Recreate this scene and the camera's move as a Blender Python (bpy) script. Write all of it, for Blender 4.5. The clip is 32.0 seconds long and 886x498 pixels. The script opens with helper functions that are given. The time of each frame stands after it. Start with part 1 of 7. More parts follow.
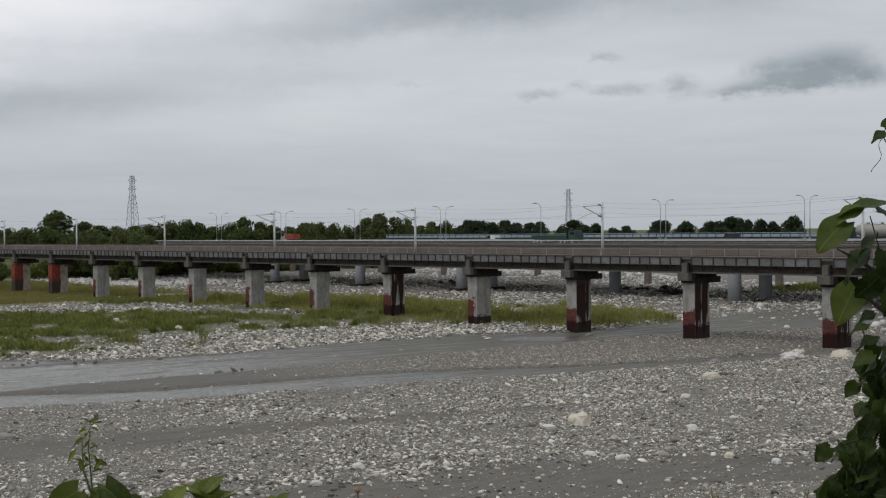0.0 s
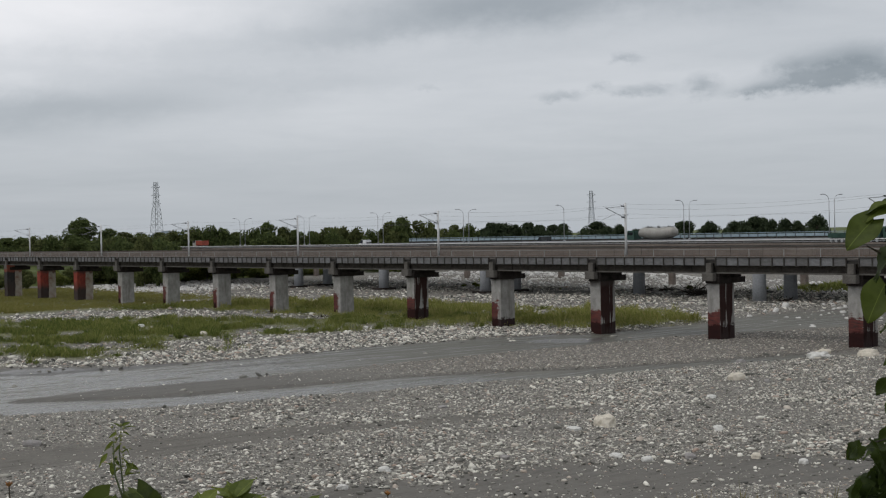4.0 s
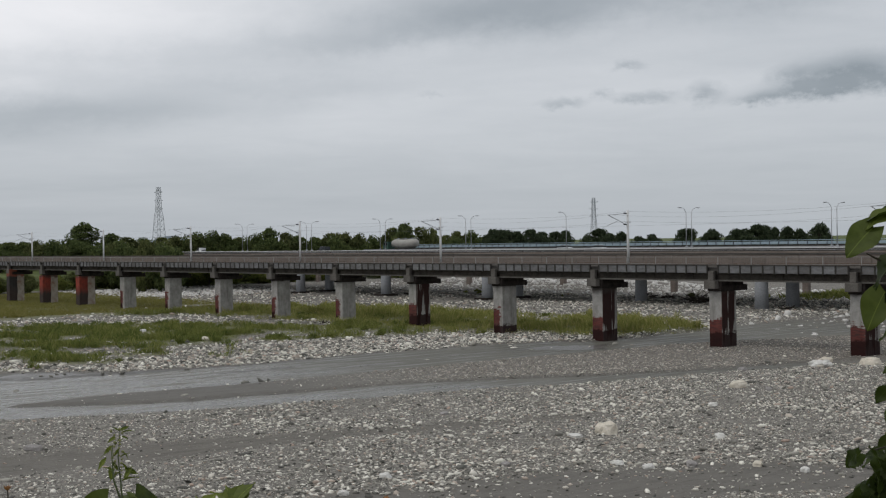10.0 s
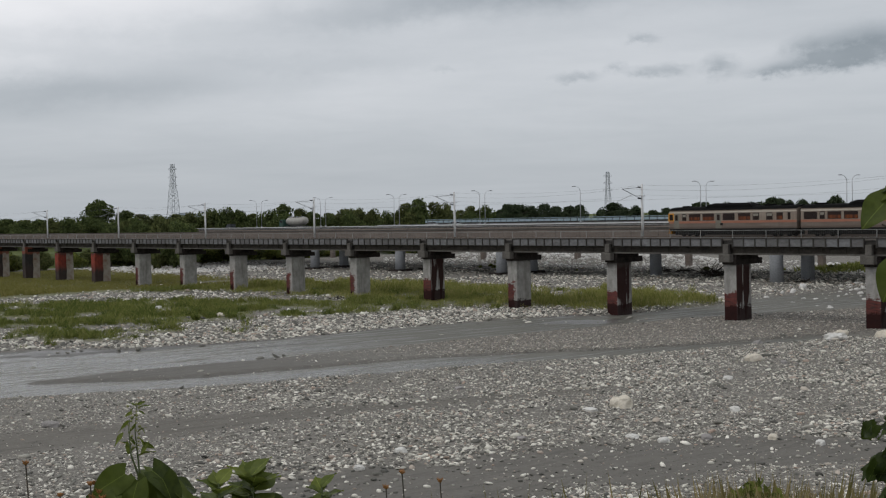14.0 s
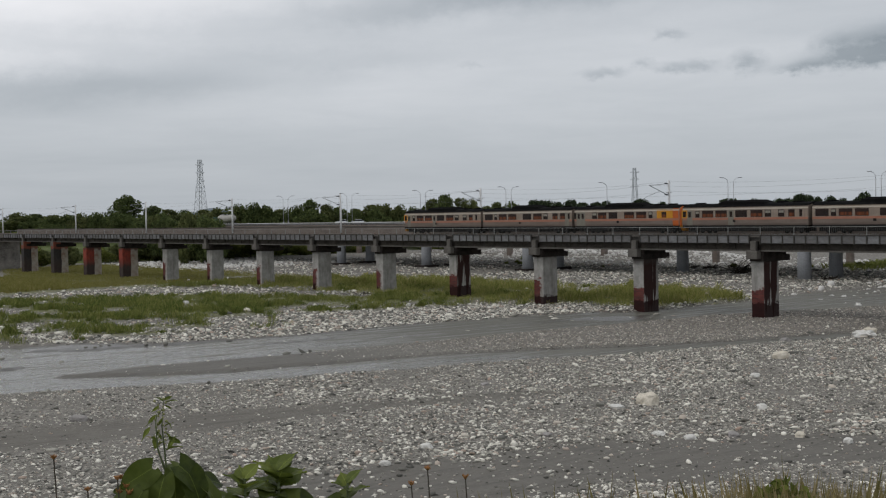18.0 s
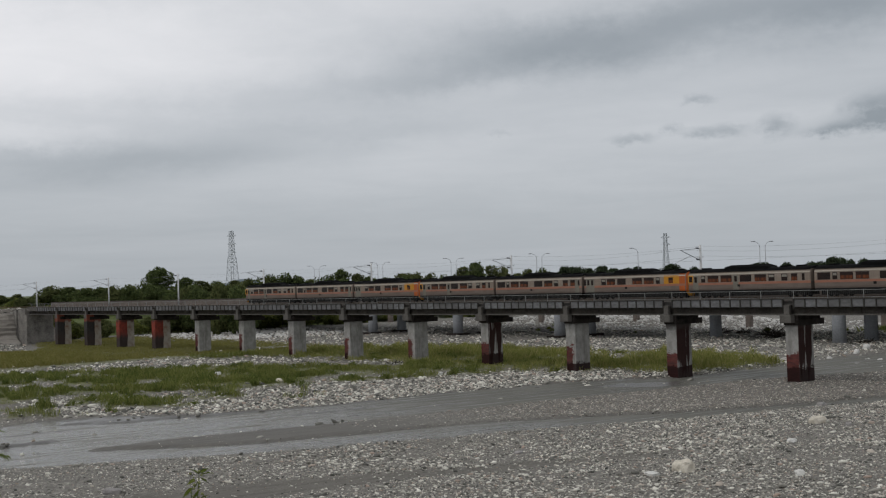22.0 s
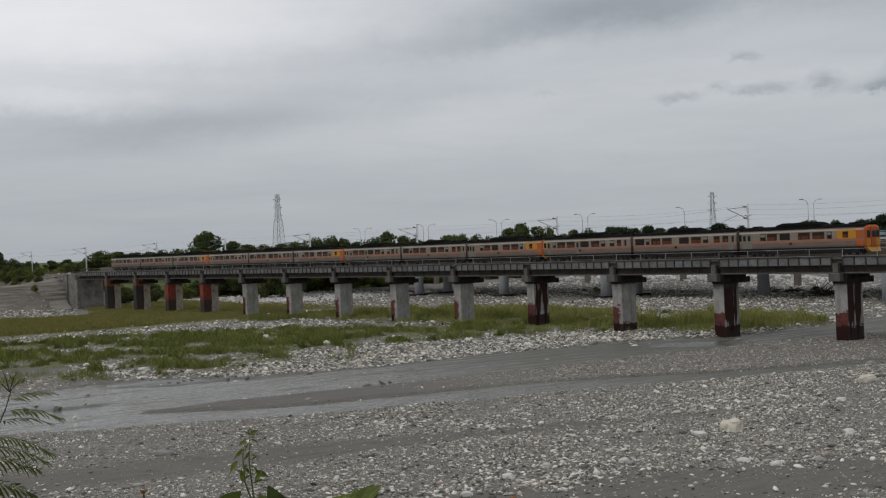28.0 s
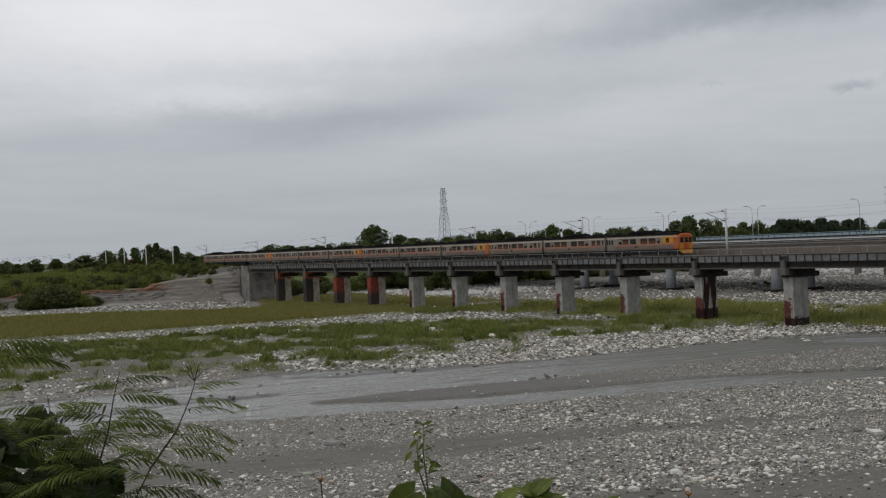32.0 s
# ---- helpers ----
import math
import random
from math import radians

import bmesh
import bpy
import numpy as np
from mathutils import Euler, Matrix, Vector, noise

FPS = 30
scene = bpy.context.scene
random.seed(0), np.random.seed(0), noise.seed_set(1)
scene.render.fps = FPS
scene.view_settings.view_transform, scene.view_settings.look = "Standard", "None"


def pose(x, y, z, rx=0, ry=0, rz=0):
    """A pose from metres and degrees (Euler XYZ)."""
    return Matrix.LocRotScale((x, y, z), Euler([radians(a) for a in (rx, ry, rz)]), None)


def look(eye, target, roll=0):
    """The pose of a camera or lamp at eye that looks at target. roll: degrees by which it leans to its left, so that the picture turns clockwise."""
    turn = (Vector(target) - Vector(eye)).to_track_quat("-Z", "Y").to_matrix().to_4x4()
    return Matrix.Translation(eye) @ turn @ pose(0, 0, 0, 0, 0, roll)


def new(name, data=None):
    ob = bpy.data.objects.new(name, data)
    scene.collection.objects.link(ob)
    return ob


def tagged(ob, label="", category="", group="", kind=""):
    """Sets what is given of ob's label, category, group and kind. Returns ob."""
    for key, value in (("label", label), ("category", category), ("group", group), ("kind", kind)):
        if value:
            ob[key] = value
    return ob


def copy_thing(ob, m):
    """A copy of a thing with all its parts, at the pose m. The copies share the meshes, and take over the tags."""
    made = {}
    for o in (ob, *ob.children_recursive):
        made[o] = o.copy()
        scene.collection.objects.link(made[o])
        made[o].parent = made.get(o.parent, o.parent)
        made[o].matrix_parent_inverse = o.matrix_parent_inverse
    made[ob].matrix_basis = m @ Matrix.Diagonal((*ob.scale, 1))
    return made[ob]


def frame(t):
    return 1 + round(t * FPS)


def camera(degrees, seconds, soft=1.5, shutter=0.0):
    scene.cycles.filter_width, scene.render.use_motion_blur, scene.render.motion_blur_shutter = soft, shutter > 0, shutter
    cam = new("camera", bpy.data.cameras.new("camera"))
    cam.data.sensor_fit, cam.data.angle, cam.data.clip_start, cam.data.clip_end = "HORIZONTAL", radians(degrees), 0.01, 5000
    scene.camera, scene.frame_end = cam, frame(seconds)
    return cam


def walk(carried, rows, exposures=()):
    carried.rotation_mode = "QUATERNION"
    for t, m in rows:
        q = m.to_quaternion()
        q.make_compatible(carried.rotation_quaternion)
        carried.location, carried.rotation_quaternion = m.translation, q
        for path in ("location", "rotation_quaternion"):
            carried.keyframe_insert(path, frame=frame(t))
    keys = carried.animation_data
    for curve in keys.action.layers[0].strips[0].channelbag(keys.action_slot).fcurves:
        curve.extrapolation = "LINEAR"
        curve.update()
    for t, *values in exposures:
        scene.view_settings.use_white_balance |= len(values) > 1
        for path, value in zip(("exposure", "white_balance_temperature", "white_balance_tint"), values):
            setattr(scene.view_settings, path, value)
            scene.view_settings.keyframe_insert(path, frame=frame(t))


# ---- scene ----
DEGREES = 36.18
cam = camera(DEGREES, 32.0, soft=1.2)
# seconds, place in metres, turn in degrees
ROWS = [
    (0.0, 0.0000, 0.0000, 13.8000, 89.210, 0.550, 49.283),
    (0.5, 0.0001, 0.0001, 13.7991, 89.349, 0.671, 48.848),
    (1.0, -0.0021, -0.0025, 13.7974, 89.518, 0.726, 48.604),
    (1.5, -0.0054, -0.0061, 13.7952, 89.567, 0.777, 48.712),
    (2.0, -0.0076, -0.0088, 13.7940, 89.685, 0.815, 49.027),
    (2.5, -0.0089, -0.0105, 13.7940, 89.751, 0.851, 49.515),
    (3.0, -0.0088, -0.0105, 13.7948, 89.627, 0.836, 49.848),
    (3.5, -0.0084, -0.0101, 13.7951, 89.478, 0.819, 50.017),
    (4.0, -0.0079, -0.0096, 13.7955, 89.355, 1.177, 50.253),
    (4.5, -0.0077, -0.0094, 13.7958, 89.420, 1.103, 50.543),
    (6.5, -0.0074, -0.0092, 13.7953, 89.011, 0.906, 50.586),
    (7.0, -0.0067, -0.0083, 13.7952, 89.261, 0.957, 50.679),
    (7.5, -0.0057, -0.0070, 13.7952, 89.518, 1.087, 50.830),
    (8.0, -0.0045, -0.0056, 13.7950, 89.605, 0.872, 50.724),
    (8.5, -0.0038, -0.0047, 13.7948, 89.496, 0.990, 50.543),
    (9.0, -0.0037, -0.0046, 13.7942, 89.568, 0.992, 50.479),
    (9.5, -0.0038, -0.0047, 13.7934, 89.628, 0.996, 50.436),
    (10.0, -0.0035, -0.0043, 13.7934, 89.627, 0.922, 50.348),
    (10.5, -0.0029, -0.0036, 13.7933, 89.601, 1.025, 50.362),
    (11.0, -0.0031, -0.0039, 13.7924, 89.598, 1.060, 50.274),
    (11.5, -0.0038, -0.0047, 13.7913, 89.480, 0.987, 50.263),
    (12.0, -0.0044, -0.0055, 13.7914, 89.266, 0.985, 50.272),
    (12.5, -0.0046, -0.0057, 13.7911, 89.197, 1.101, 50.362),
    (13.0, -0.0045, -0.0057, 13.7906, 89.049, 1.153, 50.554),
    (13.5, -0.0041, -0.0054, 13.7902, 88.879, 1.219, 50.813),
    (14.0, -0.0035, -0.0047, 13.7897, 88.587, 1.271, 50.939),
    (14.5, -0.0033, -0.0046, 13.7891, 88.344, 1.210, 51.099),
    (16.5, -0.0030, -0.0041, 13.7913, 88.787, 1.376, 52.040),
    (17.0, -0.0029, -0.0041, 13.7911, 88.677, 1.423, 52.106),
    (17.5, -0.0029, -0.0041, 13.7909, 88.470, 1.092, 52.136),
    (18.0, -0.0029, -0.0042, 13.7910, 88.440, 1.147, 52.051),
    (18.5, -0.0037, -0.0052, 13.7910, 88.553, 1.207, 52.029),
    (19.0, -0.0048, -0.0064, 13.7923, 88.718, 1.191, 52.043),
    (19.5, -0.0064, -0.0083, 13.7944, 89.263, 1.275, 52.230),
    (20.0, -0.0076, -0.0099, 13.7948, 90.261, 1.430, 52.595),
    (20.5, -0.0077, -0.0101, 13.7939, 90.886, 1.748, 53.022),
    (21.0, -0.0074, -0.0097, 13.7932, 91.223, 1.736, 53.136),
    (21.5, -0.0078, -0.0101, 13.7929, 91.328, 1.796, 53.209),
    (22.0, -0.0081, -0.0107, 13.7930, 91.344, 1.905, 53.356),
    (22.5, -0.0081, -0.0106, 13.7925, 91.401, 1.823, 53.387),
    (23.0, -0.0083, -0.0108, 13.7916, 91.203, 1.903, 53.420),
    (23.5, -0.0085, -0.0112, 13.7913, 91.071, 2.028, 53.408),
    (24.0, -0.0089, -0.0118, 13.7912, 90.897, 2.075, 53.613),
    (24.5, -0.0090, -0.0121, 13.7912, 90.555, 2.109, 53.860),
    (25.0, -0.0094, -0.0128, 13.7916, 90.368, 1.989, 54.027),
    (25.5, -0.0099, -0.0136, 13.7921, 90.277, 2.094, 54.201),
    (27.5, -0.0097, -0.0138, 13.7923, 89.893, 2.368, 55.046),
    (28.0, -0.0097, -0.0140, 13.7919, 89.793, 2.455, 55.283),
    (28.5, -0.0098, -0.0144, 13.7910, 89.768, 2.401, 55.566),
    (29.0, -0.0106, -0.0157, 13.7904, 89.688, 2.417, 55.854),
    (29.5, -0.0127, -0.0194, 13.7900, 89.695, 2.496, 56.737),
    (30.0, -0.0147, -0.0242, 13.7896, 89.679, 2.596, 58.566),
    (30.5, -0.0159, -0.0274, 13.7902, 89.688, 2.836, 59.826),
    (31.0, -0.0167, -0.0301, 13.7911, 89.773, 2.731, 60.919),
    (31.5, -0.0175, -0.0325, 13.7915, 89.781, 2.638, 61.635),
    (32.0, -0.0180, -0.0343, 13.7918, 89.810, 2.553, 62.256),
]
EXPOSURES = [(0.0, 0.02), (14.0, 0.02), (19.0, 0.01), (21.0, -0.11), (25.0, -0.12), (32.0, -0.13)]
walk(cam, [(r[0], pose(*r[1:])) for r in ROWS], EXPOSURES)

# ---- world and light ----
SUN_EL, SUN_ROT = radians(52), radians(200)


def make_world():
    w = bpy.data.worlds.new("overcast_sky")
    scene.world = w
    w.use_nodes = True
    nt = w.node_tree
    nt.nodes.clear()
    N, L = nt.nodes.new, nt.links.new

    def val(op, a, b=None, c=None, clamp=False):
        n = N("ShaderNodeMath")
        n.operation, n.use_clamp = op, clamp
        for i, v in enumerate((a, b, c)):
            if v is None:
                continue
            if isinstance(v, (int, float)):
                n.inputs[i].default_value = v
            else:
                L(v, n.inputs[i])
        return n.outputs[0]

    def mix(f, a, b):
        n = N("ShaderNodeMix")
        n.data_type = "RGBA"
        for sock, v in ((n.inputs[0], f), (n.inputs[6], a), (n.inputs[7], b)):
            if isinstance(v, (tuple, float, int)):
                sock.default_value = (*v, 1) if isinstance(v, tuple) else v
            else:
                L(v, sock)
        return n.outputs[2]

    sky = N("ShaderNodeTexSky")
    sky.sky_type, sky.sun_disc = "NISHITA", False
    sky.sun_elevation, sky.sun_rotation = SUN_EL, SUN_ROT
    tc = N("ShaderNodeTexCoord")
    sep = N("ShaderNodeSeparateXYZ")
    L(tc.outputs["Generated"], sep.inputs[0])
    x, y, z = sep.outputs
    # bearing from the west, and height above the horizon, in degrees
    az = val("MULTIPLY", val("ARCTAN2", y, val("MULTIPLY", x, -1.0)), 57.2958)
    el = val("MULTIPLY", val("ARCSINE", z), 57.2958)
    zz = val("MAXIMUM", val("ADD", z, 0.06), 0.02)
    comb = N("ShaderNodeCombineXYZ")
    L(val("DIVIDE", x, zz), comb.inputs[0])
    L(val("DIVIDE", y, zz), comb.inputs[1])

    def noise_at(vec, scale, detail, rough, dist=0.0):
        n = N("ShaderNodeTexNoise")
        n.inputs["Scale"].default_value, n.inputs["Detail"].default_value = scale, detail
        n.inputs["Roughness"].default_value, n.inputs["Distortion"].default_value = rough, dist
        L(vec, n.inputs["Vector"])
        return n.outputs["Fac"]

    broad = noise_at(comb.outputs[0], 0.42, 4, 0.5, 0.4)
    fine = noise_at(comb.outputs[0], 1.7, 6, 0.55, 0.5)
    ang = N("ShaderNodeCombineXYZ")
    L(az, ang.inputs[0])
    L(val("MULTIPLY", el, 1.6), ang.inputs[1])
    wob = noise_at(ang.outputs[0], 0.55, 5, 0.6)
    wob2 = noise_at(ang.outputs[0], 0.16, 4, 0.55)
    rag = noise_at(ang.outputs[0], 1.5, 6, 0.62)
    azw = val("ADD", az, val("MULTIPLY_ADD", val("SUBTRACT", wob, 0.5), 3.0, val("MULTIPLY", val("SUBTRACT", rag, 0.5), 1.3)))
    elw = val("ADD", el, val("MULTIPLY_ADD", val("SUBTRACT", wob2, 0.5), 2.0, val("MULTIPLY", val("SUBTRACT", rag, 0.5), 0.9)))

    azs = val("ADD", az, val("MULTIPLY_ADD", val("SUBTRACT", wob, 0.5), 1.3, val("MULTIPLY", val("SUBTRACT", rag, 0.5), 1.0)))
    els = val("ADD", el, val("MULTIPLY_ADD", val("SUBTRACT", wob2, 0.5), 0.4, val("MULTIPLY", val("SUBTRACT", rag, 0.5), 0.7)))

    def blob(a0, e0, ra, re, p=1.0, tilt=0.0, small=False):
        da = val("SUBTRACT", azs if small else azw, a0)
        u = val("DIVIDE", da, ra)
        v = val("DIVIDE", val("SUBTRACT", val("SUBTRACT", els if small else elw, e0), val("MULTIPLY", da, tilt)), re)
        q = val("ADD", val("MULTIPLY", u, u), val("MULTIPLY", v, v))
        return val("MULTIPLY", val("EXPONENT", val("MULTIPLY", q, -1.0)), p)

    def total(blobs):
        s = blobs[0]
        for b in blobs[1:]:
            s = val("ADD", s, b)
        return s

    # base: pale grey deck, bluer and darker toward the horizon
    t_el = val("MULTIPLY", val("SUBTRACT", el, 0.0), 1 / 14.0, None, True)
    deck = mix(t_el, (0.44, 0.474, 0.515), (0.648, 0.668, 0.70))
    streak = val("MULTIPLY", val("SUBTRACT", broad, 0.5), 0.9)
    streak = val("ADD", streak, val("MULTIPLY", val("SUBTRACT", fine, 0.5), 0.35))
    streak = val("MULTIPLY", streak, val("MULTIPLY_ADD", t_el, 0.8, 0.14))
    gain = val("ADD", 1.0, streak)
    bright = total([blob(*b) for b in CLOUD_BRIGHT])
    gain = val("ADD", gain, bright)
    dark = total([blob(*b) for b in CLOUD_DARK])
    dark = val("MULTIPLY", dark, val("MULTIPLY_ADD", fine, 1.0, 0.5))
    gain = val("SUBTRACT", gain, dark)
    small = total([blob(*b, small=True) for b in CLOUD_SMALL])
    small = val("MULTIPLY", val("SUBTRACT", val("MULTIPLY", small, val("MULTIPLY_ADD", rag, 1.3, 0.5)), 0.09), 0.95, None, True)
    gain = val("SUBTRACT", gain, val("MULTIPLY", small, 0.46))
    gain = val("MAXIMUM", gain, 0.3)
    g = N("ShaderNodeCombineXYZ")
    for i, ex in enumerate((1.10, 0.99, 0.92)):
        L(val("POWER", gain, ex), g.inputs[i])
    mul = N("ShaderNodeVectorMath")
    mul.operation = "MULTIPLY"
    L(deck, mul.inputs[0])
    L(g.outputs[0], mul.inputs[1])
    # the clear sky shows through the deck only a little
    veil = mix(0.94, sky.outputs[0], mul.outputs[0])
    scaled = N("ShaderNodeVectorMath")
    scaled.operation = "SCALE"
    L(sky.outputs[0], scaled.inputs[0])
    scaled.inputs["Scale"].default_value = 0.1
    L(scaled.outputs[0], veil.node.inputs[6])
    # below the horizon: the ground's grey
    below = val("MULTIPLY", val("MULTIPLY", el, -1.0), 0.5, None, True)
    final = mix(below, veil, (0.16, 0.16, 0.155))
    bg = N("ShaderNodeBackground")
    bg.inputs["Strength"].default_value = 1.0
    L(final, bg.inputs["Color"])
    out = N("ShaderNodeOutputWorld")
    L(bg.outputs[0], out.inputs["Surface"])


# bearing, height, half-widths in degrees, strength, tilt
CLOUD_BRIGHT = [(25, 10.6, 9, 2.2, 0.22), (26, 8.4, 9, 1.2, 0.16), (19, 6.4, 4.5, 0.7, 0.22), (46, 5.4, 12, 2.0, 0.12), (14, 9.5, 8, 3, 0.36), (30, 4.6, 6, 1.0, 0.08)]
CLOUD_DARK = [(42, 9.9, 7.0, 1.1, 0.36, 0.03), (54, 10.8, 7, 1.3, 0.30), (35, 8.4, 7, 0.7, 0.2, 0.08), (24, 5.4, 7, 0.8, 0.14), (33, 6.6, 7, 0.6, 0.1)]
CLOUD_SMALL = [(55.3, 5.9, 2.6, 0.38, 0.85, 0.04), (54.4, 6.45, 1.0, 0.5, 0.6), (56.0, 6.6, 1.4, 0.62, 0.72), (57.4, 6.7, 1.2, 0.65, 0.62), (58.3, 6.15, 0.9, 0.45, 0.5), (52.8, 5.65, 0.9, 0.22, 0.6, 0.1),
               (50.7, 5.95, 0.66, 0.44, 0.72), (48.7, 5.8, 0.8, 0.28, 0.62), (47.6, 5.75, 0.6, 0.24, 0.5), (46.5, 5.98, 0.4, 0.22, 0.5), (44.9, 5.62, 1.0, 0.22, 0.56), (47.65, 7.15, 0.62, 0.22, 0.55),
               (39.3, 6.1, 0.5, 0.18, 0.3)]
make_world()

sun_data = bpy.data.lights.new("sun", "SUN")
sun_data.energy, sun_data.angle, sun_data.color = 0.7, radians(25), (1.0, 0.96, 0.9)
sun = new("sun", sun_data)
sun.matrix_world = look((0, 0, 60), (-30, 25, 0))
sun.rotation_euler = (radians(90) - SUN_EL, 0, radians(180) - SUN_ROT)


# ---- materials ----
class Mat:
    """A small builder for node materials."""

    def __init__(self, name, rough=0.8, metal=0.0, spec=0.4):
        self.m = bpy.data.materials.new(name)
        self.m.use_nodes = True
        self.nt = self.m.node_tree
        self.b = self.nt.nodes["Principled BSDF"]
        self.b.inputs["Roughness"].default_value = rough
        self.b.inputs["Metallic"].default_value = metal
        self.b.inputs["Specular IOR Level"].default_value = spec
        self._c = {}

    def n(self, kind):
        return self.nt.nodes.new(kind)

    def l(self, a, b):
        self.nt.links.new(a, b)

    def put(self, sock, v):
        if isinstance(v, tuple):
            sock.default_value = (*v, 1) if len(v) == 3 and sock.type == "RGBA" else v
        elif isinstance(v, (int, float)):
            sock.default_value = v
        else:
            self.l(v, sock)

    def coord(self, which="Object"):
        if which not in self._c:
            if which == "World":
                self._c[which] = self.n("ShaderNodeNewGeometry").outputs["Position"]
            else:
                self._c[which] = self.n("ShaderNodeTexCoord").outputs[which]
        return self._c[which]

    def scaled(self, v, s):
        n = self.n("ShaderNodeVectorMath")
        n.operation = "MULTIPLY"
        self.l(v, n.inputs[0])
        n.inputs[1].default_value = s
        return n.outputs[0]

    def noise(self, scale, detail=4, rough=0.55, which="Object", stretch=None, dist=0.0):
        n = self.n("ShaderNodeTexNoise")
        v = self.coord(which)
        if stretch:
            v = self.scaled(v, stretch)
        self.l(v, n.inputs["Vector"])
        n.inputs["Scale"].default_value, n.inputs["Detail"].default_value = scale, detail
        n.inputs["Roughness"].default_value, n.inputs["Distortion"].default_value = rough, dist
        return n.outputs["Fac"]

    def voro(self, scale, which="World", out="Color", stretch=None):
        n = self.n("ShaderNodeTexVoronoi")
        v = self.coord(which)
        if stretch:
            v = self.scaled(v, stretch)
        self.l(v, n.inputs["Vector"])
        n.inputs["Scale"].default_value = scale
        return n.outputs[out]

    def ramp(self, f, *stops):
        n = self.n("ShaderNodeValToRGB")
        el = n.color_ramp.elements
        while len(el) < len(stops):
            el.new(0.5)
        for e, (p, c) in zip(el, stops):
            e.position = p
            e.color = (*c, 1) if isinstance(c, tuple) else (c, c, c, 1)
        self.l(f, n.inputs[0])
        return n.outputs[0]

    def mix(self, f, a, b, kind="MIX"):
        n = self.n("ShaderNodeMix")
        n.data_type, n.blend_type = "RGBA", kind
        for sock, v in ((n.inputs[0], f), (n.inputs[6], a), (n.inputs[7], b)):
            self.put(sock, v)
        return n.outputs[2]

    def math(self, op, a, b=0.0, clamp=False):
        n = self.n("ShaderNodeMath")
        n.operation, n.use_clamp = op, clamp
        self.put(n.inputs[0], a)
        self.put(n.inputs[1], b)
        return n.outputs[0]

    def sep(self, v):
        n = self.n("ShaderNodeSeparateXYZ")
        self.l(v, n.inputs[0])
        return n.outputs

    def rand(self):
        return self.n("ShaderNodeObjectInfo").outputs["Random"]

    def island(self):
        return self.n("ShaderNodeNewGeometry").outputs["Random Per Island"]

    def attr(self, name):
        n = self.n("ShaderNodeAttribute")
        n.attribute_name = name
        return n

    def color(self, c):
        self.put(self.b.inputs["Base Color"], c)
        return self

    def roughness(self, r):
        self.put(self.b.inputs["Roughness"], r)
        return self

    def bump(self, h, strength=0.4, distance=0.02):
        n = self.n("ShaderNodeBump")
        n.inputs["Strength"].default_value, n.inputs["Distance"].default_value = strength, distance
        self.l(h, n.inputs["Height"])
        self.l(n.outputs[0], self.b.inputs["Normal"])
        return self


def simple(name, c1, c2, scale=2.0, rough=0.8, metal=0.0, bump=0.2, which="Object", stretch=None, spec=0.4):
    m = Mat(name, rough, metal, spec)
    f = m.noise(scale, 5, 0.6, which, stretch)
    f2 = m.noise(scale * 9, 3, 0.6, which)
    base = m.ramp(f, (0.3, c1), (0.7, c2))
    base = m.mix(0.22, base, m.ramp(f2, (0.35, tuple(0.55 * v for v in c1)), (0.65, tuple(min(1, 1.35 * v) for v in c2))))
    m.color(base)
    if bump:
        m.bump(f2, bump, 0.02)
    return m.m


M_CONCRETE = simple("weathered_concrete", (0.065, 0.059, 0.052), (0.15, 0.139, 0.125), 0.7, 0.9)
# concrete colour lowered to carry the shadows under decks and parapets
M_CONCRETE_DARK = simple("shade_dark_concrete", (0.026, 0.024, 0.022), (0.075, 0.069, 0.062), 0.8, 0.92)
# girder web likewise coloured dark for the deck's shadow on it
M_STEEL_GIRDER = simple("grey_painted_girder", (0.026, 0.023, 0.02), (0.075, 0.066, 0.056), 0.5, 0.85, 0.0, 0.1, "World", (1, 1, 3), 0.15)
M_PARAPET = simple("beige_parapet_concrete", (0.13, 0.104, 0.09), (0.225, 0.19, 0.164), 0.5, 0.9, 0, 0.1, "World", (0.5, 1, 2.2))
M_COLUMN = simple("blue_grey_column_concrete", (0.24, 0.25, 0.265), (0.32, 0.33, 0.345), 0.4, 0.85)
M_BALLAST = simple("dark_track_ballast", (0.07, 0.065, 0.06), (0.17, 0.155, 0.14), 6, 0.95, 0, 0.5, "World", None, 0.05)
M_RAIL = simple("rusty_rail_steel", (0.10, 0.07, 0.05), (0.19, 0.13, 0.09), 3, 0.6, 0.6)
M_GALV = simple("galvanised_steel", (0.30, 0.31, 0.32), (0.46, 0.47, 0.48), 2, 0.5, 0.5, 0.05)
M_POLE = simple("pale_grey_mast", (0.58, 0.58, 0.57), (0.72, 0.72, 0.71), 1, 0.55, 0.0, 0.05)
M_DARKSTEEL = simple("dark_steel", (0.05, 0.05, 0.055), (0.11, 0.11, 0.115), 2, 0.6, 0.3)
M_WIRE = simple("wire_metal", (0.14, 0.14, 0.15), (0.2, 0.2, 0.21), 1, 0.6, 0.4, 0)
M_DULLRAIL = simple("dull_grey_railing_bars", (0.08, 0.08, 0.077), (0.13, 0.13, 0.126), 2, 0.7, 0.2, 0.05)
M_RAILPALE = simple("pale_grey_handrail", (0.22, 0.22, 0.212), (0.32, 0.32, 0.31), 2, 0.7, 0.1, 0.05)
M_RAILBLUE = simple("blue_grey_railing_paint", (0.27, 0.36, 0.41), (0.37, 0.46, 0.51), 1, 0.5, 0.2, 0.05)
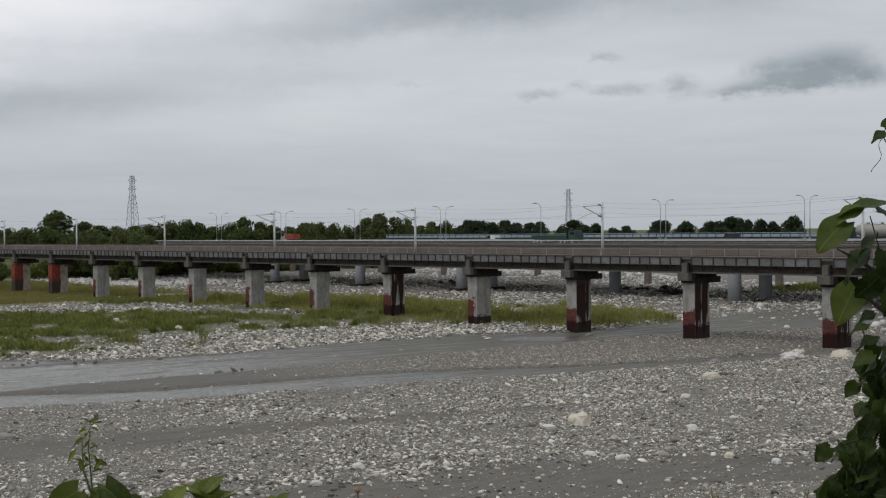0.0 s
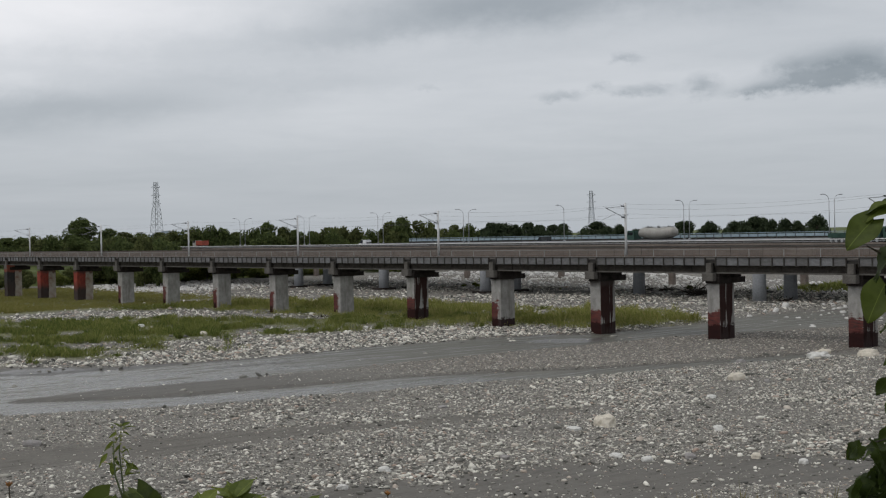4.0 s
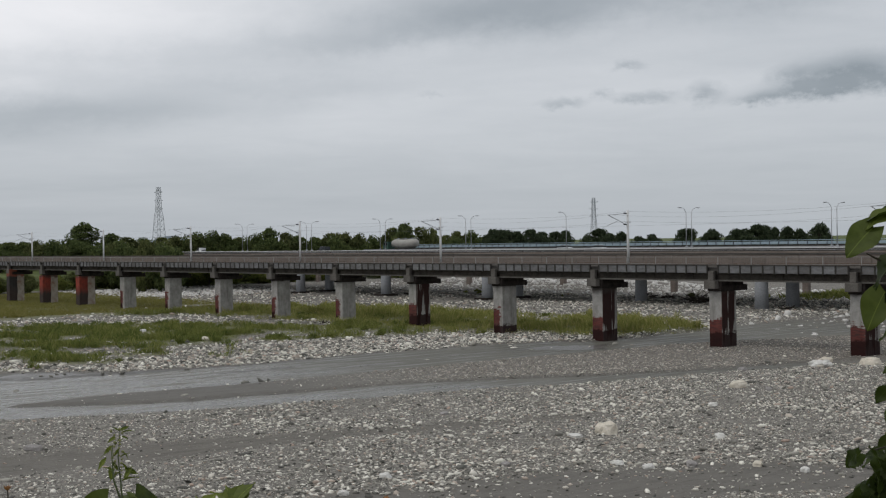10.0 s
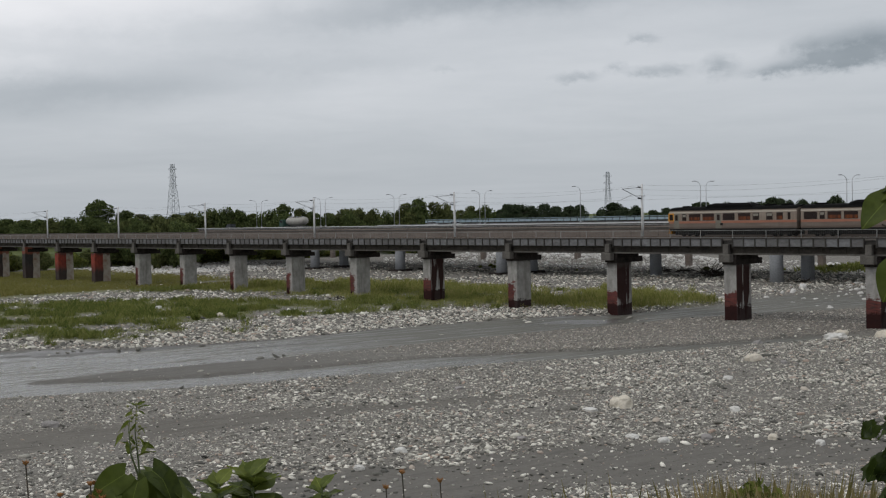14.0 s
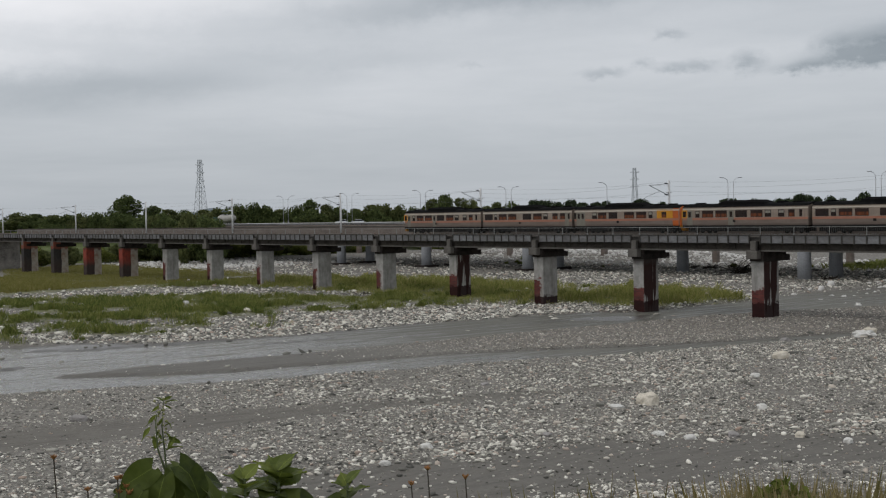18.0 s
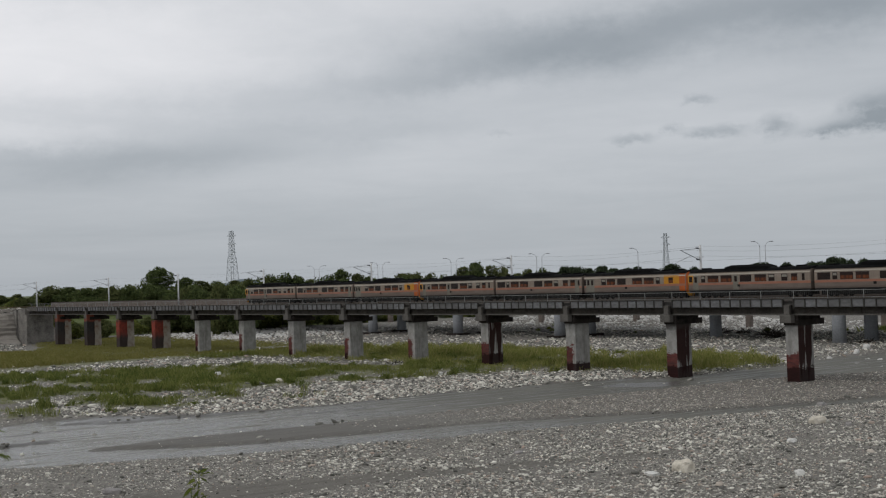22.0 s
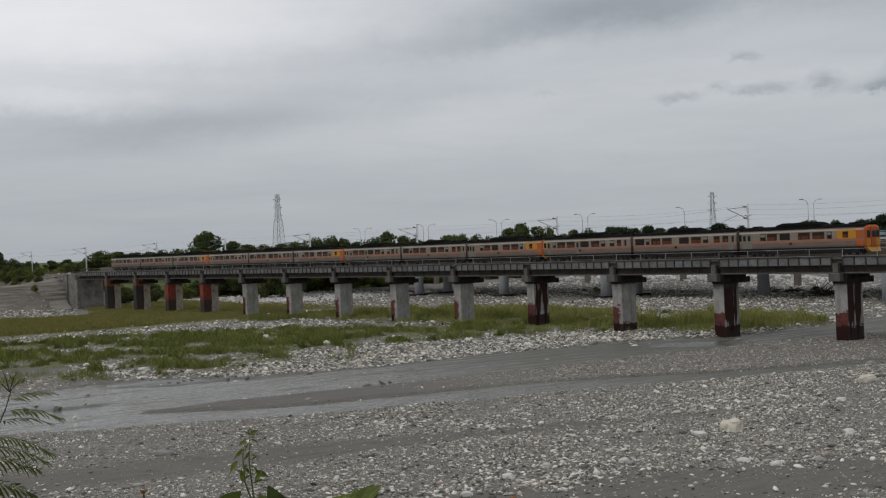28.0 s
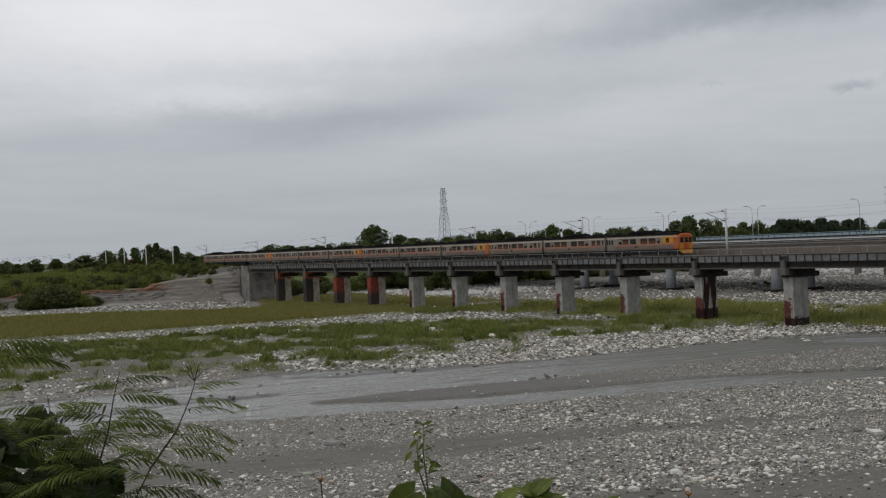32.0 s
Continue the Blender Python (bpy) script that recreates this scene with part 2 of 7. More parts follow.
M_ASPHALT = simple("asphalt", (0.04, 0.04, 0.042), (0.065, 0.065, 0.066), 3, 0.95, 0, 0.2, "World", None, 0.04)
M_TOWER = simple("galvanised_lattice_steel", (0.28, 0.30, 0.33), (0.38, 0.40, 0.43), 0.2, 0.6, 0.2, 0)


def panel_mat():
    m = Mat("walkway_fascia_panel", 0.75)
    f = m.noise(1.3, 5, 0.65, "World", (1, 1, 2.5))
    g = m.noise(7, 4, 0.6, "World", (2.5, 1, 0.35))
    base = m.ramp(f, (0.3, (0.105, 0.106, 0.108)), (0.7, (0.235, 0.24, 0.25)))
    base = m.mix(m.math("MULTIPLY", m.rand(), 0.6), base, (0.075, 0.07, 0.066))
    base = m.mix(m.ramp(g, (0.55, 0.0), (0.75, 0.7)), base, (0.13, 0.10, 0.08))
    return m.color(base).m


M_PANEL = panel_mat()


def pier_mat(name, runs_on, red_top, red_width, foot_top, foot_round):
    """Old concrete pier: worn red paint low on the near face, dark foot, rust-black runs down the side face."""
    m = Mat(name, 0.92, 0, 0.12)
    x, y, z = m.sep(m.coord("Object"))
    f, fine = m.noise(0.9, 5, 0.6), m.noise(6, 4, 0.6)
    base = m.ramp(f, (0.25, (0.23, 0.222, 0.208)), (0.75, (0.43, 0.42, 0.40)))
    base = m.mix(m.ramp(fine, (0.45, 0.0), (0.8, 0.45)), base, (0.19, 0.175, 0.155))
    n1 = m.noise(1.4, 6, 0.7, "World")
    lay = m.noise(1.3, 4, 0.65, "World", (0.5, 0.5, 3.4))
    east = m.math("GREATER_THAN", x, 0.93)
    grey = m.noise(1.2, 4, 0.6, "World", (1.2, 1.2, 0.16))
    base = m.mix(m.ramp(grey, (0.5, 0.0), (0.68, 0.55)), base, (0.15, 0.14, 0.125))
    if runs_on:
        wide = m.noise(0.85, 3, 0.55, "World", (1.0, 1.0, 0.10))
        thin = m.noise(3.4, 3, 0.6, "World", (1.0, 1.0, 0.05))
        v = m.math("ADD", m.math("MULTIPLY", wide, 0.62), m.math("MULTIPLY", thin, 0.38))
        # the runs thin out low down and end short of the far corner
        v = m.math("SUBTRACT", v, m.math("MULTIPLY", m.math("SUBTRACT", 4.6, z), 0.05, True))
        v = m.math("SUBTRACT", v, m.math("MULTIPLY", m.math("SUBTRACT", y, 0.85), 0.5, True))
        dark = m.math("MULTIPLY", m.ramp(v, (0.385, 0.0), (0.42, 1.0)), east)
        base = m.mix(m.math("MULTIPLY", dark, 0.95), base, m.mix(fine, (0.006, 0.004, 0.004), (0.05, 0.012, 0.009)))
    # red paint, ragged in courses
    rag = m.math("ADD", m.math("MULTIPLY", n1, 0.5), m.math("MULTIPLY", lay, 0.5))
    off = m.math("SUBTRACT", rag, 0.5)
    band = m.math("MULTIPLY", m.math("SUBTRACT", m.math("ADD", red_top, m.math("MULTIPLY", off, 5.0)), z), 4.0, True)
    lim = m.math("ADD", red_width, m.math("MULTIPLY", off, 3.4))
    band = m.math("MULTIPLY", band, m.math("MULTIPLY", m.math("SUBTRACT", lim, x), 5.0, True))
    band = m.math("MULTIPLY", band, m.math("SUBTRACT", 1.0, east))
    red = m.ramp(lay, (0.35, (0.035, 0.007, 0.006)), (0.6, (0.125, 0.018, 0.013)))
    base = m.mix(m.math("MULTIPLY", band, 0.9), base, red)
    foot = m.math("SUBTRACT", m.math("ADD", foot_top, m.math("MULTIPLY", off, 2.6)), z)
    foot = m.math("MULTIPLY", m.math("MULTIPLY", foot, 5.0, True), m.math("MAXIMUM", foot_round, m.math("LESS_THAN", x, red_width - 0.35)))
    base = m.mix(m.math("MULTIPLY", foot, 0.93), base, m.mix(n1, (0.010, 0.007, 0.007), (0.035, 0.011, 0.010)))
    # dark drip below the cap
    drip = m.math("MULTIPLY", m.math("SUBTRACT", m.math("ADD", z, m.math("MULTIPLY", n1, 1.6)), 8.1), 1.6, True)
    base = m.mix(m.math("MULTIPLY", drip, 0.8), base, (0.06, 0.05, 0.045))
    m.color(base)
    m.bump(fine, 0.3, 0.03)
    return m.m


def pier_mat_bank(name, c_near, c_top):
    """Piers by the bank: near face sooty or rust red, the side bare and pale, rust below the cap."""
    m = Mat(name, 0.9)
    x, y, z = m.sep(m.coord("Object"))
    f = m.noise(0.8, 5, 0.6)
    n1 = m.noise(0.9, 4, 0.6, "Object", (1, 1, 0.5))
    base = m.ramp(f, (0.3, (0.22, 0.13, 0.095)), (0.5, (0.30, 0.265, 0.22)), (0.75, (0.38, 0.345, 0.30)))
    near = m.math("LESS_THAN", m.math("ADD", y, m.math("MULTIPLY", m.math("SUBTRACT", n1, 0.5), 0.5)), -0.35)
    dark = m.mix(m.ramp(n1, (0.4, 0.0), (0.65, 1.0)), c_near, tuple(0.35 * v for v in c_near))
    low = m.math("MULTIPLY", m.math("SUBTRACT", 4.9, m.math("ADD", z, m.math("MULTIPLY", m.math("SUBTRACT", n1, 0.5), 4.0))), 0.5, True)
    dark = m.mix(low, dark, (0.028, 0.017, 0.015))
    base = m.mix(m.math("MULTIPLY", near, 0.95), base, dark)
    hi = m.math("MULTIPLY", m.math("SUBTRACT", m.math("ADD", z, m.math("MULTIPLY", n1, 1.5)), 7.6), 2.5, True)
    base = m.mix(m.math("MULTIPLY", hi, 0.8), base, c_top)
    m.color(base)
    m.bump(f, 0.25, 0.03)
    return m.m


M_PIER_RUNS = pier_mat("stained_pier_with_dark_runs", True, 4.4, 1.3, 2.65, 1.0)
M_PIER_PATCH = pier_mat("pale_pier_with_red_patch", False, 4.6, 0.55, 2.1, 1.0)
M_PIER_PALE = pier_mat("pale_pier_with_faint_red", False, 4.7, 0.4, 2.1, 0.0)
M_PIER_RED = pier_mat_bank("rust_red_pier", (0.27, 0.034, 0.017), (0.08, 0.035, 0.028))
M_PIER_BLACK = pier_mat_bank("soot_black_pier", (0.022, 0.02, 0.02), (0.22, 0.06, 0.035))


# ---- mesh helpers ----
def bm_box(bm, x0, y0, z0, x1, y1, z1, bev=0.0):
    vs = [bm.verts.new(p) for p in ((x0, y0, z0), (x1, y0, z0), (x1, y1, z0), (x0, y1, z0), (x0, y0, z1), (x1, y0, z1), (x1, y1, z1), (x0, y1, z1))]
    fs = [bm.faces.new([vs[i] for i in q]) for q in ((3, 2, 1, 0), (4, 5, 6, 7), (0, 1, 5, 4), (1, 2, 6, 5), (2, 3, 7, 6), (3, 0, 4, 7))]
    if bev:
        bmesh.ops.bevel(bm, geom=list({e for f in fs for e in f.edges}), offset=bev, segments=1, affect="EDGES")
    return bm


def bm_tube(bm, pts, radii, seg=8, cap=True):
    """A tapered tube along points."""
    pts = [Vector(p) for p in pts]
    if isinstance(radii, (int, float)):
        radii = [radii] * len(pts)
    rings = []
    for i, p in enumerate(pts):
        d = (pts[min(i + 1, len(pts) - 1)] - pts[max(i - 1, 0)]).normalized()
        a = d.orthogonal().normalized() if abs(d.z) < 0.95 else Vector((1, 0, 0)).cross(d).normalized()
        if abs(d.z) < 0.95:
            a = Vector((0, 0, 1)).cross(d).normalized()
        b = d.cross(a)
        rings.append([bm.verts.new(p + radii[i] * (math.cos(k * math.tau / seg) * a + math.sin(k * math.tau / seg) * b)) for k in range(seg)])
    for r, s in zip(rings, rings[1:]):
        for k in range(seg):
            bm.faces.new((r[k], r[(k + 1) % seg], s[(k + 1) % seg], s[k]))
    if cap:
        bm.faces.new(rings[0][::-1])
        bm.faces.new(rings[-1])
    return bm


def bm_profile_x(bm, prof, x0, x1):
    """A closed y-z profile drawn out along x."""
    a = [bm.verts.new((x0, y, z)) for y, z in prof]
    b = [bm.verts.new((x1, y, z)) for y, z in prof]
    n = len(prof)
    for i in range(n):
        bm.faces.new((a[i], b[i], b[(i + 1) % n], a[(i + 1) % n]))
    bm.faces.new(a[::-1])
    bm.faces.new(b)
    return bm


def mesh_of(name, bm, material, smooth=False):
    bmesh.ops.recalc_face_normals(bm, faces=bm.faces)
    me = bpy.data.meshes.new(name)
    bm.to_mesh(me)
    bm.free()
    me.materials.append(material)
    if smooth:
        me.polygons.foreach_set("use_smooth", [True] * len(me.polygons))
    return me


def part(name, bm, material, parent=None, label="", at=(0, 0, 0), smooth=False):
    me = bm if isinstance(bm, bpy.types.Mesh) else mesh_of(name, bm, material, smooth)
    ob = new(name, me)
    ob.location = at
    ob.parent = parent
    if label:
        ob["label"] = label
    return ob


def box(*a, bev=0.0):
    return bm_box(bmesh.new(), *a, bev=bev)


def tube(pts, r, seg=8):
    return bm_tube(bmesh.new(), pts, r, seg)


def array_mesh(name, verts, faces, material, smooth=False):
    """A mesh from numpy arrays; faces all of one size."""
    verts, faces = np.asarray(verts, np.float32), np.asarray(faces, np.int32)
    me = bpy.data.meshes.new(name)
    me.vertices.add(len(verts))
    me.vertices.foreach_set("co", verts.ravel())
    k = faces.shape[1]
    me.loops.add(faces.size)
    me.loops.foreach_set("vertex_index", faces.ravel())
    me.polygons.add(len(faces))
    me.polygons.foreach_set("loop_start", np.arange(0, faces.size, k, dtype=np.int32))
    me.update(calc_edges=True)
    if smooth:
        me.polygons.foreach_set("use_smooth", np.ones(len(faces), bool))
    me.materials.append(material)
    return me


# ---- ground ----
def sstep(a, b, v):
    t = np.clip((v - a) / (b - a), 0, 1)
    return t * t * (3 - 2 * t)


def vnoise(x, y, seed=0):
    """Smooth value noise, 0 to 1, at unit spacing."""
    xi, yi = np.floor(x).astype(np.int64), np.floor(y).astype(np.int64)
    fx, fy = x - xi, y - yi
    fx, fy = fx * fx * (3 - 2 * fx), fy * fy * (3 - 2 * fy)

    def hsh(a, b):
        h = (a * 374761393 + b * 668265263 + seed * 974634777) & 0xFFFFFFFF
        h = ((h ^ (h >> 13)) * 1274126177) & 0xFFFFFFFF
        return ((h ^ (h >> 16)) & 0xFFFF) / 65535.0

    a, b, c, d = hsh(xi, yi), hsh(xi + 1, yi), hsh(xi, yi + 1), hsh(xi + 1, yi + 1)
    return (a * (1 - fx) + b * fx) * (1 - fy) + (c * (1 - fx) + d * fx) * fy


def fbm(x, y, scale, seed=0, octaves=3):
    s, amp, tot = 0, 1, 0
    for i in range(octaves):
        s = s + amp * vnoise(x / scale, y / scale, seed + i * 17)
        tot += amp
        amp *= 0.5
        scale *= 0.5
    return s / tot


def bump_between(v, a, b, soft):
    return sstep(a - soft, a + soft, v) * (1 - sstep(b - soft, b + soft, v))


# shores of the stream that runs along y
def shore_near(y):
    return np.interp(y, (20, 31, 37, 46, 55, 65, 75, 84, 93, 107, 117, 127, 134), (-112, -110.5, -107, -104, -100.5, -98.5, -96, -93.5, -90.4, -88, -85, -87, -95))


def shore_far(y):
    return np.interp(y, (30, 40, 46, 53, 60, 65, 74, 83, 105, 120, 131, 145, 170), (-137, -139, -142, -146, -143, -136.5, -134.5, -133.5, -135, -134, -128, -127, -132))


def bar_near(y):
    return np.interp(y, (44, 47, 53, 59, 66, 74, 82, 91, 98, 106, 115, 122, 134, 150), (-114.6, -113.3, -109.6, -107, -106, -104.8, -103.5, -99.3, -95.4, -92.3, -90, -88.5, -84, -80))


def bar_far(y):
    return np.interp(y, (44, 47, 56, 64, 72, 90, 118, 132, 143, 158, 180), (-114.7, -114.6, -116.2, -115.4, -115, -115, -114.4, -114.9, -111.3, -107, -103))


def island_near(y):
    return np.interp(y, (40, 50, 58, 66, 80, 91, 106, 121, 140), (-181, -181, -174, -163, -161, -164.5, -160, -156, -152))


def island_far(y):
    return np.interp(y, (40, 67, 82, 99, 114, 124, 138, 160), (-222, -224, -228, -220, -207, -190, -180, -172))


def zones(x, y):
    """Masks over the plan: water depth, sand (bare of stones), grass, bank cover."""
    wob = (fbm(x, y, 7, 3) - 0.5) * 2.4
    xw = x + wob
    chan = bump_between(xw, shore_far(y), shore_near(y), 0.9)
    bar = bump_between(x + wob * 0.5, bar_far(y), bar_near(y), 0.8) * sstep(44, 47, y)
    chan = chan * (1 - bar) * (1 - 0.75 * sstep(165, 195, y))
    # a strip of wet sand by the near bank
    top = np.interp(y, (30, 38, 45, 51, 57, 65, 70, 76), (-63, -61.5, -59, -58.5, -55.5, -53.5, -47.5, -43))
    low = np.interp(y, (30, 44, 49, 58, 63, 76), (-52, -48.5, -46.5, -45.8, -42.6, -39))
    arm = bump_between(x + (fbm(x, y, 4, 9) - 0.5) * 5, top, low, 1.0) * sstep(30, 36, y) * (1 - sstep(72, 78, y))
    # bare sand streaks
    c1 = np.interp(y, (20, 35, 46, 54, 61, 80), (-83.5, -83, -82, -80, -77.3, -72))
    h1 = np.interp(y, (20, 35, 46, 54, 61, 80), (4.2, 3.9, 3.2, 2.2, 1.6, 0.9))
    s1 = bump_between((x + wob * 0.7 - c1) / h1, -1, 1, 0.45) * (1 - sstep(70, 84, y)) * 0.9
    s3 = bump_between(xw, -124, -96, 2.5) * sstep(146, 158, y) * (0.45 + 0.55 * sstep(0.42, 0.6, fbm(x, y * 0.25, 9, 21)))
    s4 = bump_between(xw, -325, -205, 4) * sstep(172, 184, y) * (1 - sstep(192, 206, y)) * 0.3
    s5 = bump_between(xw, -181, -160, 2.5) * (1 - sstep(54, 64, y)) * 0.85
    s6 = bar * (1 - sstep(66, 84, y))
    sand = np.maximum.reduce([s1, s3, s4, s5, s6, chan, arm * 0.9])
    # grass: a stripe by the stream, a wide meadow toward the bank, tufts under the bridge
    n = fbm(x, y, 14, 5)
    n2 = fbm(x, y, 5, 31)
    gA = bump_between(x, island_far(y), island_near(y), 4) * sstep(0.43, 0.52, n * 0.4 + n2 * 0.6 + 0.05 * sstep(70, 110, y)) * (1 - sstep(160, 172, y))
    gA2 = bump_between(x, -178, -146, 3) * sstep(0.575, 0.62, n2) * (1 - sstep(76, 92, y)) * 0.9
    gB = bump_between(x, np.interp(y, (60, 75, 98, 114, 124, 135), (-344, -338, -314, -316, -338, -374)), -246 + 10 * sstep(112, 126, y), 3) * (1 - sstep(150, 172, y - (x + 300) * -0.1)) * sstep(0.12, 0.3, n)
    gC = bump_between(x, -300, -146, 5) * sstep(126, 136, y) * (1 - sstep(160, 178, y + (x + 150) * -0.12)) * sstep(0.30, 0.44, n * 0.6 + n2 * 0.4)
    gE = bump_between(x, -154, -129, 3) * bump_between(y, 136, 158, 3) * sstep(0.3, 0.44, n2)
    gD = bump_between(y, 243, 275, 8) * bump_between(x, -176, -110, 6) * sstep(0.4, 0.55, n)
    bank = 1 - sstep(-402, -396, x + (fbm(x, y, 12, 8) - 0.5) * 8)
    grass = np.maximum.reduce([gA, gA2, gB, gC, gD, gE]) * (1 - np.maximum(chan, arm))
    return chan, arm, bar, sand, grass, bank


def height(x, y):
    x, y = np.asarray(x, float), np.asarray(y, float)
    chan, arm, bar, sand, grass, bank = zones(x, y)
    r = np.hypot(x, y)
    z = 0.10 + (fbm(x, y, 22, 11) - 0.5) * 0.5 + (fbm(x, y, 4, 12) - 0.5) * 0.12
    z = z + 0.25 * grass - 0.10 * sand * (1 - np.maximum(chan, arm))
    wet = np.maximum(chan, arm * 0.1)
    z = z * (1 - wet) + wet * (-0.42 + (fbm(x, y * 0.4, 5, 14) - 0.5) * 0.5)
    z = z * (1 - bar) + bar * (1 - chan) * (0.06 + 0.12 * fbm(x, y * 0.5, 5, 16))
    # shoals that just break the stream
    z = z + 0.42 * chan * sstep(0.56, 0.66, fbm(x, y * 0.16, 3.2, 24)) * (1 - sstep(-119, -112, x)) * (1 - sstep(72, 120, y) * 0.35)
    # rubble ridge behind the bridges
    z = z + 1.6 * bump_between(y, 250, 284, 9) * sstep(-400, -330, x) * (1 - sstep(-245, -215, x)) * (0.5 + fbm(x, y, 8, 40))
    # western cut bank, its terrace, and the land behind
    edge = x + (fbm(x, y, 14, 8) - 0.5) * 5
    cut = 1 - sstep(-409, -404.5, edge)
    zb = 4.4 + 3.8 * (1 - sstep(-460, -412, edge)) + (fbm(x, y, 18, 15) - 0.5) * 1.6
    z = z * (1 - cut) + zb * cut
    # railway embankment
    dy = np.abs(y - 134.5)
    emb = (1 - sstep(5.5, 16, dy)) * (1 - sstep(-390, -376, x))
    z = np.maximum(z, z * (1 - emb) + 9.75 * emb)
    # the high land east of the bridge
    east = sstep(14, 30, x) * sstep(20, 60, r)
    z = z * (1 - east) + east * 9.75
    # far land to the north
    far = sstep(340, 420, y + 0.18 * (x + 200)) * (1 - cut)
    z = z + far * (3.0 + 1.2 * fbm(x, y, 60, 18))
    # the high near bank under the camera
    near = 1 - sstep(4.5, 23, r + (fbm(x, y, 6, 19) - 0.5) * 1.5)
    z = z * (1 - near) + near * (12.1 + (fbm(x, y, 2.5, 20) - 0.5) * 0.25)
    return z


def ground_mat():
    m = Mat("river_gravel_ground", 0.92, 0, 0.3)
    a = m.attr("zone")
    grass_v = m.sep(a.outputs["Color"])
    sand, grass, wet = grass_v
    cover = a.outputs["Alpha"]
    big = m.noise(0.12, 5, 0.6, "World")
    fine = m.noise(9, 4, 0.65, "World")
    peb = m.voro(5.5, "World")
    peb2 = m.voro(13, "World")
    g = m.ramp(m.sep(peb)[0], (0.0, (0.13, 0.125, 0.118)), (0.5, (0.22, 0.213, 0.203)), (0.8, (0.36, 0.35, 0.335)), (1.0, (0.62, 0.605, 0.585)))
    g2 = m.ramp(m.sep(peb2)[1], (0.0, (0.12, 0.115, 0.108)), (0.7, (0.24, 0.232, 0.22)), (1.0, (0.52, 0.505, 0.485)))
    gravel = m.mix(0.24, m.mix(0.4, g, g2), (0.05, 0.047, 0.043))
    gravel = m.mix(m.ramp(big, (0.35, 0.0), (0.65, 0.35)), gravel, (0.145, 0.14, 0.132))
    sandc = m.mix(m.noise(0.7, 5, 0.65, "World", (1.6, 0.5, 1)), m.mix(fine, (0.075, 0.069, 0.058), (0.13, 0.12, 0.103)), m.mix(fine, (0.145, 0.134, 0.115), (0.205, 0.19, 0.164)))
    rill = m.noise(0.9, 5, 0.7, "World", (1.5, 0.22, 1), 0.6)
    sandc = m.mix(m.ramp(rill, (0.5, 0.0), (0.62, 0.6)), sandc, (0.07, 0.065, 0.055))
    gravel = m.mix(1.0, gravel, (0.90, 0.87, 0.80), "MULTIPLY")
    base = m.mix(m.math("MULTIPLY", sand, 0.92), gravel, sandc)
    base = m.mix(m.math("MULTIPLY", wet, 0.7), base, (0.075, 0.073, 0.068))
    gn = m.noise(1.1, 5, 0.7, "World")
    gcol = m.ramp(gn, (0.3, (0.09, 0.105, 0.03)), (0.55, (0.16, 0.17, 0.055)), (0.75, (0.23, 0.21, 0.09)))
    base = m.mix(m.math("MULTIPLY", grass, 0.6), base, gcol)
    soil = m.ramp(m.noise(0.5, 5, 0.65, "World", (0.25, 0.25, 3)), (0.3, (0.105, 0.093, 0.08)), (0.7, (0.19, 0.17, 0.146)))
    geo = m.n("ShaderNodeNewGeometry")
    nz = m.sep(geo.outputs["Normal"])[2]
    green = m.ramp(gn, (0.3, (0.05, 0.075, 0.022)), (0.6, (0.11, 0.13, 0.04)), (0.8, (0.16, 0.15, 0.065)))
    flat = m.math("MULTIPLY", m.math("MULTIPLY", m.math("SUBTRACT", nz, 0.72), 6.0, True), m.math("SUBTRACT", 1.0, sand))
    land = m.mix(flat, soil, green)
    base = m.mix(cover, base, land)
    m.color(base)
    m.roughness(m.ramp(wet, (0.0, 0.93), (1.0, 0.35)))
    m.bump(m.sep(peb)[2], 0.5, 0.08)
    return m.m


def water_mat():
    m = Mat("silty_shallow_water", 0.3, 0, 0.3)
    n = m.noise(0.34, 3, 0.55, "World", (2.6, 0.2, 1), 0.5)
    n2 = m.noise(1.7, 4, 0.65, "World", (2.2, 0.5, 1))
    fine = m.noise(1.1, 3, 0.6, "World", (2.8, 0.16, 1), 0.3)
    yy = m.sep(m.coord("World"))[1]
    calm = m.math("MULTIPLY", m.math("SUBTRACT", 96.0, yy), 1 / 40.0, True)
    mixed = m.math("ADD", m.math("MULTIPLY", n, 0.62), m.math("MULTIPLY", fine, 0.38))
    m.color(m.ramp(n, (0.35, (0.092, 0.09, 0.076)), (0.7, (0.168, 0.162, 0.138))))
    rip = m.ramp(mixed, (0.40, 0.34), (0.56, 0.75))
    glass = m.ramp(mixed, (0.44, 0.05), (0.53, 0.16), (0.58, 0.5))
    m.roughness(m.mix(calm, rip, glass))
    m.put(m.b.inputs["Specular IOR Level"], m.mix(calm, (0.16, 0.16, 0.16), m.ramp(mixed, (0.45, 0.38), (0.58, 0.16))))
    m.bump(n2, 0.55, 0.08)
    return m.m


M_GROUND, M_WATER = ground_mat(), water_mat()


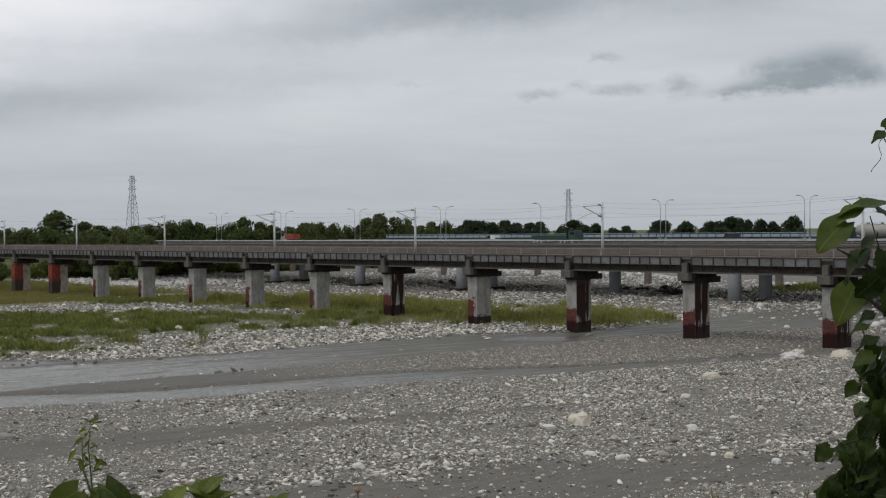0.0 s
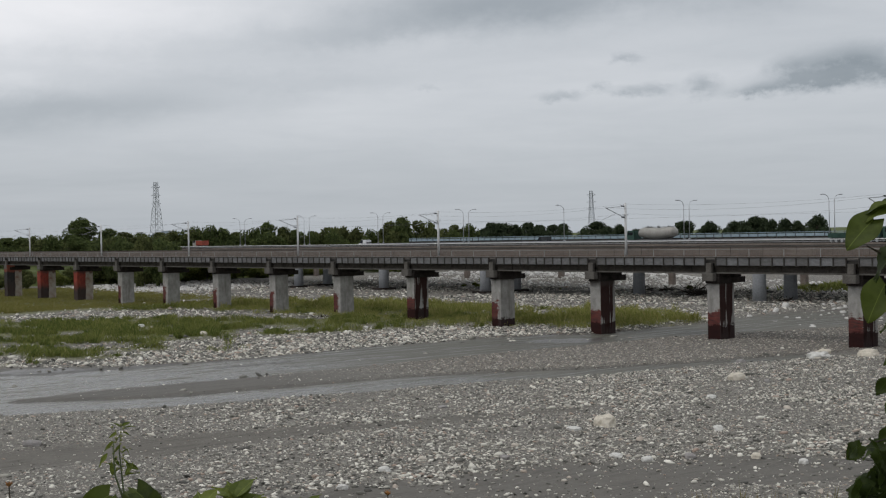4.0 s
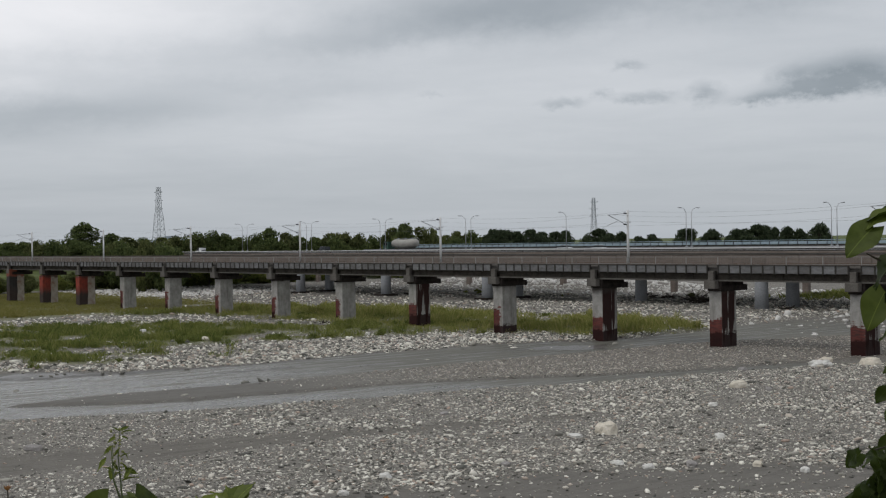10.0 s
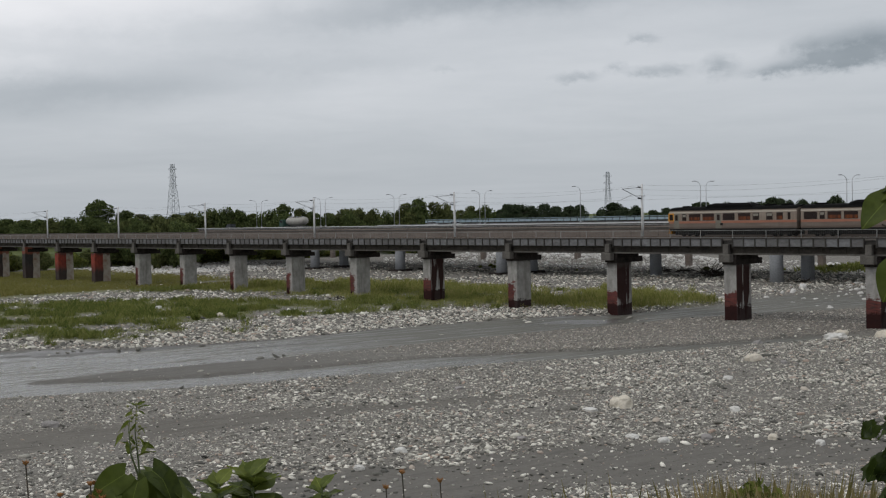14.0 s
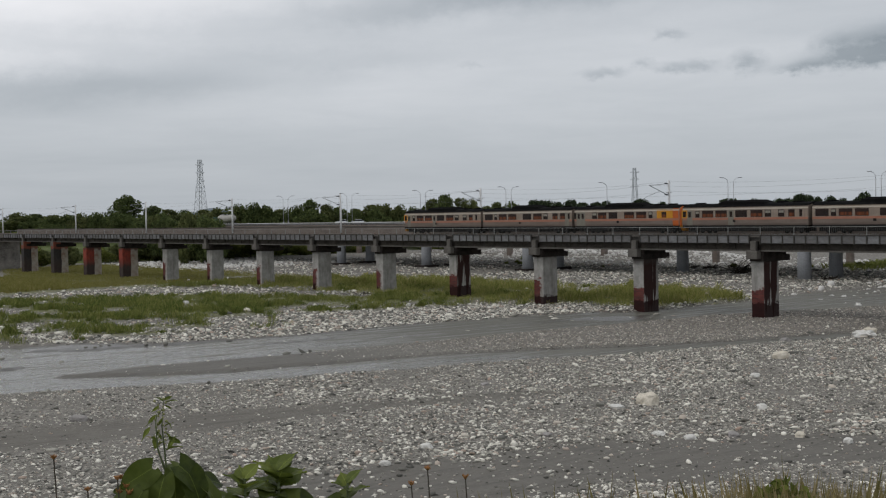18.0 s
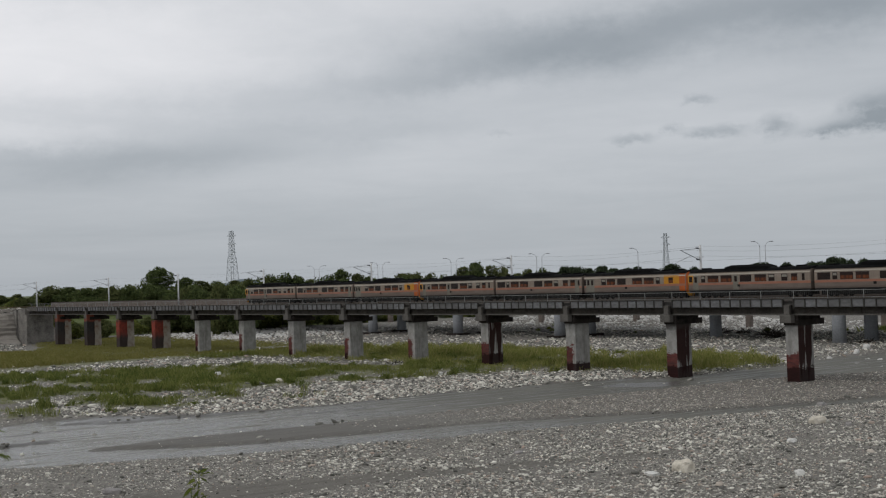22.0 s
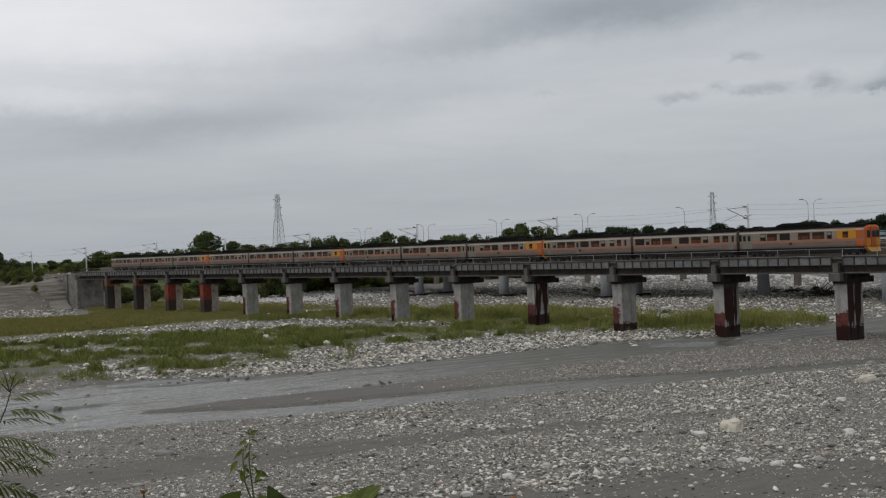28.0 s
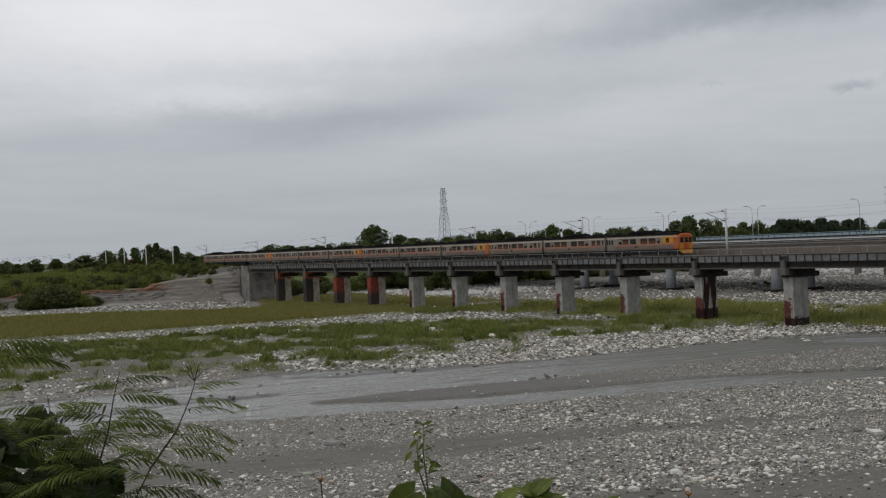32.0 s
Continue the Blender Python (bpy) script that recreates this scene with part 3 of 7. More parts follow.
def build_ground():
    inner = np.array([0, 1.5, 3, 4.5, 6, 7.5, 9, 11, 13, 15, 18, 21, 25, 30, 35])
    rad = [40.0]
    while rad[-1] < 480:
        rad.append(rad[-1] * 1.0075)
    while rad[-1] < 4600:
        rad.append(rad[-1] * 1.05)
    rad = np.concatenate([inner[1:], rad])
    ang = np.concatenate([np.arange(4, 66, 0.2), np.arange(66, 364, 5.0)])
    A, Rr = np.meshgrid(np.radians(ang), rad)
    X, Y = -Rr * np.cos(A), Rr * np.sin(A)
    Z = height(X, Y)
    nr, na = X.shape
    verts = np.concatenate([np.stack([X, Y, Z], -1).reshape(-1, 3), [[0, 0, 12.1]]])
    i = np.arange(nr * na).reshape(nr, na)
    j = np.roll(i, -1, 1)
    quads = np.stack([i[:-1], i[1:], j[1:], j[:-1]], -1).reshape(-1, 4)
    c = nr * na
    tip = np.stack([np.full(na, c), i[0], j[0], j[0]], -1)
    me = bpy.data.meshes.new("ground")
    me.from_pydata(verts.tolist(), [], quads.tolist() + [t[:3].tolist() for t in tip])
    chan, arm, bar, sand, grass, bank = zones(verts[:, 0], verts[:, 1])
    r = np.hypot(verts[:, 0], verts[:, 1])
    wet = np.maximum.reduce([chan, 0.2 * arm, 0.35 * bar * (1 - sstep(66, 90, verts[:, 1]))])
    cover = np.maximum.reduce([bank, (1 - sstep(20, 26, r)), sstep(14, 30, verts[:, 0]), sstep(330, 400, verts[:, 1] + 0.18 * (verts[:, 0] + 200)), ((np.abs(verts[:, 1] - 134.5) < 17) & (verts[:, 0] < -381)).astype(float)])
    # bare slope of the embankment by the abutment
    vx, vy = verts[:, 0], verts[:, 1]
    bare = bump_between(vx + (fbm(vx, vy, 6, 44) - 0.5) * 6, -414, -360, 2) * bump_between(vy, 101, 150, 2)
    sand = np.maximum(sand * (1 - bank), bare)
    grass = grass * (1 - bare)
    cover = np.maximum(cover, bare * (vx < -376))
    col = np.stack([sand, grass, wet, cover], -1)
    at = me.color_attributes.new("zone", "FLOAT_COLOR", "POINT")
    at.data.foreach_set("color", col.astype(np.float32).ravel())
    me.materials.append(M_GROUND)
    me.polygons.foreach_set("use_smooth", [True] * len(me.polygons))
    me.update()
    ob = new("ground", me)
    tagged(ob, "grey gravel riverbed with sand streaks, grass strips and a cut bank", "ground", kind="structure")
    # the shallow stream lies just under the gravel's level
    bm = bmesh.new()
    vs = [bm.verts.new(p) for p in ((-160, -40, -0.10), (-82, -40, -0.10), (-82, 220, -0.10), (-160, 220, -0.10))]
    bm.faces.new(vs)
    w = new("water", mesh_of("water", bm, M_WATER))
    tagged(w, "shallow silty grey stream between gravel bars", "water", kind="structure")


build_ground()


def ground_z(x, y):
    return float(height(np.array([x]), np.array([y]))[0])


# ---- the cut bank ----
def cut_bank_mat():
    m = Mat("layered_cut_bank", 0.95)
    z = m.sep(m.coord("Object"))[2]
    n, f = m.noise(0.35, 5, 0.65, "World"), m.noise(2.2, 4, 0.65, "World", (1, 1, 2))
    lay = m.noise(1.0, 4, 0.7, "World", (0.04, 0.04, 3.2))
    c = m.ramp(lay, (0.35, (0.085, 0.076, 0.066)), (0.46, (0.19, 0.172, 0.15)), (0.6, (0.25, 0.228, 0.2)), (0.7, (0.15, 0.135, 0.117)))
    c = m.mix(m.ramp(n, (0.4, 0.0), (0.7, 0.6)), c, (0.27, 0.247, 0.215))
    c = m.mix(m.ramp(f, (0.5, 0.0), (0.75, 0.5)), c, (0.11, 0.1, 0.088))
    rim = m.math("MULTIPLY", m.math("SUBTRACT", m.math("ADD", z, m.math("MULTIPLY", m.math("ADD", f, n), 2.2)), 5.6), 1.6, True)
    rim = m.math("MULTIPLY", rim, m.math("MULTIPLY", m.math("SUBTRACT", 119.0, m.sep(m.coord("World"))[1]), 0.2, True))
    c = m.mix(m.math("MULTIPLY", rim, 0.85), c, (0.16, 0.07, 0.03))
    low = m.math("MULTIPLY", m.math("SUBTRACT", 1.3, m.math("ADD", z, n)), 1.5, True)
    c = m.mix(low, c, (0.29, 0.272, 0.245))
    m.color(c)
    m.bump(f, 0.5, 0.15)
    return m.m


def build_cut_bank():
    """Eroded river cut: ledges of old silt and gravel with a slumped foot, running into the embankment's toe."""
    ny, nz = 200, 34
    s = np.linspace(0, 1, ny)[:, None] * np.ones((1, nz))
    u = np.linspace(0, 1, nz)[None, :] * np.ones((ny, 1))
    y = 58 + 72.5 * s
    x0 = -401.5 + (fbm(y, 0 * y, 9, 91) - 0.5) * 5 + 25 * sstep(0.80, 1.0, s)
    top = 4.5 + (fbm(y, 0 * y, 5, 92) - 0.5) * 1.5 + 4.4 * sstep(0.72, 1.0, s)
    z = -0.4 + (top + 0.4) * u
    ledge = np.floor(u * 7 + 1.2 * fbm(y, 0 * y, 20, 93)) * 0.34
    x = x0 - ledge - 0.8 * u - (fbm(y, z * 2.5, 1.6, 94) - 0.5) * 1.1 - (fbm(y, z * 0.6, 4.0, 96) - 0.5) * 2.0 + 3.2 * (1 - sstep(0.0, 0.32, u)) * (0.4 + fbm(y, 0 * y, 7, 95))
    x[:, -1] -= 6.0
    v = np.stack([x, y, z], -1).reshape(-1, 3)
    i = np.arange(ny * nz).reshape(ny, nz)
    f = np.stack([i[:-1, :-1], i[1:, :-1], i[1:, 1:], i[:-1, 1:]], -1).reshape(-1, 4)
    ob = new("cut_bank", array_mesh("cut_bank", v, f, cut_bank_mat()))
    tagged(ob, "layered grey silt bank cut by the river with a rusty rim", "river bank", kind="structure")


build_cut_bank()



# ---- the near railway bridge ----
PIER_X = [-127 - 20 * j for j in range(-7, 12)]
BRIDGE_W, BRIDGE_E = -369.0, 23.0


def abutment_mat():
    m = Mat("mottled_abutment_concrete", 0.92)
    n, f = m.noise(0.5, 6, 0.7, "World"), m.noise(3, 4, 0.6, "World")
    c = m.ramp(n, (0.35, (0.10, 0.094, 0.085)), (0.5, (0.21, 0.195, 0.175)), (0.68, (0.31, 0.29, 0.262)))
    m.color(m.mix(0.25, c, m.ramp(f, (0.4, (0.05, 0.045, 0.04)), (0.6, (0.22, 0.2, 0.18)))))
    m.bump(f, 0.4, 0.05)
    return m.m


M_ABUTMENT = abutment_mat()
M_BLACK_CONCRETE = simple("near_black_concrete", (0.014, 0.012, 0.011), (0.05, 0.042, 0.038), 1.2, 0.95, 0, 0.2, "World", None, 0.1)


def build_rail_bridge():
    root = new("railway_bridge")
    root.location = (0, 0, 0)
    tagged(root, "long grey railway bridge on stained concrete piers over the riverbed", "bridge")
    edges = [BRIDGE_W] + sorted(PIER_X) + [BRIDGE_E]
    # main girders and cross frames, span by span
    girder_cache = {}
    for a, b in zip(edges, edges[1:]):
        ln = round(b - a, 3)
        if ln not in girder_cache:
            bm = bmesh.new()
            for y in (132.1, 135.5):
                bm_box(bm, 0.12, y, 8.4, ln - 0.12, y + 0.42, 9.5)
            k = int(ln // 3.3)
            for i in range(k + 1):
                x = 0.3 + (ln - 0.6) * i / k
                bm_box(bm, x - 0.09, 132.0, 8.42, x + 0.09, 132.1, 9.5)
            fl = bmesh.new()
            for y in (132.1, 135.5):
                bm_box(fl, 0.12, y - 0.2, 8.22, ln - 0.12, y + 0.6, 8.4)
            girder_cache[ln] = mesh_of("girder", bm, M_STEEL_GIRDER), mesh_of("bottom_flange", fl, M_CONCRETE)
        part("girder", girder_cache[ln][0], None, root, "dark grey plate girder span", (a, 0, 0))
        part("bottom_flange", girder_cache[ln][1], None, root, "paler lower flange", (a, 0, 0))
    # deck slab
    part("deck", box(BRIDGE_W, 131.6, 9.5, BRIDGE_E, 138.2, 9.85), M_CONCRETE_DARK, root, "concrete deck slab, coloured dark for under-deck shade")
    bm = bmesh.new()
    bm_profile_x(bm, [(132.3, 9.85), (135.9, 9.85), (135.4, 10.22), (132.8, 10.22)], BRIDGE_W, BRIDGE_E)
    part("ballast", bm, M_BALLAST, root, "dark track ballast")
    for y in (133.57, 134.64):
        bm = bmesh.new()
        bm_box(bm, BRIDGE_W - 300, y - 0.035, 10.24, 420, y + 0.035, 10.40)
        bm_box(bm, BRIDGE_W - 300, y - 0.07, 10.225, 420, y + 0.07, 10.25)
        part("rail", bm, M_RAIL, root, "rust-brown running rail")
    # walkway edge on the near side
    part("walkway", box(BRIDGE_W, 131.25, 10.16, BRIDGE_E, 132.25, 10.26), M_CONCRETE_DARK, root, "thin dark walkway slab")
    # fascia ribs
    rib = mesh_of("rib", box(-0.07, 131.22, 9.16, 0.07, 131.46, 10.16), M_CONCRETE_DARK)
    pan = mesh_of("fascia_panel", box(-0.765, 131.34, 9.24, 0.765, 131.44, 10.16, bev=0.02), M_PANEL)
    pitch = 20 / 12
    x = -361.0
    while x < -62:
        part("rib", rib, None, root, at=(x, 0, 0))
        if not any(abs(x + pitch / 2 - p) < 0.5 for p in PIER_X):
            part("fascia_panel", pan, None, root, at=(x + pitch / 2, 0, 0))
        x += pitch
    part("walkway_edge", box(-62, 131.3, 9.24, BRIDGE_E, 131.45, 10.16), M_CONCRETE, root)
    part("walkway_edge", box(BRIDGE_W, 131.3, 9.24, -361.1, 131.45, 10.16), M_CONCRETE, root)
    # railing on the near edge: stout posts, close upright bars between two rails
    post = mesh_of("railing_post", box(-0.035, 131.3, 10.26, 0.035, 131.37, 11.24), M_RAILPALE)
    bar = mesh_of("railing_bar", box(-0.009, 131.323, 10.38, 0.009, 131.337, 11.18), M_DULLRAIL)
    far_bars = bmesh.new()
    for k in range(62):
        x = -366.0 + 5.0 * k
        part("railing_post", post, None, root, at=(x, 0, 0))
        for i in range(1, 18):
            bx = x + i * 5 / 18
            if x > -142:
                part("railing_bar", bar, None, root, at=(bx, 0, 0))
            else:
                bm_box(far_bars, bx - 0.009, 131.323, 10.38, bx + 0.009, 131.337, 11.18)
    part("railing_bars", far_bars, M_DULLRAIL, root)["kind"] = "stuff"
    for z in (10.36, 11.2):
        part("handrail", tube([(BRIDGE_W, 131.33, z), (BRIDGE_E, 131.33, z)], 0.03, 6), M_RAILPALE, root, "thin grey pipe handrail")
    # beige parapet along the far edge, in cast lengths
    seg = mesh_of("parapet_segment", box(-2.48, 138.0, 9.85, 2.48, 138.2, 11.38, bev=0.03), M_PARAPET)
    x = BRIDGE_W + 2.5
    while x < 22:
        part("parapet_segment", seg, None, root, at=(x, 0, 0))
        x += 5.0
    part("parapet_cap", box(BRIDGE_W, 137.9, 11.384, BRIDGE_E, 138.3, 11.47), M_CONCRETE, root)
    # piers with their caps
    for i, px in enumerate(PIER_X):
        if px < -320:
            mat, lab = M_PIER_BLACK, "soot-black concrete pier near the bank"
        elif px < -280:
            mat, lab = M_PIER_RED, "rust-red concrete pier near the bank"
        elif px in (-167, -127, -107, -87):
            mat, lab = M_PIER_RUNS, "concrete pier with dark red runs and a black foot"
        elif px == -147:
            mat, lab = M_PIER_PATCH, "pale concrete pier with a red painted patch"
        else:
            mat, lab = M_PIER_PALE, "pale concrete pier with faint red stains"
        wide = 0.95 if px < -280 else 0.0
        gz = min(ground_z(px - 1, 132), ground_z(px + 1, 135), ground_z(px, 133.4)) - 0.8
        bm = bmesh.new()
        z1 = 7.0 - gz
        bm_box(bm, -1.0, -1.4 if not wide else -0.4, 0, 1.0, 1.4, z1, bev=0.06)
        if wide:
            bm_box(bm, -0.98, -1.4 - wide, 0, 0.98, -0.4, z1 + (1.3 if px < -320 else 0.0), bev=0.06)
        part("pier", bm, mat, root, lab, (px, 133.4, gz))
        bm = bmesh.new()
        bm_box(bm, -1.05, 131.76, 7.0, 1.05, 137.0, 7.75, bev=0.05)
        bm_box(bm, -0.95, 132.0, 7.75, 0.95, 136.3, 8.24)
        part("pier_cap", bm, M_BLACK_CONCRETE, root, "dark concrete pier cap", (px, 0, 0))
        bm = bmesh.new()
        bm_box(bm, -1.0, 131.0, 7.3, 0.75, 131.75, 8.3, bev=0.05)
        bm_box(bm, -0.42, 131.12, 8.3, 0.42, 131.6, 9.5, bev=0.04)
        part("pier_bracket", bm, M_CONCRETE, root, "pale concrete bracket at the pier head", (px, 0, 0))
    # west abutment
    bm = bmesh.new()
    bm_box(bm, -376.0, 131.0, -2.0, -369.0, 138.6, 8.2, bev=0.06)
    bm_box(bm, -376.0, 131.0, 8.2, -370.0, 138.6, 9.8)
    # sloping wing wall toward the bank
    a = [bm.verts.new(q) for q in ((-376, 130.6, -2), (-384, 130.6, -2), (-384, 130.6, 8.4), (-376, 130.6, 9.6))]
    b = [bm.verts.new(q) for q in ((-376, 131.4, -2), (-384, 131.4, -2), (-384, 131.4, 8.4), (-376, 131.4, 9.6))]
    for i in range(4):
        bm.faces.new((a[i], a[(i + 1) % 4], b[(i + 1) % 4], b[i]))
    bm.faces.new(a)
    bm.faces.new(b[::-1])
    part("abutment", bm, M_ABUTMENT, root, "stained concrete abutment at the bank")
    return root


MAST_X = [-86 - 40.08 * k for k in range(-1, 7)]
BANK_MAST_X = [-432.5, -471, -506, -538, -568, -598, -635.5, -676.5, -716.5, -758, -794]


def mast_thing():
    """Catenary mast at its own origin; the track lies toward -y."""
    root = new("catenary_mast")
    tagged(root, "pale grey catenary mast with a cantilever arm at the track", "catenary mast", "catenary masts")
    bm = tube([(0, 0, 0), (0, 0, 7.6)], [0.19, 0.16], 10)
    part("pole", bm, M_POLE, root, "pale round mast", smooth=True)
    part("base_plate", box(-0.3, -0.3, -0.02, 0.3, 0.3, 0.08, bev=0.02), M_GALV, root)
    part("top_arm", tube([(0, 0.25, 7.2), (0, -3.9, 6.95)], 0.045, 6), M_GALV, root, "thin steel top tube")
    part("brace", tube([(0, 0, 5.55), (0, -3.7, 6.9)], 0.05, 6), M_GALV, root, "sloping steel brace")
    part("steady_arm", tube([(0, -2.0, 6.15), (0, -4.6, 5.35)], 0.035, 6), M_GALV, root)
    for y, z in ((-0.3, 7.18), (-0.28, 5.68)):
        bm = bmesh.new()
        for i in range(4):
            bm_tube(bm, [(0, y - 0.14 * i, z + 0.01 * i), (0, y - 0.14 * i - 0.08, z + 0.01 * i)], 0.1, 8)
        part("insulator", bm, M_DARKSTEEL, root, "dark ribbed insulator")
    bm = bmesh.new()
    bm_box(bm, -0.12, -0.5, 5.95, 0.12, 0.5, 6.05)
    part("crossbar", bm, M_GALV, root)
    return root


def sag(a, b, drop, n=8):
    a, b = Vector(a), Vector(b)
    return [tuple(a.lerp(b, i / n) - Vector((0, 0, 4 * drop * (i / n) * (1 - i / n)))) for i in range(n + 1)]


RAIL_BRIDGE = build_rail_bridge()
mast = mast_thing()
mast.matrix_basis = pose(MAST_X[0], 137.2, 9.85)
for mx in MAST_X[1:]:
    copy_thing(mast, pose(mx, 137.2, 9.85))
copy_thing(mast, pose(-375.3, 136.3, 9.8))
for mx in BANK_MAST_X:
    copy_thing(mast, pose(mx, 139.2, ground_z(mx, 139.2) - 0.05))
ALLX = sorted(MAST_X + BANK_MAST_X + [-375.3, 34, 74], reverse=True)
for wy, wz, drop, lab in ((133.4, 16.85, 0.7, "thin dark messenger wire above the track"), (134.1, 15.3, 0.0, "thin dark contact wire above the track"), (137.35, 17.3, 0.5, "thin feeder wire along the mast tops"), (137.6, 16.0, 0.6, "thin return wire along the masts")):
    bm = bmesh.new()
    pts = []
    for a, b in zip(ALLX, ALLX[1:]):
        pts += sag((a, wy, wz), (b, wy, wz), drop)[:-1]
    bm_tube(bm, pts + [(ALLX[-1], wy, wz)], 0.008, 4)
    tagged(new("catenary_wire", mesh_of("catenary_wire", bm, M_WIRE)), lab, "cable")


# ---- the road bridge behind ----
def build_road_bridge():
    root = new("road_bridge")
    tagged(root, "long concrete road bridge on round columns, with steel railings", "bridge")
    root.location = (0, 0, -0.75)
    W, E_ = -400.0, 30.0
    for y0, y1 in ((201.0, 219.9), (221.2, 239.0)):
        bm = bmesh.new()
        bm_profile_x(bm, [(y0, 10.9), (y0 + 2.6, 10.2), (y0 + 2.6, 9.0), (y1 - 2.6, 9.0), (y1 - 2.6, 10.2), (y1, 10.9), (y1, 11.3), (y0, 11.3)], W, E_)
        # dark colour paints the shadow line under the parapet overhang
        part("deck", bm, M_CONCRETE_DARK, root, "concrete deck girder")
        part("roadway", box(W, y0 + 0.4, 11.3, E_, y1 - 0.4, 11.37), M_ASPHALT, root, "grey asphalt roadway")
    seg = mesh_of("parapet_segment", box(-4.97, 201.0, 11.3, 4.97, 201.28, 11.62, bev=0.03), M_PARAPET)
    rp = mesh_of("railing_post", box(-0.06, 201.06, 11.62, 0.06, 201.18, 12.2), M_DARKSTEEL)
    x = W + 2
    while x < E_:
        part("railing_post", rp, None, root, at=(x, 0, 0))
        x += 3.0
    segf = mesh_of("parapet_segment", box(-4.97, 219.6, 11.3, 4.97, 219.9, 12.0, bev=0.03), M_CONCRETE_DARK)
    x = W + 5
    while x < E_ - 3:
        part("parapet_segment", seg, None, root, at=(x, 0, 0))
        part("parapet_segment", segf, None, root, at=(x, 0, 0))
        x += 10
    part("railing_bar", box(W, 201.02, 12.16, E_, 201.22, 12.32, bev=0.02), M_POLE, root, "pale grey railing bar")
    part("railing_bar", box(W, 201.05, 11.85, E_, 201.13, 11.93), M_GALV, root)
    # blue-grey barrier on the far side, with posts
    B0 = -302.0
    part("barrier_panel", box(B0, 238.6, 12.55, E_, 238.7, 13.15), M_RAILBLUE, root, "pale blue-grey barrier panel")
    part("barrier_rail", box(B0, 238.5, 13.35, E_, 238.62, 13.47), M_RAILBLUE, root, "blue-grey top rail")
    part("barrier_wall", box(B0, 238.7, 11.3, E_, 238.95, 12.48), M_CONCRETE_DARK, root)
    post = mesh_of("barrier_post", box(-0.07, 238.5, 11.3, 0.07, 238.62, 13.47), M_DARKSTEEL)
    x = B0 + 1
    while x < E_:
        part("barrier_post", post, None, root, at=(x, 0, 0))
        x += 2.4
    part("median_kerb", box(W, 221.25, 11.3, E_, 221.7, 12.0, bev=0.03), M_CONCRETE, root)
    rail = mesh_of("guard_rail", box(B0, 221.75, 12.0, E_, 221.85, 12.3), M_GALV)
    part("guard_rail", rail, None, root, "grey steel guard rail")
    gp = mesh_of("guard_post", box(-0.07, 221.85, 11.3, 0.07, 221.97, 12.2), M_GALV)
    x = B0 + 2
    while x < E_:
        part("guard_post", gp, None, root, at=(x, 0, 0))
        x += 4
    for k in range(-3, 5):
        cx = -155.4 - 38.2 * k
        for y in (205.0, 214.5):
            gz = ground_z(cx, y) - 0.6
            bm = tube([(0, 0, 0), (0, 0, 9.0 - gz)], [1.3, 1.2], 20)
            part("column", bm, M_COLUMN, root, "round blue-grey concrete column", (cx, y, gz), True)
            if k > 1:
                part("footing", box(-2.2, -2.2, -0.25, 2.2, 2.2, 1.85, bev=0.1), M_BLACK_CONCRETE, root, "low dark footing slab", (cx, y, gz))
        part("crossbeam", box(cx - 1.2, 203.0, 8.2, cx + 1.2, 236.8, 9.0, bev=0.05), M_CONCRETE_DARK, root)
    return root


def lamp_thing():
    """Road lamp whose arm reaches toward -y."""
    root = new("street_lamp")
    tagged(root, "tall grey street lamp with a curved arm on the bridge", "street lamp", "street lamps on the bridge")
    part("pole", tube([(0, 0, -0.75), (0, 0, 6.6)], [0.1, 0.07], 8), M_GALV, root, smooth=True)
    pts = [(0, -1.5 * (1 - math.cos(a)) * 1.15, 6.6 + 1.15 * math.sin(a)) for a in (0, 0.3, 0.6, 0.9, 1.2, 1.5)]
    part("arm", tube(pts, 0.045, 6), M_GALV, root, smooth=True)
    part("lamp_head", box(-0.16, -2.5, 7.68, 0.16, -1.5, 7.84, bev=0.04), M_GALV, root, "flat grey lamp head")
    part("base", box(-0.22, -0.22, -0.75, 0.22, 0.22, -0.25, bev=0.03), M_GALV, root)
    return root


def build_pipe_bridge():
    """Slim pinkish piers that carry a pipe beam upstream of the road bridge."""
    root = new("pipe_bridge")
    tagged(root, "low pipe bridge on slim pinkish concrete piers", "bridge")
    for k in range(-3, 5):
        cx = -218.5 - 38.2 * k
        gz = ground_z(cx, 254.0) - 0.6
        part("pier", box(-0.75, -0.6, 0, 0.75, 0.6, 8.4 - gz, bev=0.08), M_PARAPET, root, "slim pinkish concrete pier", (cx, 254.0, gz))
    part("beam", box(-380, 253.4, 8.4, 30, 254.6, 9.2, bev=0.05), M_CONCRETE, root)


build_road_bridge()
build_pipe_bridge()
lamp = lamp_thing()
lamp.matrix_basis = pose(-114.9, 219.75, 12.0)
for k in range(0, 7):
    lx = -150.2 - 35.35 * k
    copy_thing(lamp, pose(lx, 219.75, 12.0))
    if k != 2:
        copy_thing(lamp, pose(lx, 221.5, 12.0, 0, 0, 180))


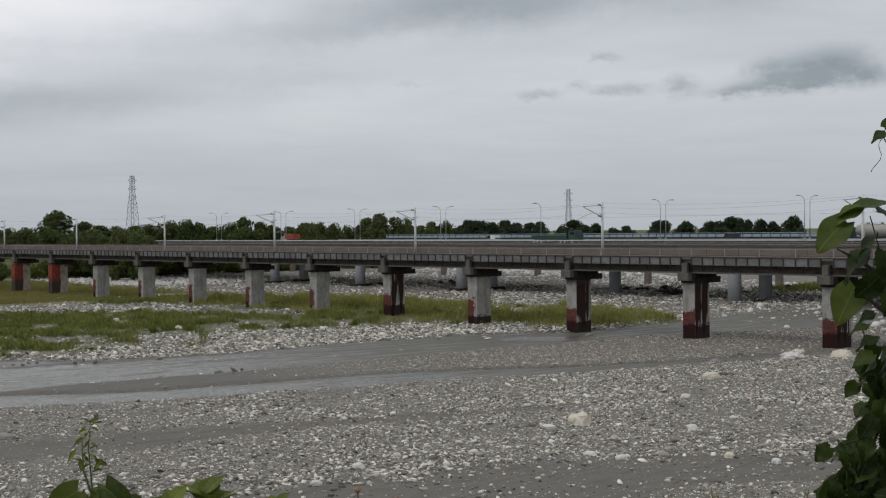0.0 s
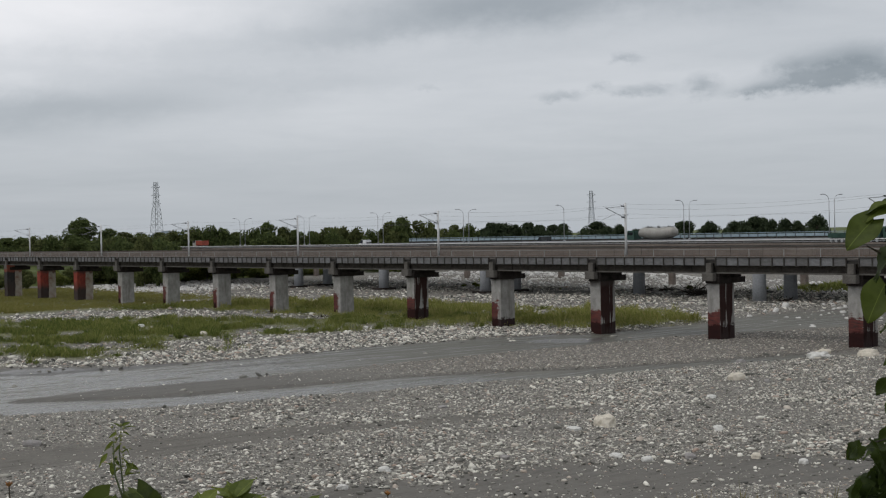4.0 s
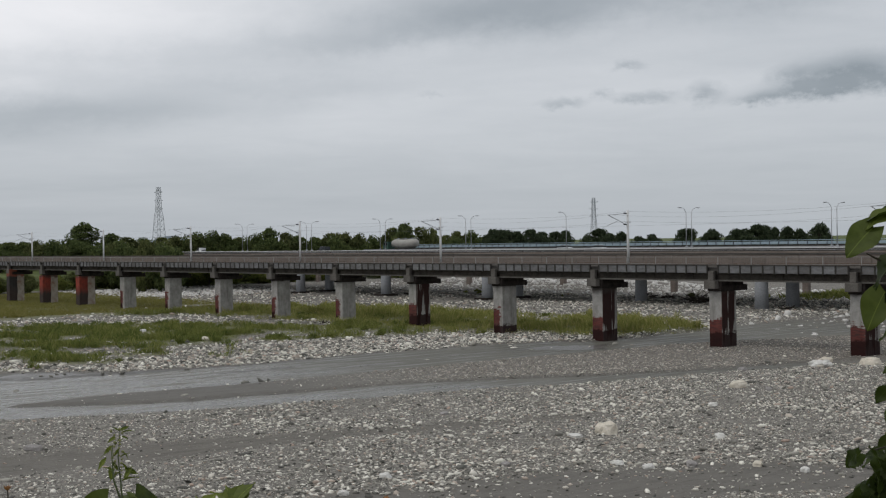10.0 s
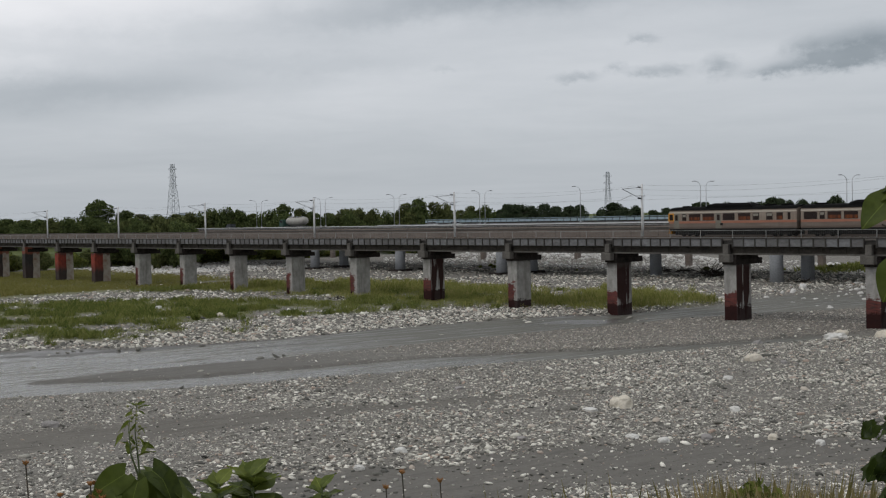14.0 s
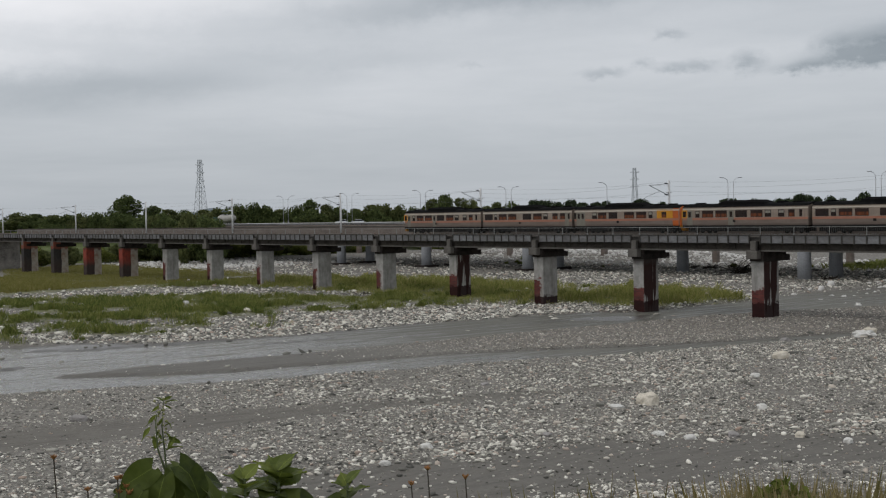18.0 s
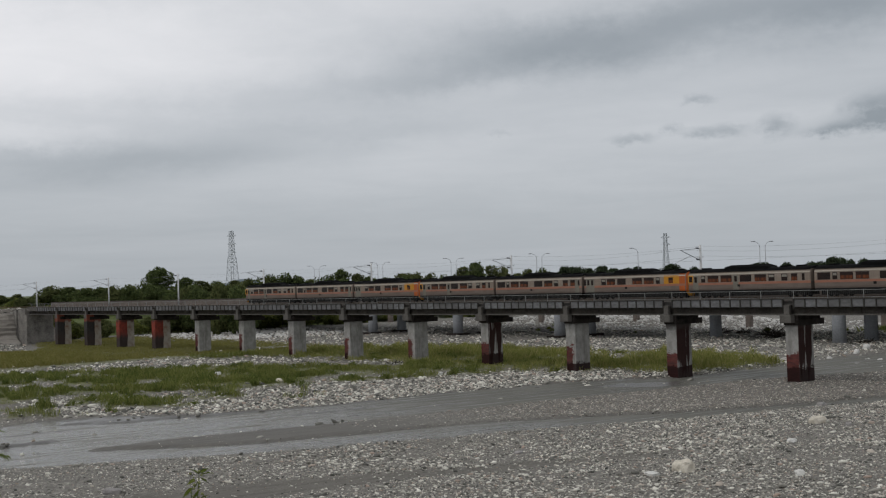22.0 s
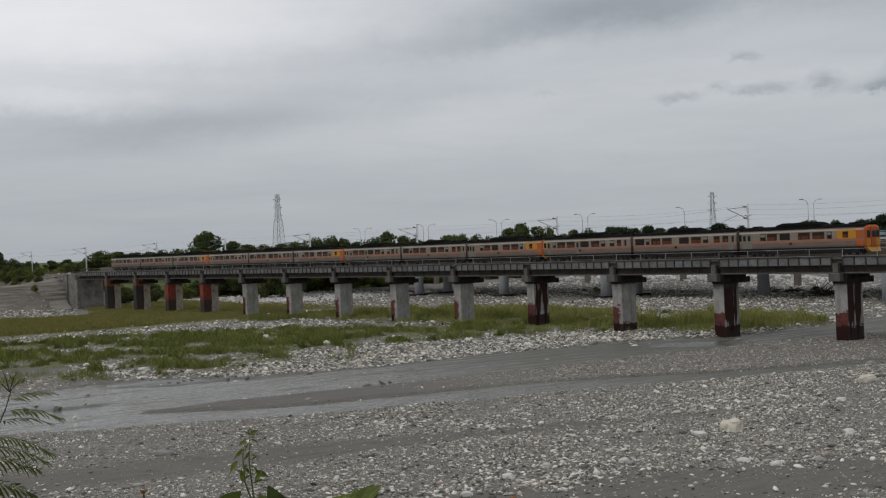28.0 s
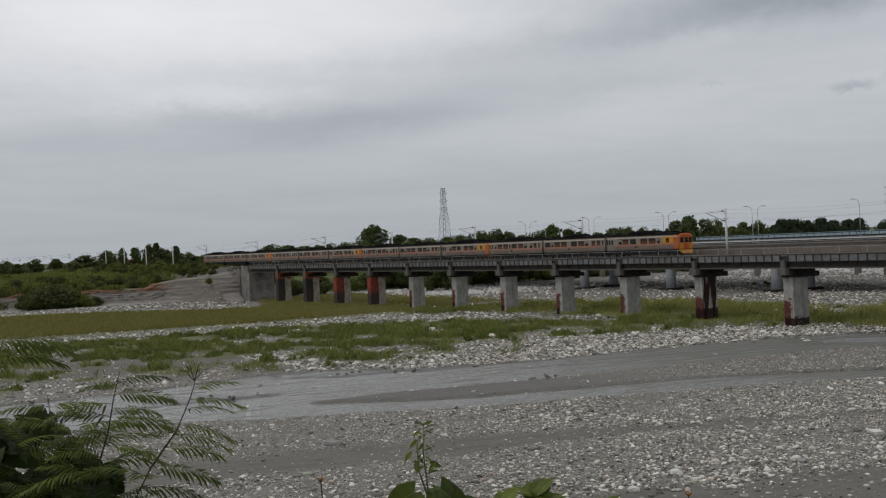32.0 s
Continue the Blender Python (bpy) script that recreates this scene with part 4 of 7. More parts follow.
# ---- railcars ----
def steel_mat():
    m = Mat("cream_over_grey_carbody", 0.6, 0.0, 0.15)
    f = m.noise(0.6, 4, 0.6, "Object", (0.6, 1, 3))
    runs = m.noise(2.2, 3, 0.6, "Object", (2.0, 1, 0.15))
    z = m.sep(m.coord("Object"))[2]
    low = m.ramp(f, (0.3, (0.15, 0.118, 0.098)), (0.7, (0.21, 0.172, 0.148)))
    high = m.ramp(f, (0.3, (0.215, 0.172, 0.138)), (0.7, (0.295, 0.245, 0.203)))
    c = m.mix(m.math("MULTIPLY", m.math("SUBTRACT", z, 1.86), 12.0, True), low, high)
    c = m.mix(m.ramp(runs, (0.5, 0.0), (0.72, 0.45)), c, (0.12, 0.098, 0.082))
    dirt = m.math("MULTIPLY", m.math("SUBTRACT", 1.45, z), 1.4, True)
    c = m.mix(m.math("MULTIPLY", dirt, 0.6), c, (0.13, 0.098, 0.08))
    return m.color(c).m


M_CARBODY = steel_mat()
M_CREAM = simple("cream_upper_band", (0.42, 0.375, 0.31), (0.52, 0.47, 0.40), 1, 0.5, 0, 0.05)
M_ORANGE = simple("orange_red_cab_paint", (0.38, 0.075, 0.011), (0.48, 0.11, 0.016), 1, 0.4, 0, 0.03)
M_STRIPE = simple("orange_stripe_paint", (0.29, 0.115, 0.07), (0.36, 0.155, 0.10), 1, 0.45, 0, 0.03)
M_YELLOW = simple("yellow_orange_panel_paint", (0.46, 0.19, 0.008), (0.58, 0.26, 0.012), 1, 0.4, 0, 0.03)
M_ROOF = simple("black_car_roof", (0.004, 0.004, 0.004), (0.010, 0.010, 0.010), 1, 1.0, 0, 0.1, "Object", None, 0.05)
M_UNDER = simple("black_underframe", (0.006, 0.006, 0.006), (0.016, 0.015, 0.014), 2, 0.95, 0.1)
M_REDLAMP = simple("red_lens", (0.4, 0.02, 0.015), (0.5, 0.03, 0.02), 1, 0.3)


def glass_mat(name, tint, seat=None):
    """Dark glass; seat: what shows in the lower half of a carriage window."""
    m = Mat(name, 0.2, 0, 0.3)
    f = m.noise(0.7, 2, 0.5)
    c = m.ramp(f, (0.35, tuple(0.6 * t for t in tint)), (0.65, tint))
    if seat:
        x, y, z = m.sep(m.coord("Object"))
        row = m.ramp(m.noise(2.6, 2, 0.5, "World", (1, 0, 0)), (0.42, 0.25), (0.55, 1.0))
        low = m.math("MULTIPLY", m.math("SUBTRACT", 2.52, z), 12.0, True)
        c = m.mix(m.math("MULTIPLY", low, row), c, seat)
    return m.color(c).m


# pale strip on the glass: daylight through the car, put into its colour
M_DAYLIGHT_PANE = simple("pale_daylight_pane", (0.20, 0.18, 0.15), (0.28, 0.26, 0.22), 3, 0.7, 0, 0)
M_DOORGREY = simple("greenish_grey_door", (0.15, 0.138, 0.112), (0.20, 0.185, 0.15), 2, 0.6, 0, 0.05)
M_TRAINGLASS = glass_mat("dark_train_window", (0.022, 0.011, 0.009))
M_CURTAIN = glass_mat("window_with_orange_seats", (0.028, 0.013, 0.010), (0.15, 0.042, 0.014))
M_CARGLASS = glass_mat("dark_vehicle_glass", (0.02, 0.024, 0.026))
CAR = 20.27
# windows of the three kinds of car: place along the car, half-width, glass or glass with a painted daylight pane
WINDOWS = {
    0: [(2.8, 0.3, "b"), (4.5, 0.88, "c"), (6.7, 0.88, "c"), (9.9, 0.88, "w"), (12.3, 0.88, "c"), (14.05, 0.42, "b"), (16.05, 0.42, "b"), (17.55, 0.42, "c"), (18.9, 0.16, "w")],
    1: [(1.65, 0.88, "w"), (3.25, 0.3, "b"), (4.9, 0.88, "c"), (7.1, 0.88, "c"), (10.4, 0.88, "w"), (12.7, 0.88, "c"), (14.45, 0.42, "b"), (16.5, 0.5, "c"), (18.1, 0.5, "c"), (19.35, 0.16, "w")],
    2: [(0.45, 0.16, "w"), (4.3, 0.42, "b"), (5.8, 0.78, "c"), (7.9, 0.78, "w"), (10.95, 0.88, "c"), (13.2, 0.88, "c"), (14.9, 0.3, "b"), (17.3, 0.42, "c")],
}
HALF = 1.42


def railcar_meshes():
    ms = {}
    prof = [(-HALF + 0.06, 0.98), (HALF - 0.06, 0.98), (HALF, 1.25), (HALF, 3.02), (HALF - 0.12, 3.32), (HALF - 0.55, 3.58), (-HALF + 0.55, 3.58), (-HALF + 0.12, 3.32), (-HALF, 3.02), (-HALF, 1.25)]
    ms["body"] = mesh_of("railcar", bm_profile_x(bmesh.new(), prof, 0.28, CAR - 0.28), M_CARBODY)
    roof = [(-HALF + 0.02, 3.335), (-HALF + 0.5, 3.66), (0, 3.78), (HALF - 0.5, 3.66), (HALF - 0.02, 3.335), (HALF - 0.55, 3.50), (-HALF + 0.55, 3.50)]
    ms["roof"] = mesh_of("roof", bm_profile_x(bmesh.new(), roof, 0.26, CAR - 0.26), M_ROOF)
    for s, n in ((0.0, "hump"), (1.0, "hump2")):
        bm = bmesh.new()
        pr = [(-1.05, 3.55), (-1.0, 3.92), (-0.6, 4.16), (0.6, 4.16), (1.0, 3.92), (1.05, 3.55)]
        bm_profile_x(bm, pr, 5.9 if not s else 6.4, 13.3 if not s else 12.7)
        for v in bm.verts:
            up = 1.0 if v.co.z > 4.1 else 0.35 if v.co.z > 3.8 else 0.0
            v.co.x += 1.0 * up if v.co.x < 10 else -1.0 * up
        ms[n] = mesh_of("air_conditioner", bm, M_ROOF)
    hl = CAR / 2 - 0.3
    ms["cream"] = mesh_of("cream_band", box(-hl, -HALF - 0.014, 2.98, hl, -HALF - 0.002, 3.16), M_CREAM)
    ms["skirt"] = mesh_of("skirt", box(-hl, -HALF - 0.01, 0.80, hl, -HALF + 0.06, 1.03), M_UNDER)
    ms["gutter"] = mesh_of("gutter", box(-hl, -HALF - 0.02, 3.0, hl, -HALF + 0.08, 3.055), M_CREAM)
    ms["stripe"] = mesh_of("stripe", box(-hl, -HALF - 0.012, 1.70, hl, -HALF - 0.004, 1.98), M_STRIPE)
    ms["vent"] = mesh_of("roof_vent", box(-0.55, -0.45, 3.68, 0.55, 0.45, 3.92, bev=0.05), M_ROOF)
    bm = bmesh.new()
    bm_box(bm, 0.6, -1.2, 0.72, CAR - 0.6, 1.2, 0.98)
    bm_box(bm, 1.1, -1.22, 0.24, CAR - 1.1, 1.22, 0.8)
    for x0, x1 in ((4.2, 7.0), (7.4, 9.6), (10.2, 12.4), (13.0, 15.6)):
        bm_box(bm, x0, -1.3, 0.38, x1, 1.3, 0.8, bev=0.04)
    ms["under"] = mesh_of("underframe", bm, M_UNDER)
    bm = bmesh.new()
    bm_box(bm, -1.6, -1.05, 0.4, 1.6, 1.05, 0.75)
    for x in (-1.05, 1.05):
        for y in (-0.6, 0.52):
            bm_tube(bm, [(x, y, 0.43), (x, y + 0.12, 0.43)], 0.42, 14)
        for y in (-1.1, 0.95):
            bm_box(bm, x - 0.2, y, 0.25, x + 0.2, y + 0.16, 0.62)
    ms["bogie"] = mesh_of("bogie", bm, M_UNDER)
    for hw in sorted({w[1] for lay in WINDOWS.values() for w in lay}):
        for key, mat in (("w", M_TRAINGLASS), ("c", M_CURTAIN)):
            ms[key, hw] = mesh_of("window", box(-hw, -HALF - 0.02, 2.08, hw, -HALF + 0.02, 2.84, bev=0.008), mat)
        ms["frame", hw] = mesh_of("window_frame", box(-hw - 0.05, -HALF - 0.012, 2.03, hw + 0.05, -HALF + 0.01, 2.89, bev=0.006), M_UNDER)
        ms["daylight", hw] = mesh_of("window_blind", box(-hw + 0.04, -HALF - 0.026, 2.5, hw - 0.04, -HALF, 2.8), M_DAYLIGHT_PANE)
    bm = bmesh.new()
    bm_box(bm, -0.46, -HALF - 0.016, 1.04, 0.46, -HALF + 0.01, 2.94, bev=0.008)
    ms["door"] = mesh_of("door", bm, M_DOORGREY)
    ms["doorglass"] = mesh_of("door_window", box(-0.22, -HALF - 0.026, 2.06, 0.22, -HALF, 2.76, bev=0.006), M_TRAINGLASS)
    bm = bmesh.new()
    bm_box(bm, -0.28, -0.75, 0.9, 0.28, 0.75, 3.25, bev=0.03)
    for i in range(5):
        bm_box(bm, -0.24 + 0.11 * i, -0.8, 0.9, -0.20 + 0.11 * i, 0.8, 3.3)
    ms["gangway"] = mesh_of("gangway", bm, M_UNDER)
    # cab ends: tapered caps at x=0 that look toward -x
    for key, back, mat in (("cab", 1.45, M_ORANGE), ("cab_plain", 0.85, M_CARBODY)):
        bm = bmesh.new()
        ring = []
        for x, k in ((back, 1.006), (0.45, 1.003), (0.2, 0.97), (0.05, 0.88)):
            ring.append([bm.verts.new((x, y * k, 0.98 + (z - 0.98) * (k if k < 1 else 1.004))) for y, z in prof])
        for r, s in zip(ring, ring[1:]):
            for i in range(len(prof)):
                bm.faces.new((r[i], r[(i + 1) % len(prof)], s[(i + 1) % len(prof)], s[i]))
        bm.faces.new(ring[-1])
        ms[key] = mesh_of("cab_front", bm, mat)
    ms["end_door"] = mesh_of("end_door", box(-0.05, -0.45, 1.0, 0.25, 0.45, 3.35, bev=0.03), M_ORANGE)
    bm = bmesh.new()
    bm_box(bm, 0.01, -1.2, 1.0, 0.2, -0.47, 1.95, bev=0.04)
    bm_box(bm, 0.01, 0.47, 1.0, 0.2, 1.2, 1.95, bev=0.04)
    ms["lower_front"] = mesh_of("lower_front", bm, M_YELLOW)
    bm = bmesh.new()
    bm_box(bm, 0.02, -1.12, 2.05, 0.12, -0.55, 2.85)
    bm_box(bm, 0.02, 0.55, 2.05, 0.12, 1.12, 2.85)
    bm_box(bm, -0.07, -0.33, 2.05, 0.0, 0.33, 2.85)
    ms["windscreen"] = mesh_of("windscreen", bm, M_CARGLASS)
    bm = bmesh.new()
    for y in (-0.9, 0.9):
        bm_tube(bm, [(0.02, y, 1.45), (0.1, y, 1.45)], 0.13, 12)
    ms["taillight"] = mesh_of("tail_light", bm, M_REDLAMP)
    bm = bmesh.new()
    v = [bm.verts.new(p) for p in ((0.1, -1.25, 0.95), (0.1, 1.25, 0.95), (-0.35, 0.9, 0.35), (-0.35, -0.9, 0.35), (0.5, -1.25, 0.95), (0.5, 1.25, 0.95), (0.2, 0.9, 0.35), (0.2, -0.9, 0.35))]
    for q in ((0, 1, 2, 3), (7, 6, 5, 4), (0, 3, 7, 4), (1, 5, 6, 2), (0, 4, 5, 1), (3, 2, 6, 7)):
        bm.faces.new([v[i] for i in q])
    ms["plough"] = mesh_of("pilot_plough", bm, M_YELLOW)
    ms["yellow"] = mesh_of("yellow_panel", box(-1.4, -HALF - 0.016, 1.99, 1.4, -HALF - 0.004, 3.12), M_YELLOW)
    ms["yellow_small"] = mesh_of("yellow_panel", box(-0.5, -HALF - 0.016, 1.99, 0.5, -HALF - 0.004, 3.0), M_YELLOW)
    bm = bmesh.new()
    bm_box(bm, -0.42, -HALF - 0.02, 1.42, 0.0, -HALF + 0.0, 1.72)
    ms["plate"] = mesh_of("side_plate", bm, M_UNDER)
    return ms


def build_train():
    ms = railcar_meshes()
    root = new("train")
    tagged(root, "twelve-car cream and grey diesel train with orange cabs and stripe", "train")
    for i in range(12):
        kind = i % 3
        body = part("railcar", ms["body"], None, root, "cream over grey railcar with dark windows", (i * CAR, 0, 0))

        def sub(name, key, at=(0, 0, 0), turn=0, label=""):
            o = part(name, ms[key], None, body, label, at)
            if turn:
                o.rotation_euler = (0, 0, math.pi)
            return o

        sub("roof", "roof", label="black roof")
        sub("air_conditioner", "hump" if kind != 1 else "hump2", label="black roof unit")
        for x in (2.2, 15.2, 17.6):
            sub("roof_vent", "vent", (x, 0, 0))
        for turned in (0, 1):
            for name in ("cream_band", "gutter", "stripe", "skirt"):
                sub(name, name.split("_")[0], (CAR / 2, 0, 0), turned, {"stripe": "faded orange stripe", "skirt": "black skirt"}.get(name, ""))
        sub("underframe", "under")
        for x in (3.0, CAR - 3.0):
            sub("bogie", "bogie", (x, 0, 0))
        for side in (0, 1):
            for x, hw, glass in WINDOWS[kind]:
                sub("window_frame", ("frame", hw), (x, 0, 0), side)
                sub("window", ("w" if glass == "b" else glass, hw), (x, 0, 0), side)
                if glass == "b":
                    sub("window_blind", ("daylight", hw), (x, 0, 0), side, "pale upper pane painted as daylight through the car")
            for x in {0: [1.5, 8.3], 1: [19.0], 2: [1.15, 1.95]}[kind]:
                sub("door", "door", (x, 0, 0), side, "greenish grey door")
                if kind != 1:
                    sub("door_window", "doorglass", (x, 0, 0), side)
            sub("side_plate", "plate", (9.0, 0, 0), side)
        if kind == 0:
            for name, key, label in (("cab_front", "cab_plain", "grey cab end"), ("end_door", "end_door", "orange end door"), ("windscreen", "windscreen", ""), ("tail_light", "taillight", "red tail lamps"), ("pilot_plough", "plough", "yellow plough")):
                sub(name, key, label=label)
            for side in (0, 1):
                sub("yellow_panel", "yellow_small", (0.62, 0, 0), side, "yellow panel round the cab window")
                sub("window", ("w", 0.3), (0.62, 0, 0), side)
        if kind == 2:
            for side in (0, 1):
                sub("yellow_panel", "yellow", (CAR - 2.83, 0, 0), side, "yellow panel behind the cab")
            for name, key, label in (("cab_front", "cab", "orange cab front"), ("end_door", "end_door", "orange end door"), ("lower_front", "lower_front", "yellow lower front"), ("windscreen", "windscreen", ""), ("tail_light", "taillight", "red tail lamps"), ("pilot_plough", "plough", "yellow plough")):
                sub(name, key, (CAR, 0, 0), 1, label)
        if kind != 0:
            sub("gangway", "gangway", (0, 0, 0), label="black bellows gangway")
    return root


TRAIN = build_train()



# ---- foliage ----
def leaf_mat(name, dark, light, dry=None, trans=0.25):
    m = Mat(name, 0.75, 0, 0.12)
    r = m.island()
    c = m.ramp(r, (0.1, dark), (0.75, light), (1.0, dry or light))
    n = m.noise(0.5, 4, 0.6, "World")
    c = m.mix(m.ramp(n, (0.4, 0.0), (0.75, 0.35)), c, tuple(0.7 * v for v in dark))
    m.color(c)
    tr = m.n("ShaderNodeBsdfTranslucent")
    m.l(c, tr.inputs["Color"])
    mx = m.n("ShaderNodeMixShader")
    mx.inputs[0].default_value = trans
    out = m.nt.nodes["Material Output"]
    m.l(m.b.outputs[0], mx.inputs[1])
    m.l(tr.outputs[0], mx.inputs[2])
    m.l(mx.outputs[0], out.inputs["Surface"])
    return m.m


M_TREE = leaf_mat("tree_foliage", (0.05, 0.07, 0.027), (0.14, 0.172, 0.06), None, 0.38)
M_TREE2 = leaf_mat("olive_tree_foliage", (0.058, 0.072, 0.028), (0.155, 0.172, 0.064), None, 0.38)
# far trees' backlight and haze are put into this darker, bluer green
M_TREE_FAR = leaf_mat("backlit_far_foliage", (0.03, 0.043, 0.024), (0.075, 0.098, 0.052), None, 0.3)
M_BUSH = leaf_mat("bush_foliage", (0.075, 0.096, 0.022), (0.21, 0.24, 0.06), (0.25, 0.22, 0.075), 0.4)
M_BARK = simple("tree_bark", (0.06, 0.05, 0.04), (0.13, 0.11, 0.09), 3, 0.95, 0, 0.5)
M_GRASS = leaf_mat("riverside_grass", (0.11, 0.138, 0.034), (0.265, 0.285, 0.08), (0.34, 0.315, 0.125), 0.35)
M_CLUMP = leaf_mat("lush_grass_clump", (0.075, 0.105, 0.026), (0.205, 0.24, 0.062), (0.31, 0.305, 0.11), 0.35)
M_GRASS_PALE = leaf_mat("pale_tall_grass", (0.17, 0.19, 0.05), (0.34, 0.34, 0.105), (0.44, 0.38, 0.17), 0.35)
M_MEADOW = leaf_mat("yellowing_meadow_grass", (0.16, 0.157, 0.042), (0.265, 0.248, 0.078), (0.33, 0.28, 0.12), 0.35)


def leaf_quads(rng, centres, size, flat=0.0):
    """Small leaf quads with random turns round the given centres."""
    n = len(centres)
    a = rng.normal(size=(n, 3))
    a[:, 2] *= 1 - flat
    a /= np.linalg.norm(a, axis=1)[:, None]
    b = rng.normal(size=(n, 3))
    b -= (a * b).sum(1)[:, None] * a
    b /= np.linalg.norm(b, axis=1)[:, None]
    s = size * rng.uniform(0.6, 1.4, (n, 1))
    v = np.stack([centres - a * s, centres + b * s * 0.5, centres + a * s, centres - b * s * 0.5], 1)
    f = np.arange(n * 4).reshape(n, 4)
    return v.reshape(-1, 3), f


def crown_points(rng, h, r, base, lobes, per):
    """Leaf centres in uneven lobes that fill a crown of height h and radius r above base."""
    pts = []
    for i in range(lobes):
        u = rng.uniform(0, 1)
        a = rng.uniform(0, math.tau)
        rr = r * (0.25 + 0.6 * rng.random()) * math.sqrt(max(0.05, 1 - (2 * u - 0.85) ** 2))
        c = np.array([rr * math.cos(a), rr * math.sin(a), base + (h - base) * (0.12 + 0.78 * u)])
        s = r * rng.uniform(0.26, 0.46)
        p = rng.normal(size=(per, 3))
        p /= np.linalg.norm(p, axis=1)[:, None]
        p *= s * rng.uniform(0.55, 1.0, (per, 1)) ** 0.6
        p[:, 2] *= 0.72
        pts.append(c + p)
    return np.concatenate(pts)


def tree_thing(name, seed, h, r, base, lobes, per, leaf, mat, label, category="tree"):
    rng = np.random.default_rng(seed)
    root = new(name)
    tagged(root, label, category)
    bm = bmesh.new()
    lean = rng.uniform(-0.06, 0.06, 2) * h
    tr = h * 0.022 + 0.05
    bm_tube(bm, [(0, 0, -0.4), (lean[0] * 0.3, lean[1] * 0.3, h * 0.3), (lean[0], lean[1], h * 0.75)], [tr * 1.3, tr, tr * 0.35], 7)
    for i in range(6):
        a = i * 1.05 + rng.uniform(-0.4, 0.4)
        z = h * rng.uniform(0.25, 0.5)
        bm_tube(bm, [(lean[0] * 0.4, lean[1] * 0.4, z), (0.4 * r * math.cos(a), 0.4 * r * math.sin(a), z + h * 0.14), (0.75 * r * math.cos(a), 0.75 * r * math.sin(a), z + h * 0.22)], [tr * 0.55, tr * 0.3, tr * 0.1], 5)
    part("trunk", bm, M_BARK, root, "brown trunk with limbs")
    v, f = leaf_quads(rng, crown_points(rng, h, r, base, lobes, per), leaf)
    part("crown", array_mesh("crown", v, f, mat), None, root, "uneven leafy crown")
    return root


TREE_LINE = [(22.95, 0.12, 480, 5.0), (23.6, 0.16, 470, 4.3), (24.26, 0.25, 500, 4.6), (25.92, 0.37, 520, 6.5), (26.48, 0.27, 515, 6.0), (27.16, 0.22, 530, 5.5), (27.84, 0.24, 520, 5.6), (28.52, 0.23, 510, 6.0), (29.32, 0.39, 505, 5.5), (29.9, 0.43, 500, 5.4), (30.52, 0.28, 500, 5.4), (31.16, 0.18, 505, 5.3), (31.75, 0.3, 500, 5.4), (32.33, 0.46, 498, 5.4), (32.99, 0.33, 500, 5.6), (33.5, 0.16, 505, 5.0), (34.32, 0.15, 510, 5.1), (34.92, 0.29, 500, 5.4), (35.51, 0.21, 500, 5.2), (36.1, 0.18, 505, 4.6), (36.76, 0.15, 520, 4.3), (37.41, 0.46, 505, 5.9), (38.05, 0.52, 500, 6.2), (38.72, 0.47, 505, 5.9)]
TREE_LINE += [(20.5, 0.2, 505, 6.5), (21.2, 0.16, 500, 6.0), (21.9, 0.14, 495, 6.0), (22.5, 0.1, 490, 5.5)]
TREE_LINE += [(39.24, 0.3, 510, 4.2), (39.79, 0.15, 560, 4.2), (40.27, 0.29, 560, 5.1), (40.86, 0.28, 560, 4.7), (41.82, 0.18, 620, 4.6), (42.29, 0.2, 620, 5.2), (42.77, 0.15, 620, 4.6), (43.32, 0.16, 640, 4.8), (43.84, 0.06, 650, 4.3), (44.36, 0.06, 660, 4.4), (44.79, 0.1, 660, 3.9), (46.22, 0.14, 680, 6.2), (49.97, 0.14, 690, 4.6), (50.92, 0.11, 700, 4.1), (52.16, 0.08, 690, 5.2), (52.67, 0.16, 680, 6.2), (53.08, 0.11, 690, 4.0), (53.92, 0.06, 700, 4.7), (54.39, 0.05, 700, 4.7), (55.16, 0.25, 660, 5.0), (57.11, 0.03, 690, 4.6)]
BANK_LINE = [(9.87, 0.35, 620, 6.5), (10.96, 0.4, 640, 6.7), (11.84, 0.4, 620, 5.7), (12.95, 0.49, 600, 7.5), (13.85, 0.59, 590, 6.9), (14.42, 0.66, 560, 3.3), (14.99, 0.68, 560, 2.8), (15.49, 0.75, 560, 4.7), (16.01, 0.59, 560, 5.8), (16.58, 0.52, 560, 5.1), (17.15, 0.4, 560, 5.1), (17.73, 0.28, 560, 5.8), (10.3, 0.24, 600, 6.2), (12.5, 0.24, 580, 6.0), (18.54, 0.29, 560, 5.8), (19.24, 0.31, 560, 5.8), (19.94, 0.23, 560, 5.8)]


WEST_END = -350.2


